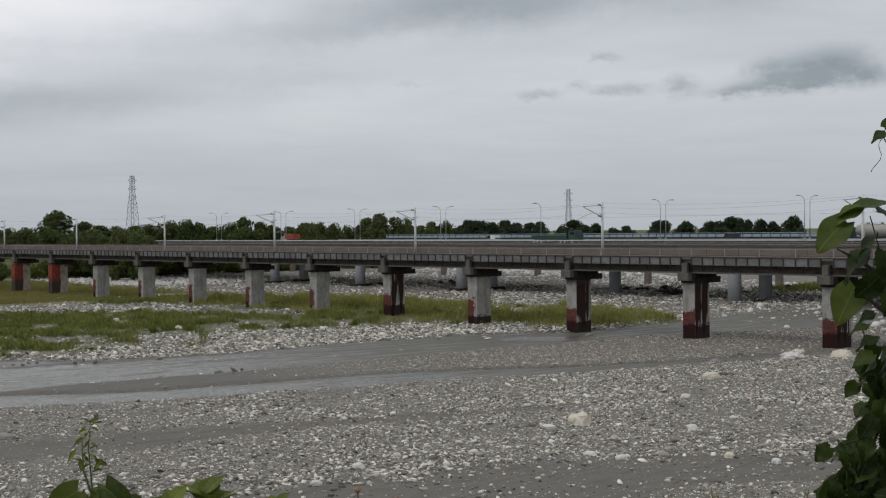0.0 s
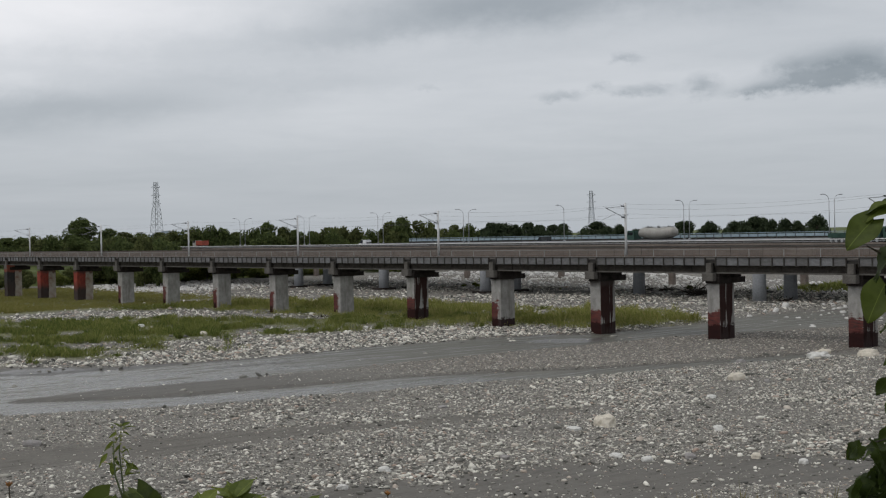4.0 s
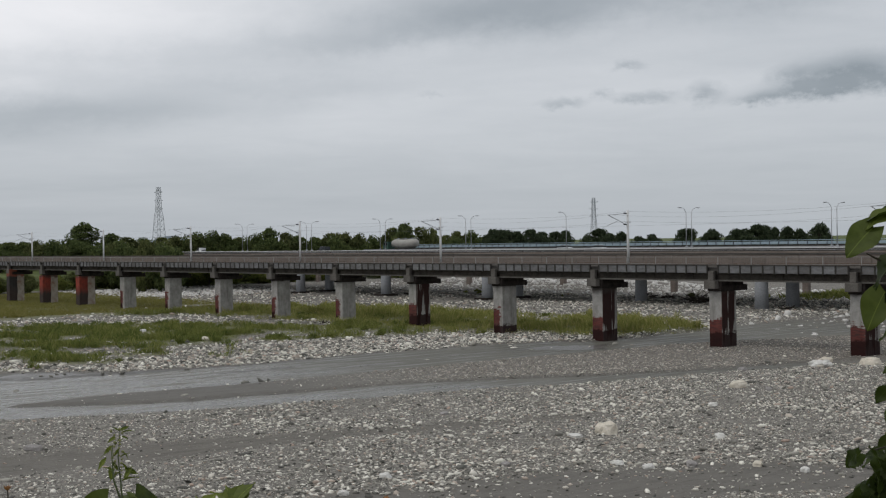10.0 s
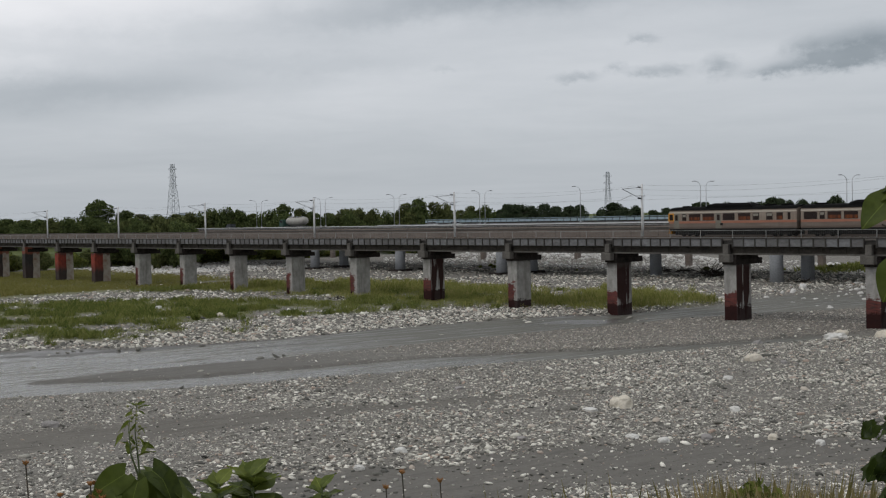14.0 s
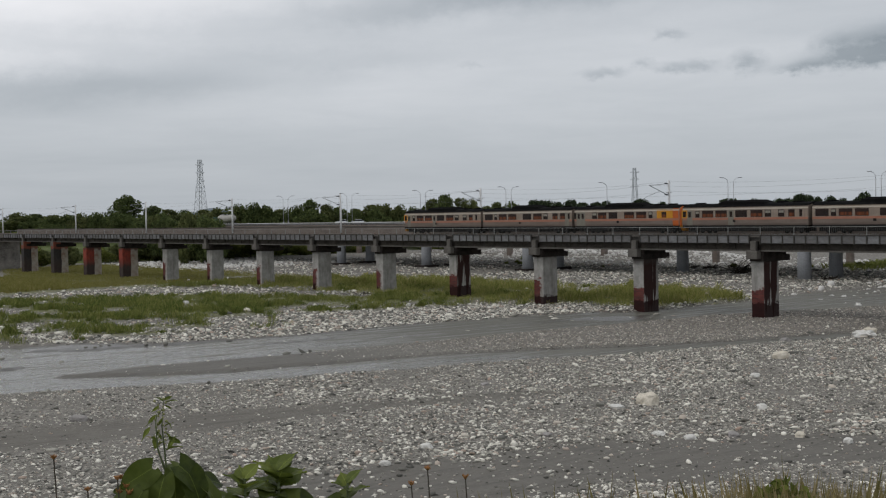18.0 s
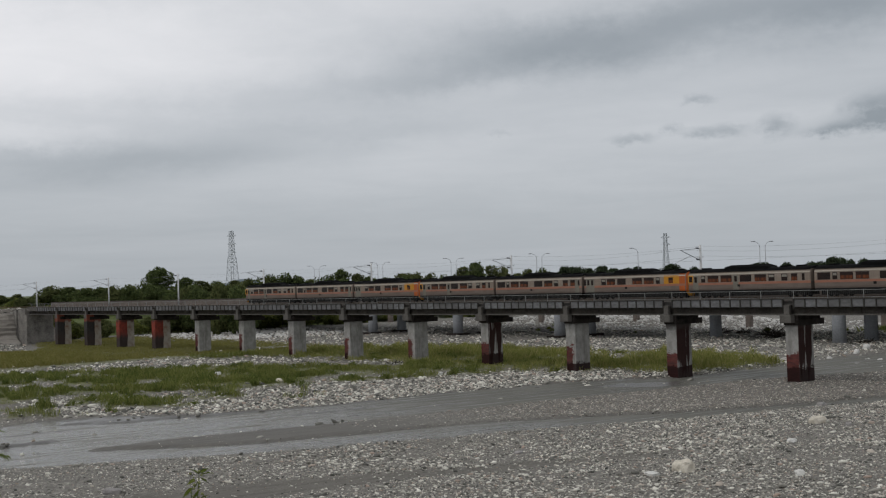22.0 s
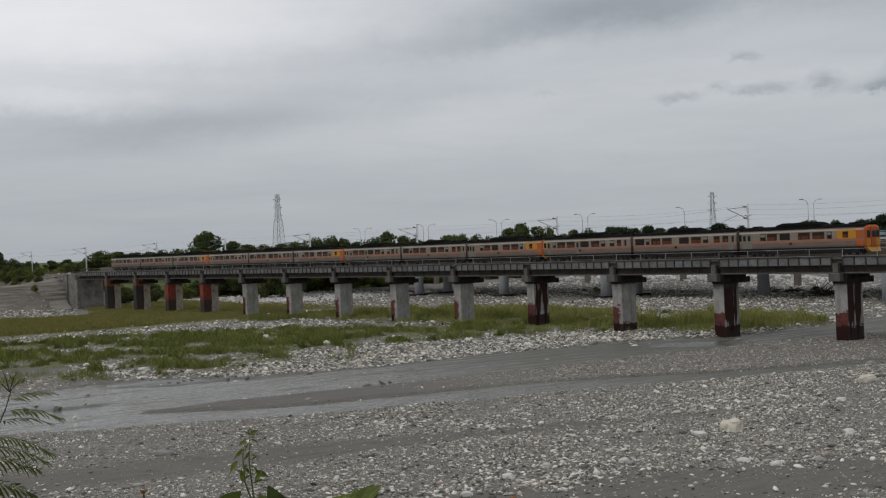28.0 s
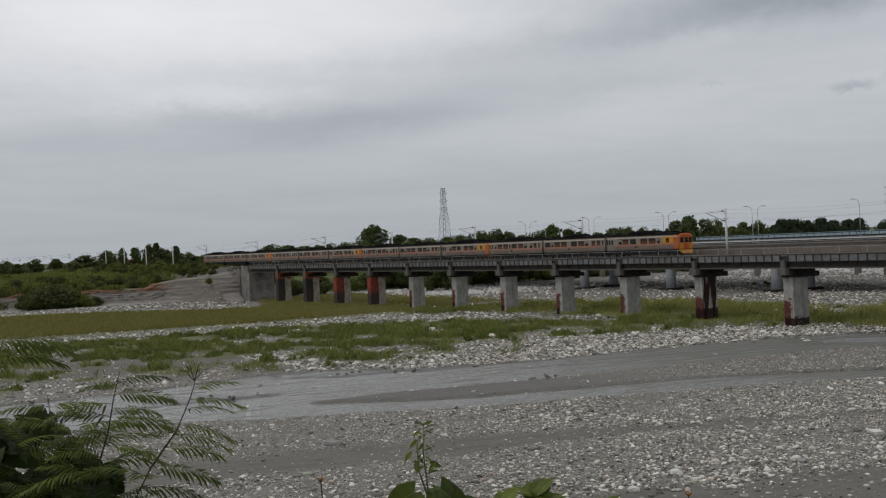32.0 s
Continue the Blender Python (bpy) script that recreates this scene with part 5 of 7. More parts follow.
def build_trees():
    rng = random.Random(11)
    kinds = [
        tree_thing("tree", 1, 9.0, 4.6, 1.2, 34, 92, 0.385, M_TREE, "dark green broad tree in the far tree line"),
        tree_thing("tree", 2, 8.0, 5.2, 0.6, 38, 92, 0.385, M_TREE, "low dark green spreading tree in the tree line"),
        tree_thing("tree", 3, 10.0, 3.8, 1.5, 30, 92, 0.365, M_TREE2, "olive green tree in the far tree line"),
        tree_thing("tree", 4, 7.0, 4.0, 0.4, 30, 92, 0.34, M_TREE2, "bushy olive tree on the river bank"),
    ]
    far = [
        tree_thing("tree", 21, 9.0, 4.6, 1.2, 34, 80, 0.43, M_TREE_FAR, "dark green round tree far beyond the road bridge"),
        tree_thing("tree", 22, 8.0, 5.2, 0.6, 38, 80, 0.43, M_TREE_FAR, "low dark spreading tree far beyond the road bridge"),
    ]
    poplar = tree_thing("tree", 5, 12.0, 2.3, 1.5, 30, 110, 0.28, M_TREE, "slender dark tree standing above the bank")
    big = tree_thing("tree", 6, 15.0, 6.0, 3.2, 46, 230, 0.36, M_TREE, "large round-crowned dark green tree by the railway")
    bush = [
        tree_thing("bush", 7, 2.8, 2.6, 0.1, 24, 90, 0.2, M_BUSH, "leafy green bush on the bank", "bush"),
        tree_thing("bush", 8, 3.6, 2.4, 0.1, 24, 90, 0.22, M_TREE2, "dark green bush on the bank", "bush"),
        tree_thing("bush", 9, 1.9, 2.2, 0.1, 20, 80, 0.18, M_BUSH, "low green bush on the bank", "bush"),
    ]
    PROTO_H = dict(zip(kinds + far, (8.6, 7.6, 9.6, 6.7, 8.6, 7.6)))
    PROTO_R = dict(zip(kinds + far, (5.2, 5.9, 4.4, 4.6, 5.2, 5.9)))
    big.matrix_basis = pose(-473.6, 219.4, 7.4, 0, 0, 40) @ Matrix.Diagonal((1.08, 1.08, 1.04, 1))
    placed = {}

    def put(proto, x, y, s, dz=-0.2, sq=1.0):
        if proto not in placed:
            ob = placed[proto] = proto
        else:
            ob = copy_thing(proto, Matrix.Identity(4))
        ob.matrix_basis = pose(x, y, ground_z(x, y) + dz, 0, 0, rng.uniform(0, 360)) @ Matrix.Diagonal((s, s, s * sq, 1))
        return ob

    # the far tree line, by bearing, height of the top, distance and half-width
    def line(rows, kinds_, copies):
        for b, e, d, w in rows:
            for k in range(copies):
                dd = d + rng.uniform(-14, 22) * k
                bb = radians(b + (rng.uniform(-0.45, 0.45) if k else 0))
                x, y = -dd * math.cos(bb), dd * math.sin(bb)
                proto = rng.choice(kinds_)
                tall = PROTO_H[proto]
                g = ground_z(x, y)
                sz = (13.8 + dd * math.tan(radians(e)) - g) / tall * (1.0 if not k else rng.uniform(0.7, 0.95))
                ob = put(proto, x, y, 1.0)
                f = max(0.45, w / PROTO_R[proto])
                ob.matrix_basis = pose(x, y, g - 0.2, 0, 0, rng.uniform(0, 360)) @ Matrix.Diagonal((f, f, max(0.3, sz), 1))

    line([(b, e + (0.15 if b > 41 else 0.05), d, w * (1.35 if b > 41 else 1.15)) for b, e, d, w in TREE_LINE if b < 41], kinds, 2)
    line([(b, e + 0.15, d, w * 1.35) for b, e, d, w in TREE_LINE if b > 41], far, 2)
    line([(b, e - 0.28, d, w * 0.85) for b, e, d, w in BANK_LINE], kinds, 1)
    for i in range(30):
        put(kinds[rng.choice((1, 3))], -418 - rng.uniform(0, 26), 158 + 6 * i + rng.uniform(-3, 3), rng.uniform(0.5, 0.8))
    for i in range(40):
        b, d = radians(rng.uniform(41, 59)), rng.uniform(560, 760)
        put(far[i % 2], -d * math.cos(b), d * math.sin(b), rng.uniform(0.6, 0.98))
    # trees along the line on the far left
    for i in range(28):
        f = i / 27
        put(kinds[rng.choice((0, 1, 3))], -560 - 330 * f + rng.uniform(-8, 8), 146 + 20 * f + rng.uniform(0, 55), rng.uniform(0.35, 0.6))
    for i in range(40):
        b, d = radians(rng.uniform(7, 18)), rng.uniform(600, 1000)
        put(kinds[rng.randrange(4)], -d * math.cos(b), d * math.sin(b), rng.uniform(0.32, 0.6))
    for x, y, s in ((-571, 152, 0.92), (-537, 152, 1.05), (-528, 154, 0.8), (-510, 152, 0.9)):
        put(poplar, x, y, s)
    for x, y, s in ((-545, 153, 1.05), (-530, 153, 0.95), (-519, 156, 0.9), (-556, 156, 0.85)):
        put(kinds[1], x, y, s * 0.7)
    # bushes on the west bank
    for i in range(80):
        x = -402 - abs(rng.gauss(0, 1)) * 26
        y = rng.uniform(48, 126)
        if y > 90 and x > -416:
            x -= 14
        put(bush[rng.randrange(3)], x, y, rng.uniform(0.55, 1.1))
    for i in range(60):
        s = rng.choice((124, 145))
        put(bush[rng.randrange(3)], rng.uniform(-520, -412 if s == 124 else -384), s + rng.uniform(-5, 5), rng.uniform(0.7, 1.2))
    for i in range(16):
        put(bush[i % 3], -386 - 1.7 * i, rng.uniform(124.5, 128.5), rng.uniform(0.5, 0.85))
    # dark thicket that hangs down the cut bank to the gravel
    for i in range(34):
        y = rng.uniform(75, 96)
        put(bush[1 if i % 3 else 0], -397.5 - rng.uniform(0, 7), y, rng.uniform(0.9, 1.45) * (1.0 if y < 92 else 0.6))
    for x, y, sc in ((-399, 82.5, 2.1), (-401, 79.5, 1.9), (-401, 85.5, 1.8), (-402, 75.5, 1.5)):
        put(bush[1], x, y, sc)
    # trees on the bank that hide the road bridge's end
    for i in range(15):
        x, y = WEST_END - 3.6 * i + rng.uniform(-1.5, 1.5), rng.uniform(184, 196)
        tall = (rng.uniform(11.6, 12.6) if i < 3 else rng.uniform(12.6, 14.0)) - ground_z(x, y)
        put(kinds[i % 4], x, y, 1.1, -0.2, tall / PROTO_H[kinds[i % 4]] / 1.1)
    for i in range(24):
        put(bush[i % 2], -403 - rng.uniform(0, 10), rng.uniform(58, 96), rng.uniform(0.7, 1.2))
    for i in range(18):
        put(kinds[(1, 3)[i % 2]], rng.uniform(-560, -425), rng.uniform(143, 185), rng.uniform(0.42, 0.62))
    for i in range(110):
        put(bush[rng.randrange(2)], -388 - rng.uniform(0, 20), rng.uniform(143, 330), rng.uniform(1.1, 2.0))
    for i in range(11):
        put(bush[rng.randrange(3)], rng.uniform(-290, -130), rng.uniform(224, 250), rng.uniform(0.25, 0.5))


build_trees()


# ---- lattice towers and the far hill ----
def lattice_tower(name, x, y, z, h, half, label):
    root = new(name)
    root.location = (x, y, z)
    root.rotation_euler = (0, 0, 0.5)
    tagged(root, label, "pylon", "pylons")

    def wid(t):
        return half * (1 - t) ** 1.15 + 0.9 * min(1, t * 1.2) * (1 - 0.35 * t) if t < 0.62 else half * 0.38 ** 1.15 * (1 - t) / 0.38 * 0.4 + 0.75

    levels = [0, 0.1, 0.2, 0.3, 0.39, 0.47, 0.54, 0.6, 0.66, 0.72, 0.78, 0.84, 0.9, 0.96, 1.0]
    ring = [[Vector((sx * wid(t), sy * wid(t), t * h)) for sx, sy in ((-1, -1), (1, -1), (1, 1), (-1, 1))] for t in levels]
    for c in range(4):
        part("leg", tube([r[c] for r in ring], 0.11, 5), M_TOWER, root)
    for a, b in zip(ring, ring[1:]):
        for c in range(4):
            d = (c + 1) % 4
            for p, q in ((a[c], b[d]), (a[d], b[c]), (b[c], b[d])):
                part("brace", tube([p, q], 0.05, 4), M_TOWER, root)
    for t in (0.68, 0.8, 0.92):
        for s in (-1, 1):
            bm = bmesh.new()
            for sy in (-0.6, 0.6):
                bm_tube(bm, [(0.6 * s, sy, t * h), (2.6 * s, 0, t * h + 0.3)], 0.08, 4)
            bm_tube(bm, [(0.6 * s, 0, t * h + 1.2), (2.6 * s, 0, t * h + 0.3)], 0.08, 4)
            part("crossarm", bm, M_TOWER, root)
    return root


lattice_tower("transmission_tower", -607, 320.5, 8.0, 34.2, 2.9, "grey lattice transmission tower behind the trees")
lattice_tower("transmission_tower", -530, 549, 3.5, 32.6, 2.2, "slim grey lattice transmission tower in the distance")


def build_hill():
    rng = np.random.default_rng(3)
    n = 60
    v = []
    for i in range(n):
        t = i / (n - 1)
        b = radians(24.5 + 8.0 * t)
        hgt = 10 + 19 * math.exp(-((t - 0.48) / 0.13) ** 2) + 3 * vnoise(np.array([t * 14]), np.array([0.3]), 5)[0]
        x, y = -2600 * math.cos(b), 2600 * math.sin(b)
        v += [(x * 0.93, y * 0.93, 0), (x, y, hgt), (x * 1.07, y * 1.07, 0)]
    f = []
    for i in range(n - 1):
        a = i * 3
        f += [(a, a + 3, a + 4, a + 1), (a + 1, a + 4, a + 5, a + 2)]
    m = simple("hazy_far_hill", (0.16, 0.19, 0.21), (0.2, 0.23, 0.25), 0.004, 1.0, 0, 0, "World", None, 0.0)
    ob = new("backdrop", array_mesh("backdrop", v, f, m, True))
    tagged(ob, "low hazy blue-grey hill on the horizon", "hill", kind="structure")


build_hill()



# ---- stones ----
MIXED = ((0.0, (0.085, 0.086, 0.083)), (0.2, (0.18, 0.18, 0.172)), (0.42, (0.36, 0.355, 0.335)), (0.58, (0.53, 0.52, 0.49)), (0.66, (0.44, 0.345, 0.30)), (0.74, (0.70, 0.69, 0.655)), (1.0, (0.93, 0.915, 0.88)))
FINE = ((0.0, (0.17, 0.162, 0.152)), (0.5, (0.27, 0.255, 0.24)), (0.75, (0.42, 0.38, 0.355)), (1.0, (0.74, 0.70, 0.665)))


def stone_mat(name="river_stones", tones=MIXED):
    m = Mat(name, 0.9, 0, 0.25)
    r = m.island()
    c = m.ramp(r, *tones)
    n = m.noise(3.5, 4, 0.65, "World")
    c = m.mix(m.ramp(n, (0.45, 0.0), (0.75, 0.3)), c, (0.16, 0.15, 0.136))
    c = m.mix(1.0, c, (0.95, 0.925, 0.86), "MULTIPLY")
    return m.color(c).m


def boulder_mat(name, c1, c2):
    m = Mat(name, 0.9, 0, 0.25)
    n, n2 = m.noise(1.6, 5, 0.6), m.noise(9, 4, 0.65)
    c = m.ramp(n, (0.3, c1), (0.7, c2))
    c = m.mix(m.ramp(n2, (0.5, 0.0), (0.75, 0.5)), c, tuple(0.45 * v for v in c1))
    m.color(c)
    m.bump(n2, 0.5, 0.05)
    return m.m


M_STONES = stone_mat()
M_FINE = stone_mat("fine_bar_gravel", FINE)
M_RUBBLE = boulder_mat("white_rubble", (0.50, 0.485, 0.455), (0.74, 0.72, 0.69))
M_ROCK_PALE = boulder_mat("pale_boulder", (0.56, 0.51, 0.42), (0.74, 0.68, 0.58))
M_ROCK_WHITE = boulder_mat("white_boulder", (0.6, 0.585, 0.55), (0.74, 0.725, 0.69))
M_ROCK_GREY = boulder_mat("grey_boulder", (0.25, 0.235, 0.225), (0.38, 0.36, 0.345))
PHI = (1 + 5 ** 0.5) / 2
ICO_V = np.array([(-1, PHI, 0), (1, PHI, 0), (-1, -PHI, 0), (1, -PHI, 0), (0, -1, PHI), (0, 1, PHI), (0, -1, -PHI), (0, 1, -PHI), (PHI, 0, -1), (PHI, 0, 1), (-PHI, 0, -1), (-PHI, 0, 1)]) / math.hypot(1, PHI)
ICO_F = np.array([(0, 11, 5), (0, 5, 1), (0, 1, 7), (0, 7, 10), (0, 10, 11), (1, 5, 9), (5, 11, 4), (11, 10, 2), (10, 7, 6), (7, 1, 8), (3, 9, 4), (3, 4, 2), (3, 2, 6), (3, 6, 8), (3, 8, 9), (4, 9, 5), (2, 4, 11), (6, 2, 10), (8, 6, 7), (9, 8, 1)])
ICO_F = ICO_F[ICO_V[ICO_F][:, :, 2].mean(1) > -0.5]  # the buried undersides are left open


def scatter(rng, n, r0, r1, a0=6.5, a1=62.0):
    """Places spread evenly over the plan in a wide ring sector of the valley."""
    r = np.sqrt(rng.uniform(r0 * r0, r1 * r1, n))
    a = np.radians(rng.uniform(a0, a1, n))
    return -r * np.cos(a), r * np.sin(a)


def stone_field(name, label, rng, x, y, size, flat=0.56, mat=None):
    n = len(x)
    z = height(x, y)
    v = ICO_V[None] * rng.uniform(0.72, 1.2, (n, 12, 1))
    v = v * (size[:, None] * 0.5)[:, :, None] * np.stack([rng.uniform(0.9, 1.6, n), rng.uniform(0.75, 1.15, n), rng.uniform(flat * 0.65, flat * 1.35, n)], -1)[:, None, :]
    a = rng.uniform(0, math.tau, n)
    c, s = np.cos(a)[:, None], np.sin(a)[:, None]
    tx = rng.normal(0, 0.25, n)[:, None]
    vx, vy, vz = v[..., 0] * c - v[..., 1] * s, v[..., 0] * s + v[..., 1] * c, v[..., 2] + v[..., 0] * tx
    v = np.stack([vx + x[:, None], vy + y[:, None], vz + (z + size * 0.10)[:, None]], -1).reshape(-1, 3)
    f = (ICO_F[None] + (np.arange(n) * 12)[:, None, None]).reshape(-1, 3)
    ob = new(name, array_mesh(name, v, f, mat or M_STONES))
    return tagged(ob, label, "stones", kind="stuff")


def build_stones():
    rng = np.random.default_rng(21)

    def pick(n, r0, r1, weight, a0=6.5, a1=62.0):
        x, y = scatter(rng, n, r0, r1, a0, a1)
        keep = rng.random(n) < weight(x, y)
        return x[keep], y[keep]

    def w_near(x, y):
        chan, arm, bar, sand, grass, bank = zones(x, y)
        patch = sstep(0.3, 0.62, fbm(x, y, 9, 51) * 0.6 + fbm(x, y, 2.5, 52) * 0.4)
        side = sstep(-100, -60, x + (y - 60) * 0.35)
        fine = 1 - 0.5 * bar
        return (1 - 0.94 * sand) * fine * (0.3 + 0.7 * patch) * (0.5 + 0.5 * side) * (1 - grass) * (1 - bank) * (x > -117)

    x, y = pick(240000, 50, 150, w_near)
    size = np.exp(rng.normal(-2.24, 0.45, len(x))) * (0.85 + 0.5 * sstep(0.45, 0.7, fbm(x, y, 12, 53)))
    size = size * (1 - 0.35 * zones(x, y)[2])
    stone_field("gravel_stones", "loose grey and white river stones on the gravel bar", rng, x, y, np.clip(size, 0.05, 0.5))
    # fine gravel on the bar between the two channels
    x, y = pick(60000, 125, 195, lambda x, y: zones(x, y)[2] * sstep(76, 96, y) * 0.9, 36, 62)
    stone_field("gravel_stones", "fine pinkish gravel on the low bar between the channels", rng, x, y, np.clip(np.exp(rng.normal(-2.0, 0.35, len(x))), 0.08, 0.32), 0.42, M_FINE)
    # larger cobbles strewn over the bar
    def w_cob(x, y):
        top = np.interp(y, (30, 38, 45, 51, 57, 65, 70, 76), (-63, -61.5, -59, -58.5, -55.5, -53.5, -47.5, -43))
        return np.clip(w_near(x, y) * (1 - 0.85 * zones(x, y)[2]) * 0.55 + 0.8 * bump_between(x, top - 9, top + 1, 1.5) + 0.25 * zones(x, y)[1], 0, 1)

    x, y = pick(11000, 50, 150, w_cob)
    stone_field("cobbles", "scattered larger pale cobbles on the gravel bar", rng, x, y, np.clip(np.exp(rng.normal(-1.3, 0.36, len(x))), 0.14, 0.8), 0.45)

    def w_far(x, y):
        chan, arm, bar, sand, grass, bank = zones(x, y)
        rim = bump_between(x, island_near(y) - 2, shore_far(y) - 0.5, 2.0) + bump_between(x, -247, island_far(y) + 2, 2.0)
        patch = sstep(0.38, 0.6, fbm(x, y, 10, 61))
        return (1 - 0.96 * sand) * (1 - 0.85 * grass) * (1 - bank) * np.clip(0.7 * rim + 0.25 + 0.5 * patch, 0, 1) * (x < shore_far(y) + 2)

    x, y = pick(64000, 100, 300, w_far)
    size = np.exp(rng.normal(-1.45, 0.45, len(x))) * (1 + 0.3 * (x < -215))
    stone_field("cobbles", "pale cobbles along the stream and between the grass strips", rng, x, y, np.clip(size, 0.12, 0.9))

    # the bright rim of stones along the far shore
    y = rng.uniform(58, 165, 13000)
    x = shore_far(y) + 0.6 - (shore_far(y) - island_near(y)) * rng.random(len(y)) ** 1.2
    k = rng.random(len(y)) < (1 - 0.9 * zones(x, y)[4]) * (1 - 0.9 * zones(x, y)[0])
    stone_field("cobbles", "dense pale cobbles along the stream's far shore", rng, x[k], y[k], np.clip(np.exp(rng.normal(-1.45, 0.42, k.sum())), 0.12, 0.9), 0.65)

    def w_bankstones(x, y):
        return bump_between(y, 166, 222, 8) * bump_between(x, -384, -322, 6) * (1 - zones(x, y)[4])

    x, y = pick(14000, 330, 460, w_bankstones, 20, 40)
    stone_field("rubble", "white stones below the wooded bank", rng, x, y, np.clip(np.exp(rng.normal(-0.75, 0.4, len(x))), 0.25, 1.2), 0.7, M_RUBBLE)

    x, y = pick(6500, 335, 420, lambda x, y: bump_between(x, -400, -318, 3) * (1 - zones(x, y)[4]) * (0.25 + 0.75 * sstep(0.4, 0.6, fbm(x, y, 7, 66))), 8, 19.5)
    stone_field("cobbles", "pale stones strewn below the cut bank", rng, x, y, np.clip(np.exp(rng.normal(-1.1, 0.45, len(x))), 0.2, 1.2), 0.55)

    def w_rub(x, y):
        return bump_between(y + 0.05 * (x + 280), 244, 290, 7) * sstep(-395, -330, x) * (1 - sstep(-230, -200, x)) + 0.8 * bump_between(y, 240, 285, 8) * sstep(-215, -170, x) + 0.35 * bump_between(y, 160, 215, 8) * sstep(-150, -120, x) * (x < -60)

    x, y = pick(22000, 170, 420, w_rub, 20, 62)
    size = np.clip(np.exp(rng.normal(-0.55, 0.42, len(x))), 0.25, 1.5)
    stone_field("rubble", "heaped white and grey rubble boulders beyond the bridges", rng, x, y, size, 0.75, M_RUBBLE)

    # stones strewn under and before the road bridge
    x, y = pick(30000, 200, 420, lambda x, y: bump_between(y, 160, 243, 6) * bump_between(x, -385, -140, 6) * (1 - 0.9 * zones(x, y)[4]) * (0.25 + 0.75 * sstep(0.4, 0.6, fbm(x, y * 1.6, 12, 63))), 24, 58)
    stone_field("cobbles", "pale stones strewn under the road bridge", rng, x, y, np.clip(np.exp(rng.normal(-1.0, 0.4, len(x))), 0.2, 1.1), 0.6)

    def w_right(x, y):
        chan, arm, bar, sand, grass, bank = zones(x, y)
        return 0.5 * (y > 125) * (x > -128) * (1 - 0.85 * sand) * (1 - grass) * (0.3 + 0.7 * sstep(0.42, 0.6, fbm(x, y * 0.4, 8, 81)))

    x, y = pick(26000, 120, 300, w_right, 40, 62)
    stone_field("cobbles", "grey cobbles upstream of the bridge piers", rng, x, y, np.clip(np.exp(rng.normal(-1.75, 0.4, len(x))), 0.1, 0.6))
    # stones that break the surface of the stream
    x, y = scatter(rng, 5000, 95, 190, 15, 58)
    chan = zones(x, y)[0]
    k = (rng.random(len(x)) < 0.3 * (0.25 + 0.75 * sstep(0.5, 0.62, fbm(x, y, 9, 83)))) & (chan > 0.3) & (x < -114)
    x, y = x[k], y[k]
    n = len(x)
    stone_field("stream_stones", "wet grey stones standing in the shallow stream", rng, x, y, np.clip(np.exp(rng.normal(-0.85, 0.35, n)), 0.25, 0.95))


build_stones()


def boulder(x, y, w, d, h, mat, label, seed, rough=0.6, turn=None):
    rng = np.random.default_rng(seed)
    bm = bmesh.new()
    bmesh.ops.create_icosphere(bm, subdivisions=3, radius=1.0)
    off = Vector(rng.uniform(0, 50, 3))
    for v in bm.verts:
        n = (noise.noise(v.co * 1.1 + off) * 0.55 + noise.noise(v.co * 2.6 + off) * 0.3 + noise.noise(v.co * 6 + off) * 0.16) * rough
        q = v.co * (1 + n)
        q = Vector([math.copysign(abs(c) ** 0.8, c) for c in q])
        v.co = Vector((q.x * w / 2, q.y * d / 2, max(q.z, -0.6) * h * 0.62))
    ob = new("boulder", mesh_of("boulder", bm, mat))
    ob.location = (x, y, ground_z(x, y) + h * 0.22)
    ob.rotation_euler = (0, 0, rng.uniform(0, 6.28) if turn is None else turn)
    return tagged(ob, label, "boulder")


BOULDERS = [
    (-65.0, 68.3, 1.6, 1.3, 0.95, 1), (-83.2, 119.0, 1.5, 1.0, 0.55, 2), (-83.9, 120.3, 1.9, 1.1, 0.8, 2), (-84.6, 121.4, 1.2, 0.9, 0.6, 2), (-85.6, 123.5, 1.8, 1.2, 0.75, 1), (-88.2, 36.9, 1.2, 0.8, 0.5, 3), (-77, 98, 1.7, 1.2, 0.75, 1), (-88.2, 112.9, 1.4, 1.1, 0.7, 3),
    (-73.7, 98, 0.8, 0.6, 0.4, 3), (-80.6, 124.5, 2.2, 1.7, 0.9, 1), (-62.8, 47.4, 0.75, 0.6, 0.4, 2), (-60.1, 42.5, 0.6, 0.5, 0.35, 2), (-166.8, 94.9, 1.2, 1.0, 0.65, 1), (-190.4, 97.5, 0.95, 0.8, 0.6, 2),
    (-82.5, 68.2, 1.2, 0.7, 0.25, 3), (-158.4, 116.8, 0.8, 0.7, 0.5, 2), (-53.4, 63.4, 0.9, 0.7, 0.35, 3), (-65.3, 65.5, 1.1, 0.8, 0.3, 2), (-54.5, 60.8, 0.7, 0.6, 0.35, 2), (-60.4, 54.7, 0.6, 0.5, 0.3, 3),
    (-58.8, 72.8, 0.8, 0.6, 0.4, 2), (-46.9, 71.7, 1.3, 0.9, 0.5, 3), (-50.5, 66.0, 0.7, 0.6, 0.35, 1), (-47.5, 66.5, 0.6, 0.45, 0.35, 2), (-56.5, 60.2, 0.8, 0.6, 0.3, 2), (-70.5, 86.5, 0.9, 0.7, 0.4, 2),
]
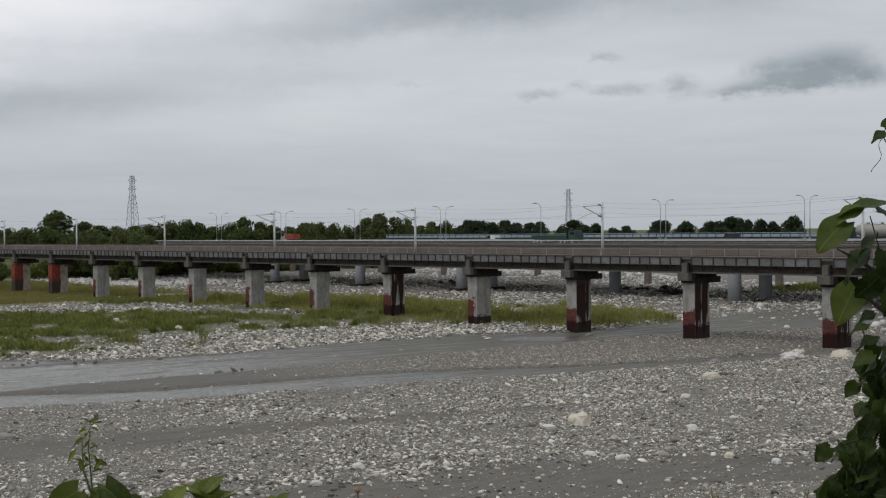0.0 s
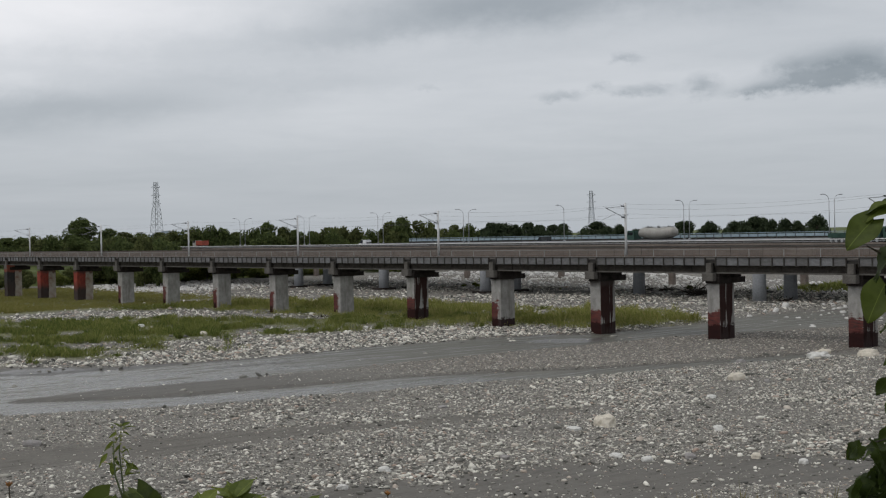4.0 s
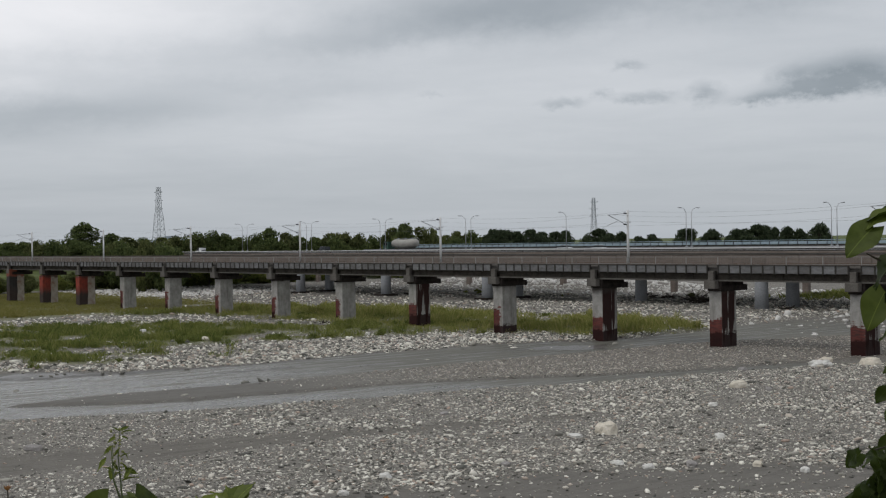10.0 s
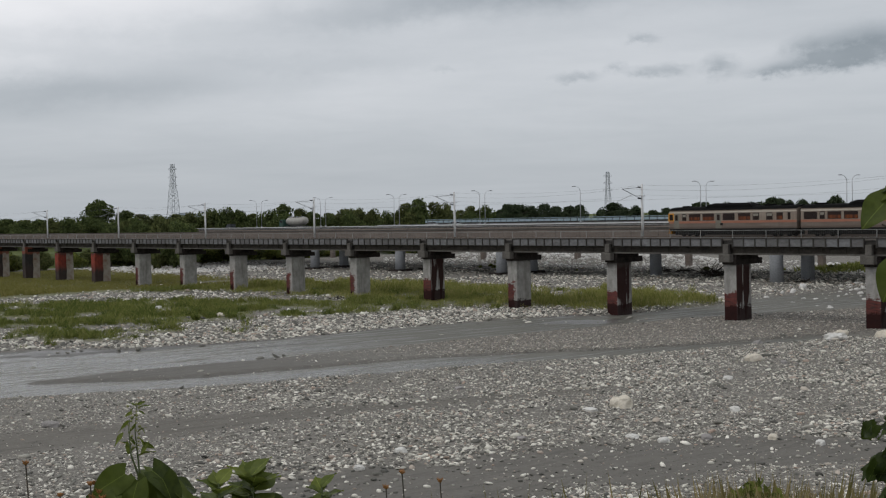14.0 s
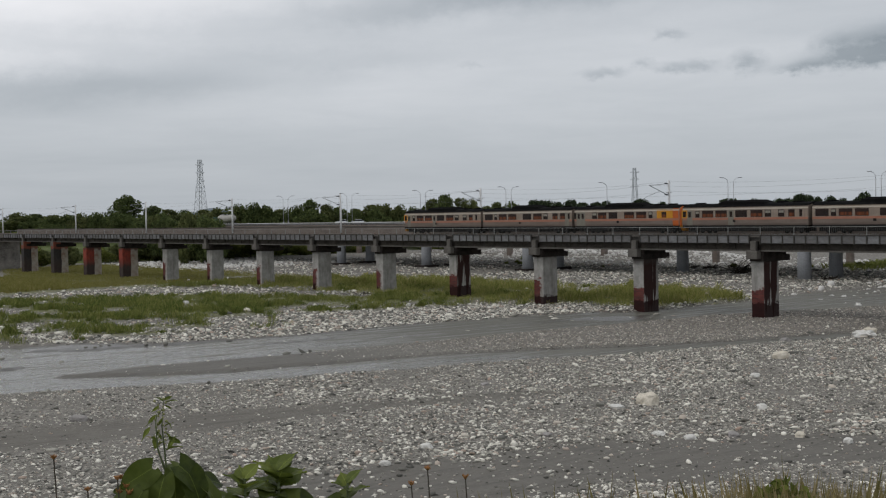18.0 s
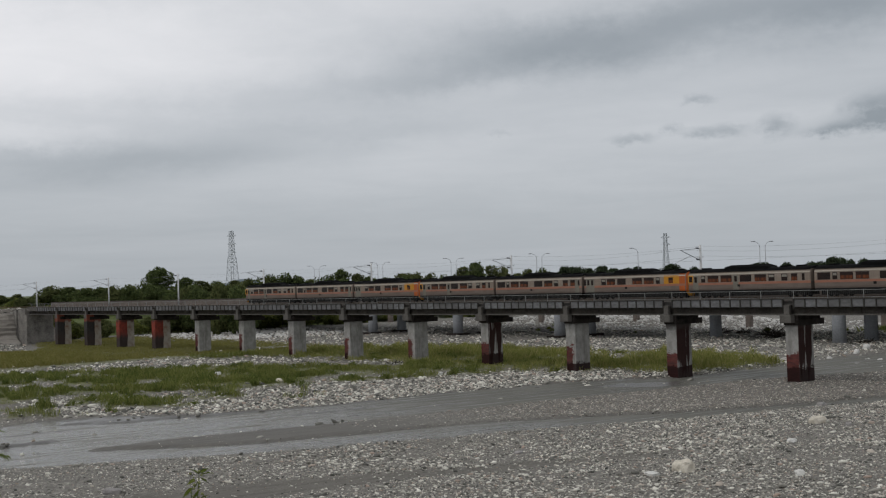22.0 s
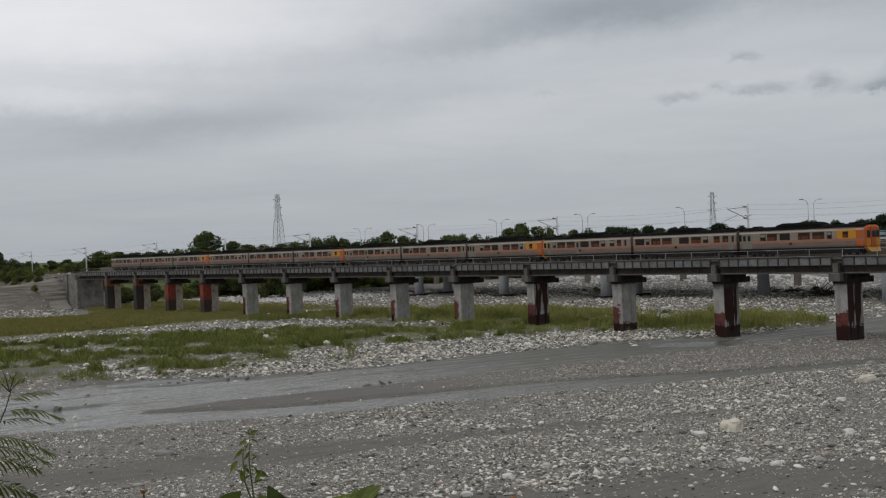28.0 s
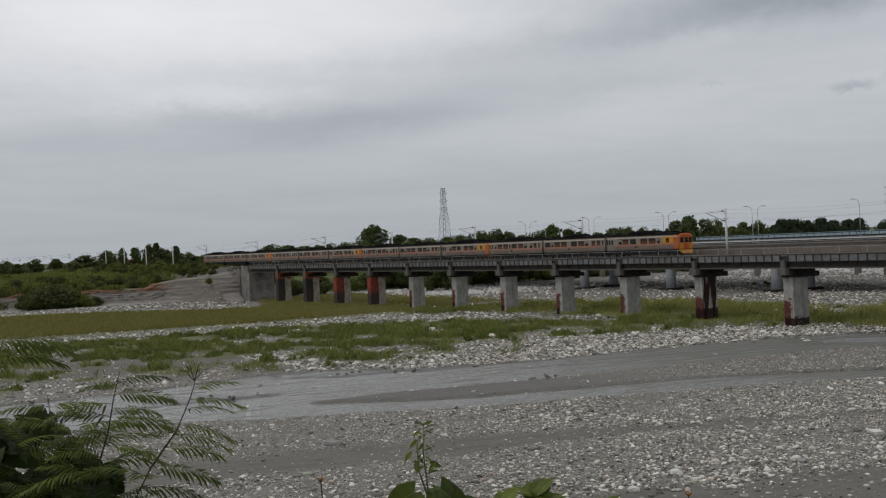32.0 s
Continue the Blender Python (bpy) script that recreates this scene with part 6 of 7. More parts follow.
for i, (bx, by, bw, bd, bh, bk) in enumerate(BOULDERS):
    boulder(bx, by, bw, bd, bh, (None, M_ROCK_PALE, M_ROCK_WHITE, M_ROCK_GREY)[bk], (None, "pale sandy boulder on the gravel", "white boulder among the river stones", "grey flat boulder on the gravel")[bk], 70 + i, 1.3 if bx < -83 and by > 118 else 0.6)


# ---- driftwood ----
def build_driftwood(x, y, r, h, n, seed):
    rng = random.Random(seed)
    root = new("driftwood_pile")
    tagged(root, "dark tangled pile of flood driftwood on the stones", "driftwood")
    g = ground_z(x, y)
    root.location = (x, y, g)
    for i in range(n):
        a, q, el = rng.uniform(0, math.tau), r * rng.random(), rng.uniform(-0.1, 0.75)
        p = Vector((q * math.cos(a), q * math.sin(a), rng.uniform(0.0, 0.35) * h))
        b = rng.uniform(0, math.tau)
        ln = rng.uniform(0.8, 2.2) * h
        d = Vector((math.cos(b) * math.cos(el), math.sin(b) * math.cos(el), abs(math.sin(el))))
        side_v = Vector((-math.sin(b), math.cos(b), 0.2)) * rng.uniform(-0.3, 0.3) * ln
        part("branch", tube([p, p + d * ln * 0.5 + side_v, p + d * ln], [0.11, 0.08, 0.03], 5), M_STEMWOOD, root)


M_STEMWOOD = simple("wet_driftwood", (0.022, 0.018, 0.014), (0.07, 0.057, 0.045), 4, 0.9)
for i, (dx, dy, dr, dh, dn) in enumerate(((-181, 218, 2.2, 2.4, 44), (-205, 228, 3.0, 1.2, 30), (-200, 231, 2.4, 1.0, 24), (-170, 214, 1.6, 0.9, 18), (-151.5, 207.5, 1.6, 0.8, 16), (-187.5, 128.8, 1.7, 0.35, 12), (-307, 200.5, 2.5, 0.5, 14))):
    build_driftwood(dx, dy, dr, dh, dn, 300 + i)


# ---- grass ----
def tufts(name, label, rng, x, y, hgt, blades, width, mat, spread=0.35, bend=0.9):
    """Fans of thin bent blades at the given places."""
    n = len(x)
    z = height(x, y) - 0.03
    k = n * blades
    px = np.repeat(x, blades) + rng.normal(0, spread, k)
    py = np.repeat(y, blades) + rng.normal(0, spread, k)
    pz = np.repeat(z, blades)
    hh = np.repeat(hgt, blades) * rng.uniform(0.55, 1.15, k)
    a = rng.uniform(0, math.tau, k)
    lean = rng.uniform(0.15 * bend, bend, k) * hh
    w = width * rng.uniform(0.7, 1.3, k)
    ca, sa = np.cos(a), np.sin(a)
    wx, wy = -np.sin(a + 0.6) * w, np.cos(a + 0.6) * w
    v = np.stack([
        np.stack([px - wx, py - wy, pz], -1), np.stack([px + wx, py + wy, pz], -1),
        np.stack([px + ca * lean * 0.45 + wx * 0.7, py + sa * lean * 0.45 + wy * 0.7, pz + hh * 0.65], -1),
        np.stack([px + ca * lean, py + sa * lean, pz + hh], -1)], 1).reshape(-1, 3)
    f = np.arange(k * 4).reshape(k, 4)
    ob = new(name, array_mesh(name, v, f, mat))
    return tagged(ob, label, "grass", kind="stuff")


def build_grass():
    rng = np.random.default_rng(33)
    x, y = scatter(rng, 60000, 120, 290, 6.5, 62)
    g = zones(x, y)[4]
    k = (rng.random(len(x)) < g * 0.85) & (x > -243)
    x, y = x[k], y[k]
    h = (0.2 + 0.5 * sstep(126, 138, y) + 0.95 * sstep(0.45, 0.66, fbm(x, y, 4.2, 71))) * rng.uniform(0.7, 1.2, len(x))
    low = y < 127 + 4 * vnoise(x / 6, y / 6, 3)
    for sel, mat, lab in ((low, M_GRASS, "green tufted grass strips on the gravel island"), (~low, M_GRASS_PALE, "taller pale green grass round the bridge piers")):
        tufts("riverside_grass", lab, rng, x[sel], y[sel], h[sel] * 0.85, 22, 0.012, mat, 0.35, 0.5)
    # rounded clumps, lusher toward the left end of the island
    cx, cy = scatter(rng, 9000, 125, 250, 6.5, 44)
    k = (rng.random(len(cx)) < zones(cx, cy)[4] * 0.24 * (1 - 0.7 * sstep(96, 112, cy))) & (cx > -243)
    cx, cy = cx[k], cy[k]
    cr, chh = rng.uniform(0.5, 1.5, len(cx)), rng.uniform(0.6, 1.15, len(cx))
    per = 16
    a, q = rng.uniform(0, math.tau, (len(cx), per)), np.sqrt(rng.random((len(cx), per)))
    x = (cx[:, None] + cr[:, None] * q * np.cos(a)).ravel()
    y = (cy[:, None] + cr[:, None] * q * np.sin(a)).ravel()
    h = (chh[:, None] * (1 - 0.65 * q ** 2)).ravel()
    tufts("grass_clumps", "lush rounded grass clumps on the gravel island", rng, x, y, h, 13, 0.013, M_CLUMP, 0.16, 0.6)
    x, y = scatter(rng, 80000, 230, 460, 6.5, 40)
    g = zones(x, y)[4]
    k = (rng.random(len(x)) < g * 0.95) & (x <= -250)
    x, y = x[k], y[k]
    tufts("meadow_grass", "tall yellowing meadow grass toward the bank", rng, x, y, rng.uniform(0.6, 1.05, len(x)) * (1 - 0.6 * sstep(100, 118, y)), 9, 0.042, M_MEADOW, 0.7)
    x, y = scatter(rng, 30000, 390, 620, 5, 20)
    k = (x < -407) & (rng.random(len(x)) < 0.8) & ~((x > -416) & (y > 98) & (y < 150))
    x, y = x[k], y[k]
    tufts("bank_grass", "rank green grass over the river bank", rng, x, y, rng.uniform(0.5, 1.4, len(x)), 8, 0.08, M_BUSH, 0.7)
    y = rng.uniform(57, 104, 1500)
    x = -404 - 7 * rng.random(1500)
    tufts("rim_grass", "brownish green grass hanging over the rim of the cut bank", rng, x, y, rng.uniform(0.9, 1.9, 1500), 12, 0.07, M_BUSH, 0.6)
    x, y = scatter(rng, 30000, 190, 330, 45, 62)
    g = zones(x, y)[4]
    k = (y > 180) & (rng.random(len(x)) < g)
    tufts("riverside_grass", "green grass beyond the bridges", rng, x[k], y[k], rng.uniform(0.7, 1.4, k.sum()), 7, 0.06, M_GRASS)


build_grass()



# ---- plants on the near bank ----
def near_leaf_mat(name, dark, light):
    m = Mat(name, 0.55, 0, 0.22)
    x, y, z = m.sep(m.coord("Object"))
    r = m.rand()
    vein = m.noise(4, 4, 0.6)
    c = m.mix(r, dark, light)
    c = m.mix(m.ramp(vein, (0.35, 0.0), (0.7, 0.35)), c, tuple(1.5 * v for v in light))
    rib = m.math("LESS_THAN", m.math("ABSOLUTE", y), 0.012)
    c = m.mix(m.math("MULTIPLY", rib, 0.5), c, tuple(min(1, 2.2 * v) for v in light))
    m.color(c)
    tr = m.n("ShaderNodeBsdfTranslucent")
    m.l(c, tr.inputs["Color"])
    mx = m.n("ShaderNodeMixShader")
    mx.inputs[0].default_value = 0.3
    m.l(m.b.outputs[0], mx.inputs[1])
    m.l(tr.outputs[0], mx.inputs[2])
    m.l(mx.outputs[0], m.nt.nodes["Material Output"].inputs["Surface"])
    m.bump(vein, 0.2, 0.01)
    return m.m


# dark end lowered to paint in the shade among the vine leaves
M_VINE = near_leaf_mat("shaded_vine_leaf", (0.006, 0.011, 0.003), (0.04, 0.06, 0.009))
M_BROAD = near_leaf_mat("broad_leaf", (0.026, 0.04, 0.008), (0.09, 0.115, 0.02))
M_YOUNG = near_leaf_mat("young_leaf", (0.06, 0.085, 0.016), (0.15, 0.18, 0.034))
M_FERN = near_leaf_mat("feathery_leaf", (0.02, 0.031, 0.007), (0.105, 0.135, 0.018))
M_STEM = simple("green_stem", (0.06, 0.085, 0.03), (0.10, 0.12, 0.05), 8, 0.7)
M_BUD = simple("pale_green_bud", (0.16, 0.17, 0.06), (0.25, 0.25, 0.11), 60, 0.7)
M_STEM_DARK = simple("dark_woody_stem", (0.035, 0.03, 0.022), (0.07, 0.055, 0.04), 8, 0.85)
M_DRYFLOWER = simple("dried_orange_flower", (0.20, 0.085, 0.025), (0.32, 0.15, 0.05), 20, 0.85)
M_STRAW = leaf_mat("pale_straw", (0.19, 0.155, 0.062), (0.33, 0.27, 0.13), (0.42, 0.345, 0.20), 0.3)
M_DRYGRASS = leaf_mat("dry_bank_grass", (0.14, 0.13, 0.045), (0.26, 0.22, 0.095), (0.34, 0.27, 0.14), 0.3)


def place(b, e, d):
    """A point seen from the camera's stand at that bearing (from west) and height in degrees, d metres off."""
    b, e = radians(b), radians(e)
    return Vector((-d * math.cos(e) * math.cos(b), d * math.cos(e) * math.sin(b), 13.8 + d * math.sin(e)))


def leaf_mesh(name, mat, heart=1.0, wave=0.05, point=1.0, serr=0.0):
    """A leaf of length 1 along x and about 0.9 wide, with lobed base, midrib fold and drooping tip."""
    bm = bmesh.new()
    rows = 18
    prev = None
    for i in range(rows + 1):
        t = i / rows
        w = 0.46 * math.sin(math.pi * min(1, t * 0.86 + 0.14)) ** (0.75 * point) * (1 - 0.25 * t)
        w *= 1.0 if not serr else (1 + serr * (0.5 - i % 2))
        if t > 0.97:
            w = 0.004
        row = []
        for s in (-1, -0.5, 0, 0.5, 1):
            x = t - heart * 0.14 * abs(s) * (1 - t) ** 3
            z = 0.10 * abs(s) * (1 - t * 0.5) - 0.28 * t * t + wave * math.sin(9 * t + 2 * s) * abs(s)
            row.append(bm.verts.new((x, w * s, z)))
        if prev:
            for k in range(4):
                bm.faces.new((prev[k], row[k], row[k + 1], prev[k + 1]))
        prev = row
    return mesh_of(name, bm, mat, True)


def aim(p, tip, up, size, roll=0.0):
    """A pose for a leaf at p whose tip points along tip, with its face toward up."""
    x = Vector(tip).normalized()
    z = Vector(up)
    z = (z - x * z.dot(x)).normalized()
    y = z.cross(x)
    m = Matrix((x, y, z)).transposed().to_4x4()
    return Matrix.Translation(p) @ m @ Matrix.Rotation(roll, 4, "X") @ Matrix.Diagonal((size, size, size, 1))


RIGHT, FWD = Vector((0.6522, 0.758, 0)), Vector((-0.758, 0.6522, 0))


def side(v, yaw=0.0):
    """A direction given as right, up, away from the camera's first view."""
    r, u, f = v
    q = Matrix.Rotation(radians(yaw), 3, "Z")
    return q @ (RIGHT * r + FWD * f) + Vector((0, 0, u))


def leaf_on(root, mesh, p, tip, up, size, roll=0.0):
    ob = new("leaf", mesh)
    ob.parent = root
    ob.matrix_basis = aim(p, tip, up, size, roll)
    return ob


def build_vine_bush():
    rng = random.Random(8)
    root = new("vine_bush")
    tagged(root, "dark green broad-leaved vine bush at the bank's edge", "bush")
    l1, l2 = leaf_mesh("leaf", M_VINE, 1.2, 0.05, 1.15, 0.12), leaf_mesh("leaf", M_VINE, 0.6, 0.08, 1.5, 0.16)
    ly = leaf_mesh("leaf", M_BROAD, 1.0)
    base = place(59.6, -20, 4.2)
    base.z = ground_z(base.x, base.y)
    stems = [
        [base, place(59.4, -10, 4.1), place(59.1, -5, 4.0), place(58.7, -1.5, 4.0), place(58.2, 0.4, 3.95)],
        [base, place(58.9, -10, 4.0), place(58.0, -8.5, 3.95), place(57.0, -8.8, 3.9)],
        [base, place(59.2, -9, 4.1), place(58.4, -6, 4.05), place(57.9, -4.2, 4.0)],
        [place(58.9, -2.2, 4.0), place(57.8, -1.4, 3.95), place(56.9, -0.9, 3.9)],
        [base, place(60.4, -8, 4.2), place(60.2, -2, 4.2), place(59.6, 2, 4.1), place(58.75, 3.5, 4.0)],
        [place(58.9, -3.6, 4.0), place(58.2, -3.0, 4.0), place(57.4, -2.6, 3.95)],
    ]
    for s in stems:
        n = len(s)
        part("stem", tube(s, [0.008 - 0.0062 * i / (n - 1) for i in range(n)], 6), M_STEM_DARK, root, "dark thin stem")
    # large single leaves: bearing, height, tip direction (right, up, away), face direction, length, mesh
    heroes = [
        (58.75, 0.85, (-1, 0.0, 0.15), (0.15, 1, -0.5), 0.145, l1), (57.8, 0.7, (-0.9, -0.35, 0), (-0.2, 0.9, -0.6), 0.085, ly), (57.2, 0.15, (-0.85, -0.72, -0.1), (-0.3, 0.7, -0.7), 0.115, ly), (58.5, 0.55, (0.9, -0.25, -0.2), (0, 1, -0.4), 0.13, l1),
        (57.6, -2.45, (-0.55, -0.9, -0.1), (-0.4, 0.5, -0.8), 0.125, ly), (58.2, -0.95, (-0.85, -0.75, 0.1), (-0.5, 0.7, -0.2), 0.125, l2), (58.5, -0.4, (-0.75, -0.6, 0.2), (-0.4, 0.9, -0.3), 0.10, l2), (58.75, -1.0, (0.2, -1, 0), (0, 0.3, -1), 0.11, l1),
        (58.55, -2.0, (-0.6, -0.7, 0.2), (0.5, 0.6, -0.5), 0.10, l2), (58.95, -2.6, (0.4, -0.9, 0), (0, 0.4, -0.9), 0.11, l1), (58.35, -3.5, (-0.9, -0.35, 0), (0, 1, -0.3), 0.055, l2), (58.15, -4.0, (-0.95, -0.2, 0), (0, 0.9, -0.5), 0.065, l2),
        (58.5, -4.5, (-0.95, -0.3, 0), (0, 1, -0.3), 0.075, l2), (58.8, 3.75, (-0.8, -0.4, 0), (0, 0.8, -0.6), 0.05, l2), (58.75, 3.95, (0.4, 0.5, 0), (0, 0.5, -0.9), 0.04, ly), (58.9, -3.2, (0.8, -0.6, 0), (0, 0.7, -0.7), 0.10, l1),
    ]
    for b, e, tip, up, ln, mesh in heroes:
        leaf_on(root, mesh, place(b, e, 3.9 + rng.uniform(-0.08, 0.1)), side(tip), side(up), ln * 0.92, rng.uniform(-0.3, 0.3))
    # the body of the bush below and to the side
    for i in range(540):
        e = rng.uniform(-13, -4.7)
        left = 57.75 - 0.25 * rng.random() if e > -8.8 else 56.2 + 0.9 * abs(math.sin(e * 2.1))
        b = left + (61.5 - left) * rng.random() ** 0.8
        leaf_on(root, rng.choice((l1, l2, l2)), place(b, e, rng.uniform(3.75, 4.35)), side((rng.uniform(-1, 0.4), rng.uniform(-1.2, 0.1), rng.uniform(-0.4, 0.3))), side((rng.uniform(-0.6, 0.6), 0.9, rng.uniform(-0.9, 0.1))), rng.uniform(0.042, 0.075), rng.uniform(-0.9, 0.9))
    for i in range(70):
        e = rng.uniform(-6, 2)
        b = 59.4 + 2.4 * rng.random()
        leaf_on(root, rng.choice((l1, l1, l2)), place(b, e, rng.uniform(3.85, 4.4)), side((rng.uniform(-1, 0.4), rng.uniform(-0.9, 0.1), rng.uniform(-0.4, 0.3))), side((rng.uniform(-0.4, 0.4), 0.9, -0.5)), rng.uniform(0.08, 0.13), rng.uniform(-0.6, 0.6))
    # a curled tendril at the top
    pts = [place(58.75 - 0.05 * i - 0.12 * math.sin(i), 3.6 - 0.18 * i, 4.0) for i in range(9)]
    part("tendril", tube(pts, 0.001, 5), M_STEM, root, "thin curled tendril")
    return root


def build_stalk_plant():
    rng = random.Random(5)
    root = new("weed_plant")
    tagged(root, "leafy green weed with a tall budding stalk", "plant")
    lb, lv, ly = leaf_mesh("leaf", M_BROAD, 1.3), leaf_mesh("leaf", M_BROAD, 0.2, 0.03, 1.6), leaf_mesh("leaf", M_YOUNG, 0.1, 0.03, 1.9)
    base = place(26.3, -20, 4.1)
    base.z = ground_z(base.x, base.y)
    part("stem", tube([base, place(26.2, -12, 4.0), place(26.05, -9.9, 4.0), place(25.95, -8.7, 4.0), place(26.05, -7.6, 4.0)], [0.007, 0.005, 0.0028, 0.0018, 0.001], 6), M_STEM, root, "thin green stalk")
    part("stem", tube([place(26.2, -11, 4.0), place(25.75, -9.6, 3.98), place(25.7, -8.6, 3.98), place(25.75, -8.2, 3.98)], [0.004, 0.0026, 0.0017, 0.001], 6), M_STEM, root)
    part("stem", tube([base, place(25.6, -13, 4.0), place(25.2, -11, 4.0)], [0.008, 0.006, 0.004], 6), M_STEM, root)
    part("stem", tube([base, place(27.0, -13, 4.0), place(27.4, -10.8, 4.0)], [0.008, 0.006, 0.004], 6), M_STEM, root)
    yaw = 24
    up = side((0, 1.0, -0.42), yaw)
    for b, e, tip, ln, mesh in (
            (25.9, -10.1, (-1, 0.0, 0.3), 0.095, lb), (25.8, -10.5, (-0.8, -0.2, -0.5), 0.115, lb), (26.3, -9.85, (0.8, 0.0, 0.5), 0.09, lb), (26.5, -9.75, (1, -0.2, 0.1), 0.105, lb), (26.4, -10.5, (0.5, -0.3, -0.8), 0.11, lb),
            (25.7, -10.9, (-1, -0.2, 0.1), 0.10, lb), (27.0, -10.2, (1, -0.25, 0.2), 0.10, lb), (26.9, -10.9, (0.5, -0.4, -0.7), 0.105, lb), (27.4, -10.8, (0.9, -0.3, -0.2), 0.09, lb), (25.3, -11.2, (-0.8, -0.4, -0.4), 0.10, lb), (26.1, -11.2, (0.1, -0.3, -1), 0.12, lb), (27.9, -11.0, (0.8, 0.2, 0.3), 0.08, lb),
            (25.3, -10.25, (-0.9, 0.0, 0.3), 0.1, lb), (25.0, -10.6, (-1, -0.1, -0.2), 0.105, lb), (24.8, -11.1, (-0.7, -0.2, -0.6), 0.1, lb), (25.5, -10.4, (-0.3, 0.1, -0.9), 0.11, lb), (27.5, -10.2, (0.9, -0.1, 0.4), 0.085, lb), (26.6, -11.3, (0.6, -0.2, -0.7), 0.11, lb)):
        leaf_on(root, mesh, place(b, e - 0.8, 4.0 + rng.uniform(-0.05, 0.08)), side(tip, yaw), up, ln, rng.uniform(-0.3, 0.3))
    # big drooping leaves that face the lens
    face = side((0.0, 0.75, -0.6), yaw)
    for b, e, tip, ln, mesh in ((26.0, -10.35, (-0.35, -0.8, -0.2), 0.13, lb), (25.5, -10.0, (-0.9, -0.45, -0.1), 0.12, lb), (26.6, -9.95, (0.75, -0.65, -0.1), 0.135, lb), (27.0, -10.3, (0.4, -0.9, -0.2), 0.12, lb), (26.35, -10.2, (0.1, -0.9, -0.4), 0.11, lb), (27.6, -10.75, (0.6, -0.7, -0.2), 0.11, lb), (25.1, -10.9, (-0.6, -0.8, 0), 0.10, lb)):
        leaf_on(root, mesh, place(b, e - 0.4, 3.9 + rng.uniform(-0.03, 0.05)), side(tip, yaw), face + Vector((rng.uniform(-0.4, 0.4), rng.uniform(-0.4, 0.4), rng.uniform(-0.2, 0.3))), ln * 0.82, rng.uniform(-0.7, 0.7))
    # small leaves and buds up the stalks
    lance = leaf_mesh("leaf", M_YOUNG, 0.0, 0.03, 1.6)
    lance.transform(Matrix.Diagonal((1, 0.42, 1, 1)))
    for b, e, tip, ln in ((26.05, -7.65, (0.7, 0.3, 0), 0.032), (26.15, -7.75, (0.9, 0.3, 0), 0.036), (26.0, -7.7, (-0.5, 0.5, 0), 0.03), (25.85, -7.9, (-0.8, -0.5, 0), 0.03), (26.1, -7.9, (0.8, -0.3, 0), 0.026), (25.95, -8.0, (-0.3, -0.8, 0), 0.026), (25.7, -8.25, (-0.8, -0.8, 0), 0.034), (25.6, -8.5, (-0.9, -0.3, 0), 0.03), (25.95, -8.4, (-0.4, -0.7, 0), 0.03), (26.1, -8.5, (0.6, -0.5, 0), 0.032),
                          (25.5, -8.75, (-0.7, -0.7, 0), 0.05), (26.05, -8.75, (0.5, 0.4, 0), 0.03), (25.72, -8.95, (0.5, -0.6, 0), 0.034), (26.1, -9.0, (0.6, -0.7, 0), 0.04), (26.2, -9.2, (0.9, -0.4, 0), 0.05), (25.75, -9.3, (-0.5, 0.4, 0), 0.036), (26.0, -9.35, (-0.6, -0.3, 0), 0.04), (26.2, -9.6, (0.4, 0.7, 0), 0.045), (25.7, -9.6, (-0.2, 0.9, 0), 0.045), (26.1, -9.7, (0.7, 0.3, 0), 0.05)):
        leaf_on(root, lance, place(b, e, 3.99), side(tip, yaw), side((rng.uniform(-0.6, 0.6), 0.9, -0.3), yaw), ln * 0.9, rng.uniform(-0.9, 0.9))
    for i in range(26):
        f = i / 25
        p = place(26.04 - 0.28 * (i % 2) + rng.uniform(-0.1, 0.1), -7.6 - 1.9 * f, 3.99)
        bm = bmesh.new()
        bmesh.ops.create_icosphere(bm, subdivisions=1, radius=rng.uniform(0.003, 0.005), matrix=Matrix.Translation(p))
        part("bud", bm, M_BUD, root)


def build_rosette(b, e, n, ln, d, seed, yaw):
    """A low weed with pointed young leaves round its tip."""
    rng = random.Random(seed)
    root = new("weed_plant")
    tagged(root, "young weed with pointed bright green leaves", "plant")
    ly, lv = leaf_mesh("leaf", M_YOUNG, 0.0, 0.03, 2.4, 0.06), leaf_mesh("leaf", M_BROAD, 0.1, 0.04, 2.1, 0.06)
    base = place(b, e - 9, d)
    base.z = ground_z(base.x, base.y)
    top = place(b, e, d)
    part("stem", tube([base, base.lerp(top, 0.6), top], [0.008, 0.006, 0.004], 6), M_STEM, root)
    for i in range(n):
        a = math.tau * i / n * 2.4
        f = i / n
        leaf_on(root, ly if f < 0.5 else lv, top - Vector((0, 0, 0.10 * f)), side((math.cos(a), 1.3 - 1.5 * f, math.sin(a)), yaw), side((0, 0.9, -0.3), yaw), ln * (0.7 + 0.5 * f), rng.uniform(-0.3, 0.3))


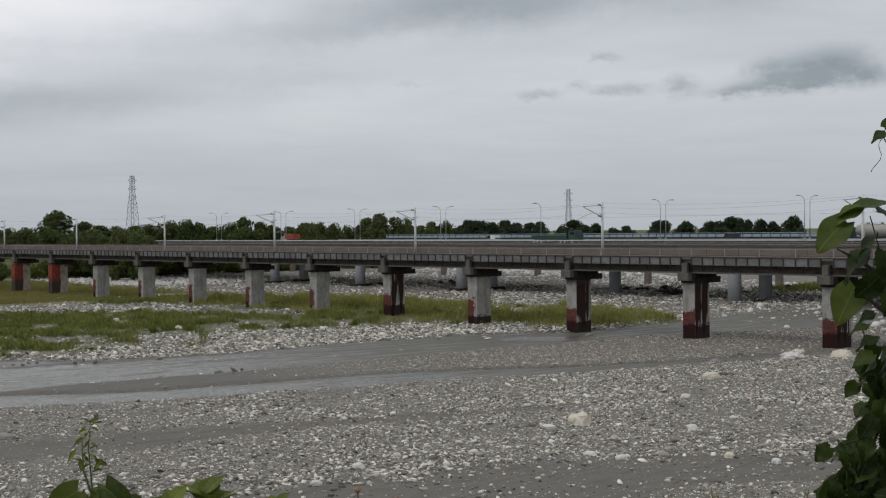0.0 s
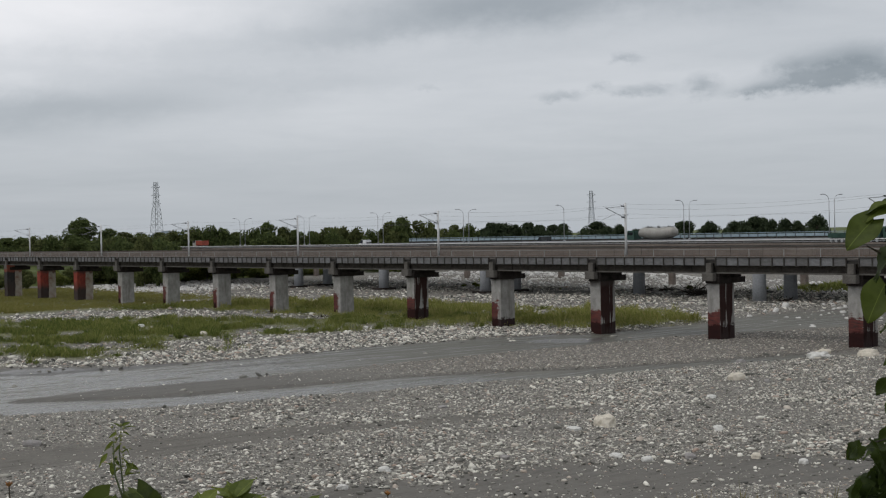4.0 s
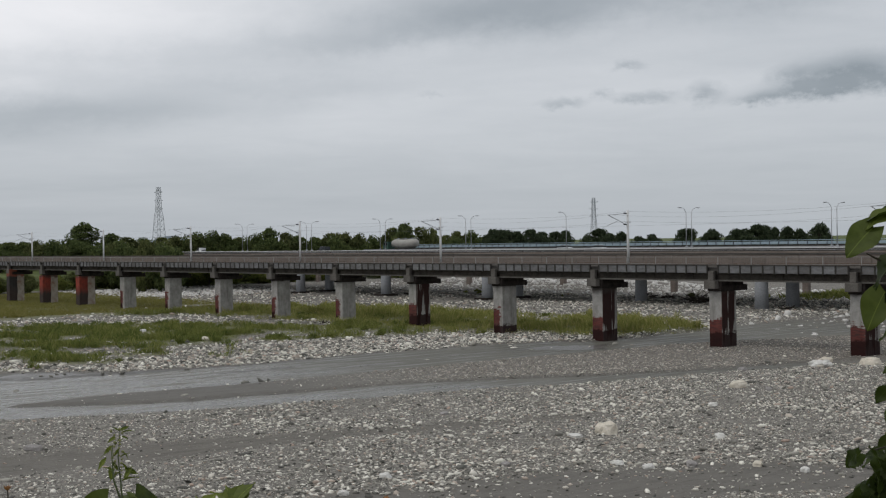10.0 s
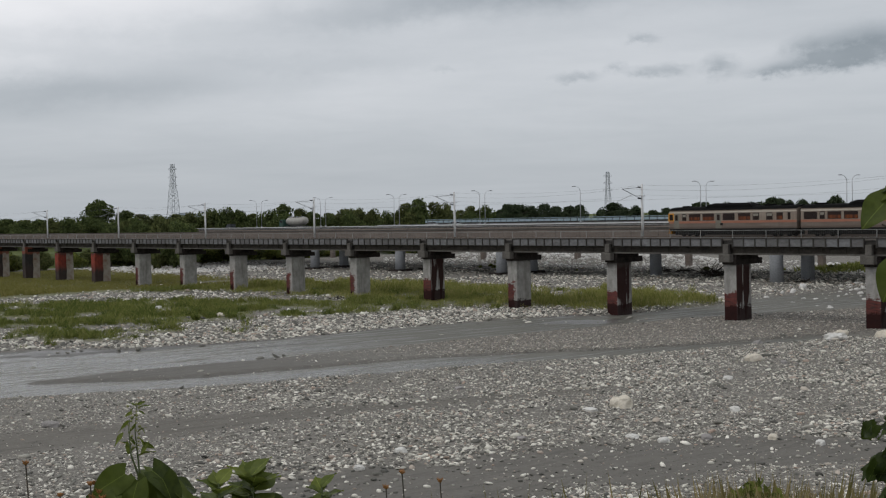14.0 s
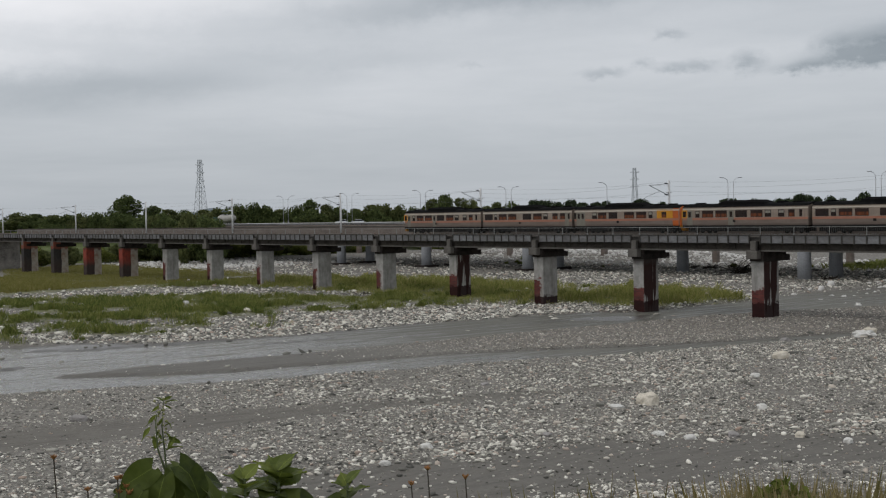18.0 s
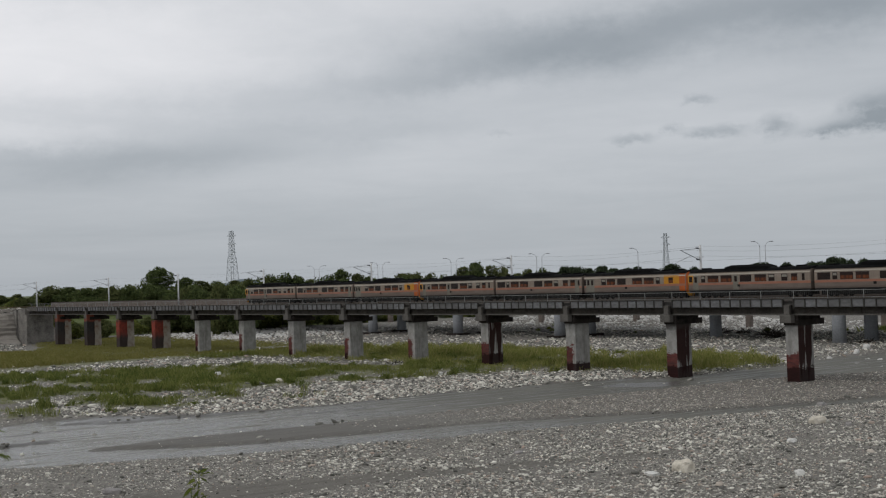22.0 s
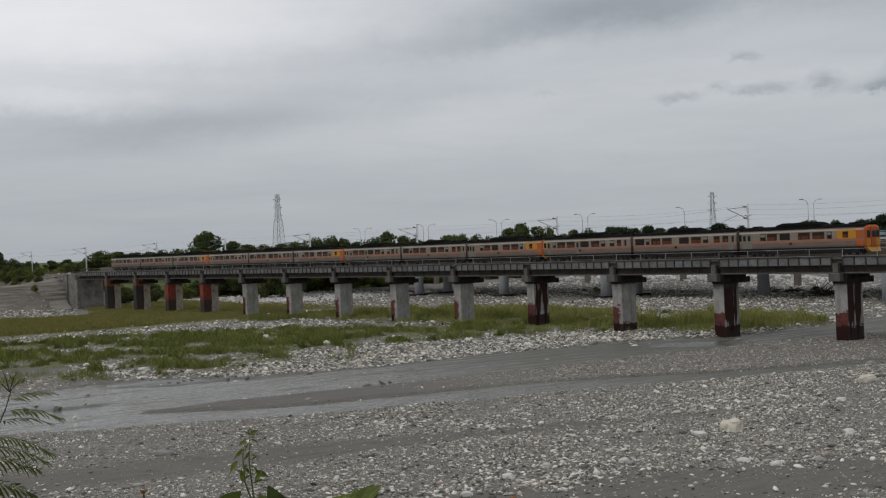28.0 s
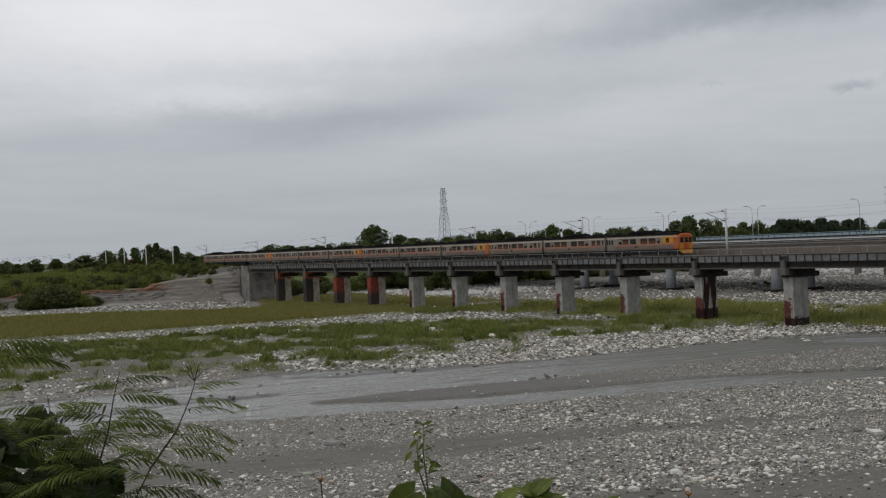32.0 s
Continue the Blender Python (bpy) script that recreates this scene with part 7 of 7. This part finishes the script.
def build_dry_stalk(b, e, d, seed, heads=1):
    rng = random.Random(seed)
    root = new("dry_flower_stalk")
    tagged(root, "thin dry stalk with a withered orange flower head", "plant")
    base = place(b + 0.3, e - 9, d)
    base.z = ground_z(base.x, base.y)
    top = place(b, e, d)
    part("stem", tube([base, base.lerp(top, 0.5) + Vector((0.01, 0.01, 0)), top], [0.004, 0.003, 0.002], 5), M_STEM_DARK, root)
    for k in range(heads):
        p = top + Vector((rng.uniform(-0.03, 0.03), rng.uniform(-0.03, 0.03), rng.uniform(-0.05, 0))) * (k > 0)
        bm = bmesh.new()
        for i in range(10):
            a = i * math.tau / 10
            bm_tube(bm, [p, p + Vector((0.010 * math.cos(a), 0.010 * math.sin(a), rng.uniform(0.003, 0.014)))], [0.003, 0.001], 4)
        bmesh.ops.create_icosphere(bm, subdivisions=1, radius=0.0065, matrix=Matrix.Translation(p + Vector((0, 0, 0.004))))
        part("flower_head", bm, M_DRYFLOWER, root, "withered orange flower head")


def frond_mesh(seed, pairs=15):
    """A feathery leaf of length 1 along x: two rows of narrow drooping leaflets on an arched midrib."""
    rng = np.random.default_rng(seed)
    v, f = [], []

    def blade(p, d, n, ln, w, droop=0.0):
        d = d / np.linalg.norm(d)
        s = np.cross(n, d)
        s /= np.linalg.norm(s)
        i = len(v)
        down = np.array([0, 0, -droop * ln])
        v.extend([p, p + d * ln * 0.4 + s * w + down * 0.15, p + d * ln * 0.4 - s * w + down * 0.15, p + d * ln * 0.75 + s * w * 0.8 + down * 0.5, p + d * ln * 0.75 - s * w * 0.8 + down * 0.5, p + d * ln + down])
        f.extend([(i, i + 1, i + 2, i + 2), (i + 1, i + 3, i + 4, i + 2), (i + 3, i + 5, i + 5, i + 4)])

    def mid(t):
        return np.array([t, 0.04 * math.sin(3 * t + seed), 0.16 * t - 0.40 * t * t])

    for i in range(20):
        blade(mid(i / 20), mid((i + 1) / 20) - mid(i / 20), np.array([0, 1.0, 0.2]), 0.07, 0.006)
    for i in range(pairs):
        t = 0.1 + 0.88 * i / (pairs - 1)
        for s in (-1, 1):
            ln = (0.24 * math.sin(math.pi * (0.18 + 0.66 * t)) + 0.03) * rng.uniform(0.8, 1.15)
            d = np.array([0.5 + 0.5 * t, s * 0.9, rng.uniform(-0.25, 0.1)])
            blade(mid(t), d, np.array([0, rng.normal(0, 0.3), 1.0]), ln, 0.021 * rng.uniform(0.8, 1.2), rng.uniform(0.25, 0.7))
    faces = [tuple(dict.fromkeys(q)) for q in f]
    me = bpy.data.meshes.new("frond")
    me.from_pydata([tuple(map(float, p)) for p in v], [], faces)
    me.materials.append(M_FERN)
    return me


def build_feathery_shrub():
    rng = random.Random(14)
    root = new("feathery_shrub")
    tagged(root, "feathery-leaved green shrub with thin dark stems", "shrub")
    fr = [frond_mesh(s) for s in (1, 2, 3)]
    base = place(12.5, -22, 3.9)
    base.z = ground_z(base.x, base.y)
    stems = [
        [base, place(12.2, -12, 3.85), place(12.35, -9.0, 3.8), place(12.96, -7.2, 3.8), place(13.3, -5.6, 3.8), place(13.55, -4.7, 3.8)],
        [base, place(13.0, -11.5, 3.7), place(14.6, -8.7, 3.65), place(15.7, -7.28, 3.6), place(16.3, -6.0, 3.6), place(16.55, -5.3, 3.6)],
        [base, place(11.6, -12, 3.9), place(11.0, -8.5, 3.95), place(10.7, -5.5, 4.0)],
        [base, place(11.0, -13, 4.0), place(9.6, -10, 4.0), place(8.0, -7, 4.0)],
    ]
    for s in stems:
        n = len(s)
        part("stem", tube(s, [0.0045 - 0.0036 * i / (n - 1) for i in range(n)], 6), M_STEM_DARK, root, "thin dark stem")
    yaw = 36

    def frond(b, e, d, tip, ln, roll=0.0, k=None):
        ob = new("frond", fr[rng.randrange(3) if k is None else k])
        ob.parent = root
        ob.matrix_basis = aim(place(b, e, d), side(tip, yaw), side((0, 0.93, -0.35), yaw), ln, roll)

    for b, e, d, tip, ln in (
            (13.4, -5.15, 3.8, (1, 0.22, 0.1), 0.14), (13.35, -5.3, 3.8, (-0.95, 0.12, 0.2), 0.095), (13.25, -5.7, 3.8, (1, 0.1, -0.2), 0.15), (13.2, -6.0, 3.8, (-1, 0.05, -0.1), 0.17), (13.1, -6.3, 3.8, (0.9, 0.05, 0.3), 0.15), (13.1, -6.5, 3.8, (-0.9, 0.2, 0.2), 0.16), (13.0, -6.8, 3.8, (1, 0.1, -0.3), 0.17),
            (12.95, -7.1, 3.8, (-1, 0.0, 0.0), 0.17), (12.85, -7.5, 3.8, (0.9, 0.2, 0.3), 0.15), (12.7, -7.9, 3.8, (-0.8, 0.2, -0.4), 0.15), (12.6, -8.3, 3.8, (1, 0.1, 0.1), 0.17), (12.45, -8.8, 3.8, (-0.7, 0.3, 0.3), 0.15), (13.7, -5.9, 3.75, (0.9, 0.12, -0.2), 0.13), (13.6, -6.9, 3.75, (0.9, 0.15, 0.3), 0.14),
            (16.4, -5.7, 3.6, (0.95, 0.3, 0.1), 0.12), (16.3, -6.1, 3.6, (0.95, 0.05, -0.2), 0.13), (16.1, -6.5, 3.6, (0.9, 0.1, 0.3), 0.13), (15.8, -7.1, 3.6, (0.95, -0.1, -0.2), 0.14), (15.6, -7.5, 3.62, (1, -0.1, 0.1), 0.15), (15.2, -8.0, 3.62, (1, -0.05, 0.2), 0.17), (15.0, -8.2, 3.62, (-0.8, 0.2, 0.2), 0.1),
            (14.7, -8.7, 3.65, (1, -0.1, -0.1), 0.17), (14.4, -9.1, 3.65, (-0.6, 0.3, 0.3), 0.13), (14.0, -9.6, 3.68, (1, 0.0, 0.1), 0.18), (13.6, -10.2, 3.7, (0.9, 0.1, -0.3), 0.17), (15.7, -7.3, 3.6, (-0.9, 0.1, 0.2), 0.08),
            (10.8, -6.0, 4.0, (0.9, 0.2, 0.1), 0.13), (10.9, -6.6, 3.95, (-0.9, 0.2, 0.1), 0.15), (10.75, -5.9, 4.0, (-0.9, 0.1, 0.2), 0.14), (11.0, -7.4, 3.95, (0.9, 0.1, 0), 0.15), (9.5, -8.5, 4.0, (-0.7, 0.5, 0), 0.15), (9.0, -9.0, 4.0, (0.7, 0.3, 0), 0.15), (8.2, -7.2, 4.0, (0.8, 0.4, 0), 0.15)):
        frond(b, e, d, tip, ln, rng.uniform(-0.25, 0.25))
    # thick lower growth
    for i in range(64):
        e = rng.uniform(-12, -6.9)
        b = rng.uniform(9.0, 13.4) if e > -8.2 else rng.uniform(9.0, 14.8 - 0.12 * (e + 12) ** 2 * 0.3)
        frond(b, e, rng.uniform(3.75, 4.15), (rng.uniform(-1, 1), rng.uniform(-0.1, 0.3), rng.uniform(-0.6, 0.6)), rng.uniform(0.10, 0.17), rng.uniform(-0.5, 0.5))
    # bare twig tips above the second stem
    for tip in ((-0.25, 0.9, 0), (0.35, 0.8, 0), (0.7, 0.5, 0), (-0.6, 0.5, 0)):
        p = place(16.5, -5.3, 3.6)
        q = p + side(tip, yaw) * 0.06
        part("twig", tube([p, p.lerp(q, 0.6) + Vector((0, 0, 0.008)), q], [0.0016, 0.0012, 0.0008], 5), M_STEM_DARK, root)
    # broad dark leaves tangled in its foot
    lb = leaf_mesh("leaf", M_VINE, 1.3)
    for i in range(230):
        b, e = rng.uniform(7.5, 12.9), rng.uniform(-12, -6.2)
        if b > 11.0 + 0.45 * (-6.2 - e):
            continue
        leaf_on(root, lb, place(b, e, rng.uniform(3.9, 4.3)), side((rng.uniform(-1, 1), rng.uniform(-0.8, 0.2), rng.uniform(-0.5, 0.3)), yaw), side((0, 0.8, -0.6), yaw), rng.uniform(0.05, 0.095), rng.uniform(-0.6, 0.6))
    for i in range(80):
        b, e = rng.gauss(12.5, 0.45), rng.uniform(-12, -8.2)
        leaf_on(root, lb, place(b, e, rng.uniform(3.75, 4.0)), side((rng.uniform(-1, 1), rng.uniform(-0.8, 0.5), rng.uniform(-0.5, 0.3)), yaw), side((0, 0.8, -0.6), yaw), rng.uniform(0.03, 0.06), rng.uniform(-0.9, 0.9))
    # a bright spray that reaches in at the top
    for b, e, ln in ((9.0, -3.2, 0.16), (9.1, -3.5, 0.17), (8.8, -3.9, 0.15), (8.6, -3.3, 0.13)):
        frond(b, e, 3.4, (1, 0.06, 0.1), ln, rng.uniform(-0.3, 0.3))
    part("stem", tube([place(7.5, -9.0, 3.6), place(8.4, -5.0, 3.5), place(9.0, -3.2, 3.4)], [0.004, 0.003, 0.0015], 6), M_STEM, root)


def build_bank_weeds():
    rng = np.random.default_rng(9)
    a = np.radians(rng.uniform(4, 70, 4200))
    r = rng.uniform(7.0, 10.5, 4200)
    x, y = -r * np.cos(a), r * np.sin(a)
    d = np.degrees(a)
    lift = 0.62 * np.exp(-((d - 53.5) / 3.6) ** 2) * (0.55 + 0.9 * vnoise(d * 1.6, d * 0, 5)) + 0.16 * np.exp(-((d - 44) / 5) ** 2)
    # tops stay below the line of sight but for the dry stand on the one side
    top = 13.8 - r * math.tan(radians(13.3)) + lift * r / 9.0 * 0.36
    h = np.clip(top - height(x, y), 0.15, 2.6) * rng.uniform(0.72, 1.0, len(x))
    tufts("bank_weeds", "dry straw-coloured grass and weeds on the near bank", rng, x, y, h, 20, 0.0012, M_DRYGRASS, 0.2, 0.28)
    # the thicker straw on one side
    a = np.radians(rng.normal(53.6, 2.3, 2600))
    r = rng.uniform(7.6, 9.6, 2600)
    x, y, d = -r * np.cos(a), r * np.sin(a), np.degrees(a)
    top = 13.8 - r * math.tan(radians(12.65)) + 0.22 * (vnoise(d * 2.3, d * 0, 7) - 0.5)
    h = np.clip(top - height(x, y), 0.15, 2.6) * rng.uniform(0.8, 1.03, len(x))
    tufts("bank_weeds", "thick dry straw at the edge of the near bank", rng, x, y, h, 18, 0.0014, M_STRAW, 0.16, 0.24)


build_vine_bush()
build_stalk_plant()
build_feathery_shrub()
build_rosette(30.7, -10.75, 16, 0.11, 4.1, 3, 20)
build_rosette(33.6, -11.35, 8, 0.085, 4.2, 4, 18)
build_rosette(29.3, -11.0, 9, 0.09, 4.0, 6, 20)
build_dry_stalk(21.6, -9.75, 4.0, 1)
build_dry_stalk(24.1, -10.75, 3.9, 2, 3)
build_dry_stalk(24.45, -11.1, 3.9, 3, 3)
build_dry_stalk(22.9, -11.1, 4.0, 7, 2)
build_dry_stalk(37.0, -10.9, 4.1, 4)
build_dry_stalk(38.6, -11.3, 4.1, 5)
build_dry_stalk(36.3, -11.5, 4.1, 6)
build_bank_weeds()
small = tree_thing("bush", 77, 1.2, 0.5, 0.1, 14, 80, 0.035, M_BUSH, "small dark green bush in the dry bank grass", "bush")
p = place(51.9, -13.5, 9.0)
small.matrix_basis = pose(p.x, p.y, ground_z(p.x, p.y))
small.scale = (1.0, 1.0, max(0.3, (13.8 - 9.0 * math.tan(radians(10.5)) - ground_z(p.x, p.y)) / 1.2))


# ---- vehicles on the road bridge ----
M_TANK = simple("dusty_pale_tank", (0.27, 0.26, 0.235), (0.38, 0.365, 0.335), 0.8, 0.5, 0.1)
M_TRUCK_GREEN = simple("dark_green_truck_paint", (0.02, 0.055, 0.04), (0.035, 0.08, 0.06), 1, 0.5)
M_CAR_WHITE = simple("white_car_paint", (0.72, 0.73, 0.74), (0.8, 0.81, 0.82), 1, 0.3)
M_CAR_DARK = simple("dark_car_paint", (0.02, 0.025, 0.03), (0.04, 0.045, 0.05), 1, 0.35)
M_TYRE = simple("tyre_rubber", (0.015, 0.015, 0.015), (0.03, 0.03, 0.03), 3, 0.9)


def add_wheels(root, xs, half, r):
    for x in xs:
        for y in (-half, half):
            w = part("wheel", tube([(0, -0.14, 0), (0, 0.14, 0)], r, 16), M_TYRE, root, at=(x, y, r))
            part("rim", tube([(0, -0.15, 0), (0, 0.15, 0)], r * 0.55, 10), M_GALV, w)


def cab(root, x0, x1, mat, h=3.0):
    """A truck cab that looks toward -x."""
    bm = bmesh.new()
    prof = [(x0, 0.7), (x1, 0.7), (x1, h), (x0 + 0.5, h), (x0 + 0.05, 1.9)]
    a = [bm.verts.new((x, -1.2, z)) for x, z in prof]
    b = [bm.verts.new((x, 1.2, z)) for x, z in prof]
    for i in range(5):
        bm.faces.new((a[i], a[(i + 1) % 5], b[(i + 1) % 5], b[i]))
    bm.faces.new(a)
    bm.faces.new(b[::-1])
    part("cab", bm, mat, root, "boxy truck cab")
    bm = bmesh.new()
    for y in (-1.215, 1.205):
        bm_box(bm, x0 + 0.45, y, 1.95, x1 - 0.4, y + 0.01, 2.6)
    part("side_window", bm, M_CARGLASS, root)
    bm = bmesh.new()
    v = [bm.verts.new(q) for q in ((x0 + 0.03, -1.05, 1.95), (x0 + 0.03, 1.05, 1.95), (x0 + 0.42, 1.05, h - 0.15), (x0 + 0.42, -1.05, h - 0.15))]
    bm.faces.new(v)
    part("windscreen", bm, M_CARGLASS, root)


def build_tanker():
    root = new("tanker_truck")
    tagged(root, "dusty pale powder tanker truck with a dark green cab", "truck")
    cab(root, 0, 2.3, M_TRUCK_GREEN)
    part("chassis", box(0.6, -0.5, 0.75, 13.4, 0.5, 1.05), M_DARKSTEEL, root)
    pts = [(3.0, 2.55, 0.25), (3.4, 2.5, 0.95), (4.6, 2.45, 1.22), (7.0, 2.3, 1.32), (8.6, 2.2, 1.34), (10.6, 2.35, 1.3), (12.4, 2.5, 1.2), (13.3, 2.6, 0.95), (13.6, 2.62, 0.25)]
    part("tank", tube([(x, 0, z) for x, z, r in pts], [r for x, z, r in pts], 20), M_TANK, root, "dusty pale bulging tank", smooth=True)
    bm = bmesh.new()
    bm_box(bm, 4.0, -0.35, 3.72, 12.8, 0.35, 3.80)
    for x in (5.5, 8.5, 11.5):
        bm_tube(bm, [(x, 0, 3.5), (x, 0, 3.95)], 0.3, 10)
    part("walkway", bm, M_GALV, root, "grey top walkway with hatches")
    add_wheels(root, (1.2, 3.6, 4.8, 10.6, 11.8, 12.9), 1.0, 0.5)
    return root


def build_green_truck():
    root = new("flatbed_truck")
    tagged(root, "dark green articulated truck with a low ribbed trailer", "truck")
    cab(root, 0, 2.2, M_TRUCK_GREEN, 2.9)
    part("chassis", box(0.6, -0.5, 0.75, 13.0, 0.5, 1.05), M_DARKSTEEL, root)
    bm = bmesh.new()
    bm_box(bm, 2.7, -1.22, 1.06, 13.2, 1.22, 1.9)
    for i in range(12):
        for y in (-1.28, 1.22):
            bm_box(bm, 2.9 + 0.88 * i, y, 1.06, 3.0 + 0.88 * i, y + 0.06, 1.9)
    part("trailer_body", bm, M_TRUCK_GREEN, root, "low ribbed dark green trailer")
    part("headboard", box(2.7, -1.2, 1.9, 2.85, 1.2, 2.6), M_TRUCK_GREEN, root)
    add_wheels(root, (1.2, 3.4, 4.6, 10.4, 11.6, 12.6), 1.0, 0.5)
    return root


def build_car(name, label, mat, van=False):
    """A car that looks toward -x."""
    root = new(name)
    tagged(root, label, "car")
    top = 1.85 if van else 1.45
    bm = bmesh.new()
    low = [(0.0, 0.35), (4.4, 0.35), (4.45, 0.85), (4.3, 0.98), (1.3, 0.95), (0.15, 0.78)]
    a = [bm.verts.new((x, -0.86, z)) for x, z in low]
    b = [bm.verts.new((x, 0.86, z)) for x, z in low]
    for i in range(6):
        bm.faces.new((a[i], a[(i + 1) % 6], b[(i + 1) % 6], b[i]))
    bm.faces.new(a)
    bm.faces.new(b[::-1])
    part("body", bm, mat, root)
    bm = bmesh.new()
    base = [(0.9 if van else 1.25, 0.94), (4.35 if van else 4.1, 0.94)]
    up = [(1.5 if van else 2.0, top), (4.2 if van else 3.5, top)]
    c = [bm.verts.new((x, y, z)) for (x, z), y in ((base[0], -0.82), (base[1], -0.82), (base[1], 0.82), (base[0], 0.82))]
    d = [bm.verts.new((x, y, z)) for (x, z), y in ((up[0], -0.66), (up[1], -0.66), (up[1], 0.66), (up[0], 0.66))]
    for i in range(4):
        bm.faces.new((c[i], c[(i + 1) % 4], d[(i + 1) % 4], d[i]))
    bm.faces.new(d)
    part("glasshouse", bm, M_CARGLASS, root, "dark glazed cabin")
    part("roof", box(up[0][0] - 0.05, -0.68, top, up[1][0] + 0.05, 0.68, top + 0.05, bev=0.02), mat, root)
    if van:
        part("side_panel", box(2.6, -0.84, 0.95, 4.3, 0.84, top - 0.02), mat, root)
    add_wheels(root, (0.85, 3.55), 0.78, 0.32)
    return root


def build_red_truck():
    root = new("dump_truck")
    tagged(root, "small red dump truck with a pale cab", "truck")
    cab(root, 0, 1.9, M_TANK, 2.6)
    part("chassis", box(0.5, -0.5, 0.7, 6.4, 0.5, 0.95), M_DARKSTEEL, root)
    bm = bmesh.new()
    bm_box(bm, 2.1, -1.2, 0.96, 6.5, 1.2, 2.5, bev=0.05)
    for i in range(6):
        for y in (-1.26, 1.2):
            bm_box(bm, 2.3 + 0.78 * i, y, 0.96, 2.4 + 0.78 * i, y + 0.06, 2.5)
    part("tipper_body", bm, M_TRUCK_RED, root, "ribbed red tipper body")
    add_wheels(root, (1.1, 4.6, 5.7), 0.95, 0.48)
    return root


M_TRUCK_RED = simple("dusty_red_truck_paint", (0.26, 0.05, 0.03), (0.36, 0.08, 0.045), 1, 0.6)
RED_TRUCK = build_red_truck()
TANKER, GREEN_TRUCK = build_tanker(), build_green_truck()
VAN = build_car("white_van", "small white van on the road bridge", M_CAR_WHITE, True)
CAR_A = build_car("white_car", "white car on the road bridge", M_CAR_WHITE)
CAR_B = build_car("white_car", "white car on the road bridge", M_CAR_WHITE)
CAR_C = build_car("white_car", "white car on the road bridge", M_CAR_WHITE)
PICKUP = build_car("dark_car", "small dark car on the road bridge", M_CAR_DARK, True)


# ---- a passing insect ----
M_INSECT = simple("pale_insect_body", (0.24, 0.24, 0.25), (0.34, 0.34, 0.35), 60, 0.7)


def build_insect():
    root = new("insect")
    tagged(root, "small pale grey insect with raised wings in flight", "insect")
    bm = bmesh.new()
    bmesh.ops.create_uvsphere(bm, u_segments=12, v_segments=8, radius=1.0, matrix=Matrix.Diagonal((0.0065, 0.0022, 0.0022, 1)))
    part("body", bm, M_INSECT, root, "slender grey body", smooth=True)
    bm = bmesh.new()
    bmesh.ops.create_uvsphere(bm, u_segments=10, v_segments=6, radius=0.0022, matrix=Matrix.Translation((0.007, 0, 0)))
    part("head", bm, M_INSECT, root, smooth=True)
    wing = simple("grey_insect_wing", (0.42, 0.42, 0.43), (0.55, 0.55, 0.56), 60, 0.5)
    for s in (-1, 1):
        bm = bmesh.new()
        pts = [(0.003, 0, 0.001)] + [(-0.001 + 0.008 * math.cos(a), s * 0.0014, 0.0035 + 0.0065 * math.sin(a)) for a in np.linspace(0.1, 3.0, 9)]
        bm.faces.new([bm.verts.new(q) for q in pts])
        part("wing", bm, wing, root, "grey veined wing")
    return root


INSECT = build_insect()



# ---- what moves ----
TRAIN_LEAD = [(0.0, 103.7), (13.0, -101.7), (16.5, -157.1), (19.0, -196.7), (21.0, -229.5), (23.0, -262.6), (25.0, -296.0), (28.0, -346.8), (30.0, -381.0), (32.0, -415.5)]


def run(thing, x0, speed, y, turn=0, z=10.62):
    """Steady travel along the road bridge: x at 0 s, metres a second."""
    walk(thing, [(t, pose(x0 + speed * t, y, z, 0, 0, turn)) for t in (0.0, 16.0, 32.0)])


def motions():
    walk(TRAIN, [(t, pose(x, 134.1, 10.40)) for t, x in TRAIN_LEAD])
    run(TANKER, -147.0, -15.2, 227.5)
    run(GREEN_TRUCK, -198.0, 17.3, 208.5, 180)
    run(RED_TRUCK, -334.5, -16.6, 226.0)
    run(VAN, -246.5, -15.5, 226.0)
    run(PICKUP, -174.6, -15.5, 226.0)
    run(CAR_A, -77.5, -14.2, 226.0)
    run(CAR_B, -93.5, -14.2, 231.0)
    run(CAR_C, 13.5, -15.0, 226.0)
    # the insect darts across close to the lens
    walk(INSECT, [(0.0, pose(-0.6, -0.9, 13.2)), (6.8, pose(-0.2, -0.5, 13.4, 0, -20, 30)), (6.9, pose(-0.15, 0.15, 13.45, 0, -20, 60)), (7.0, INSECT_AT), (7.1, pose(-1.0, 1.6, 14.6, 0, -20, 60)), (7.3, pose(-1.5, 3.5, 15.6, 0, -20, 60)), (32.0, pose(3.0, 9.0, 16.0))])


INSECT_AT = pose(*place(44.15, 4.25, 1.45), 0, -25, 49)
motions()
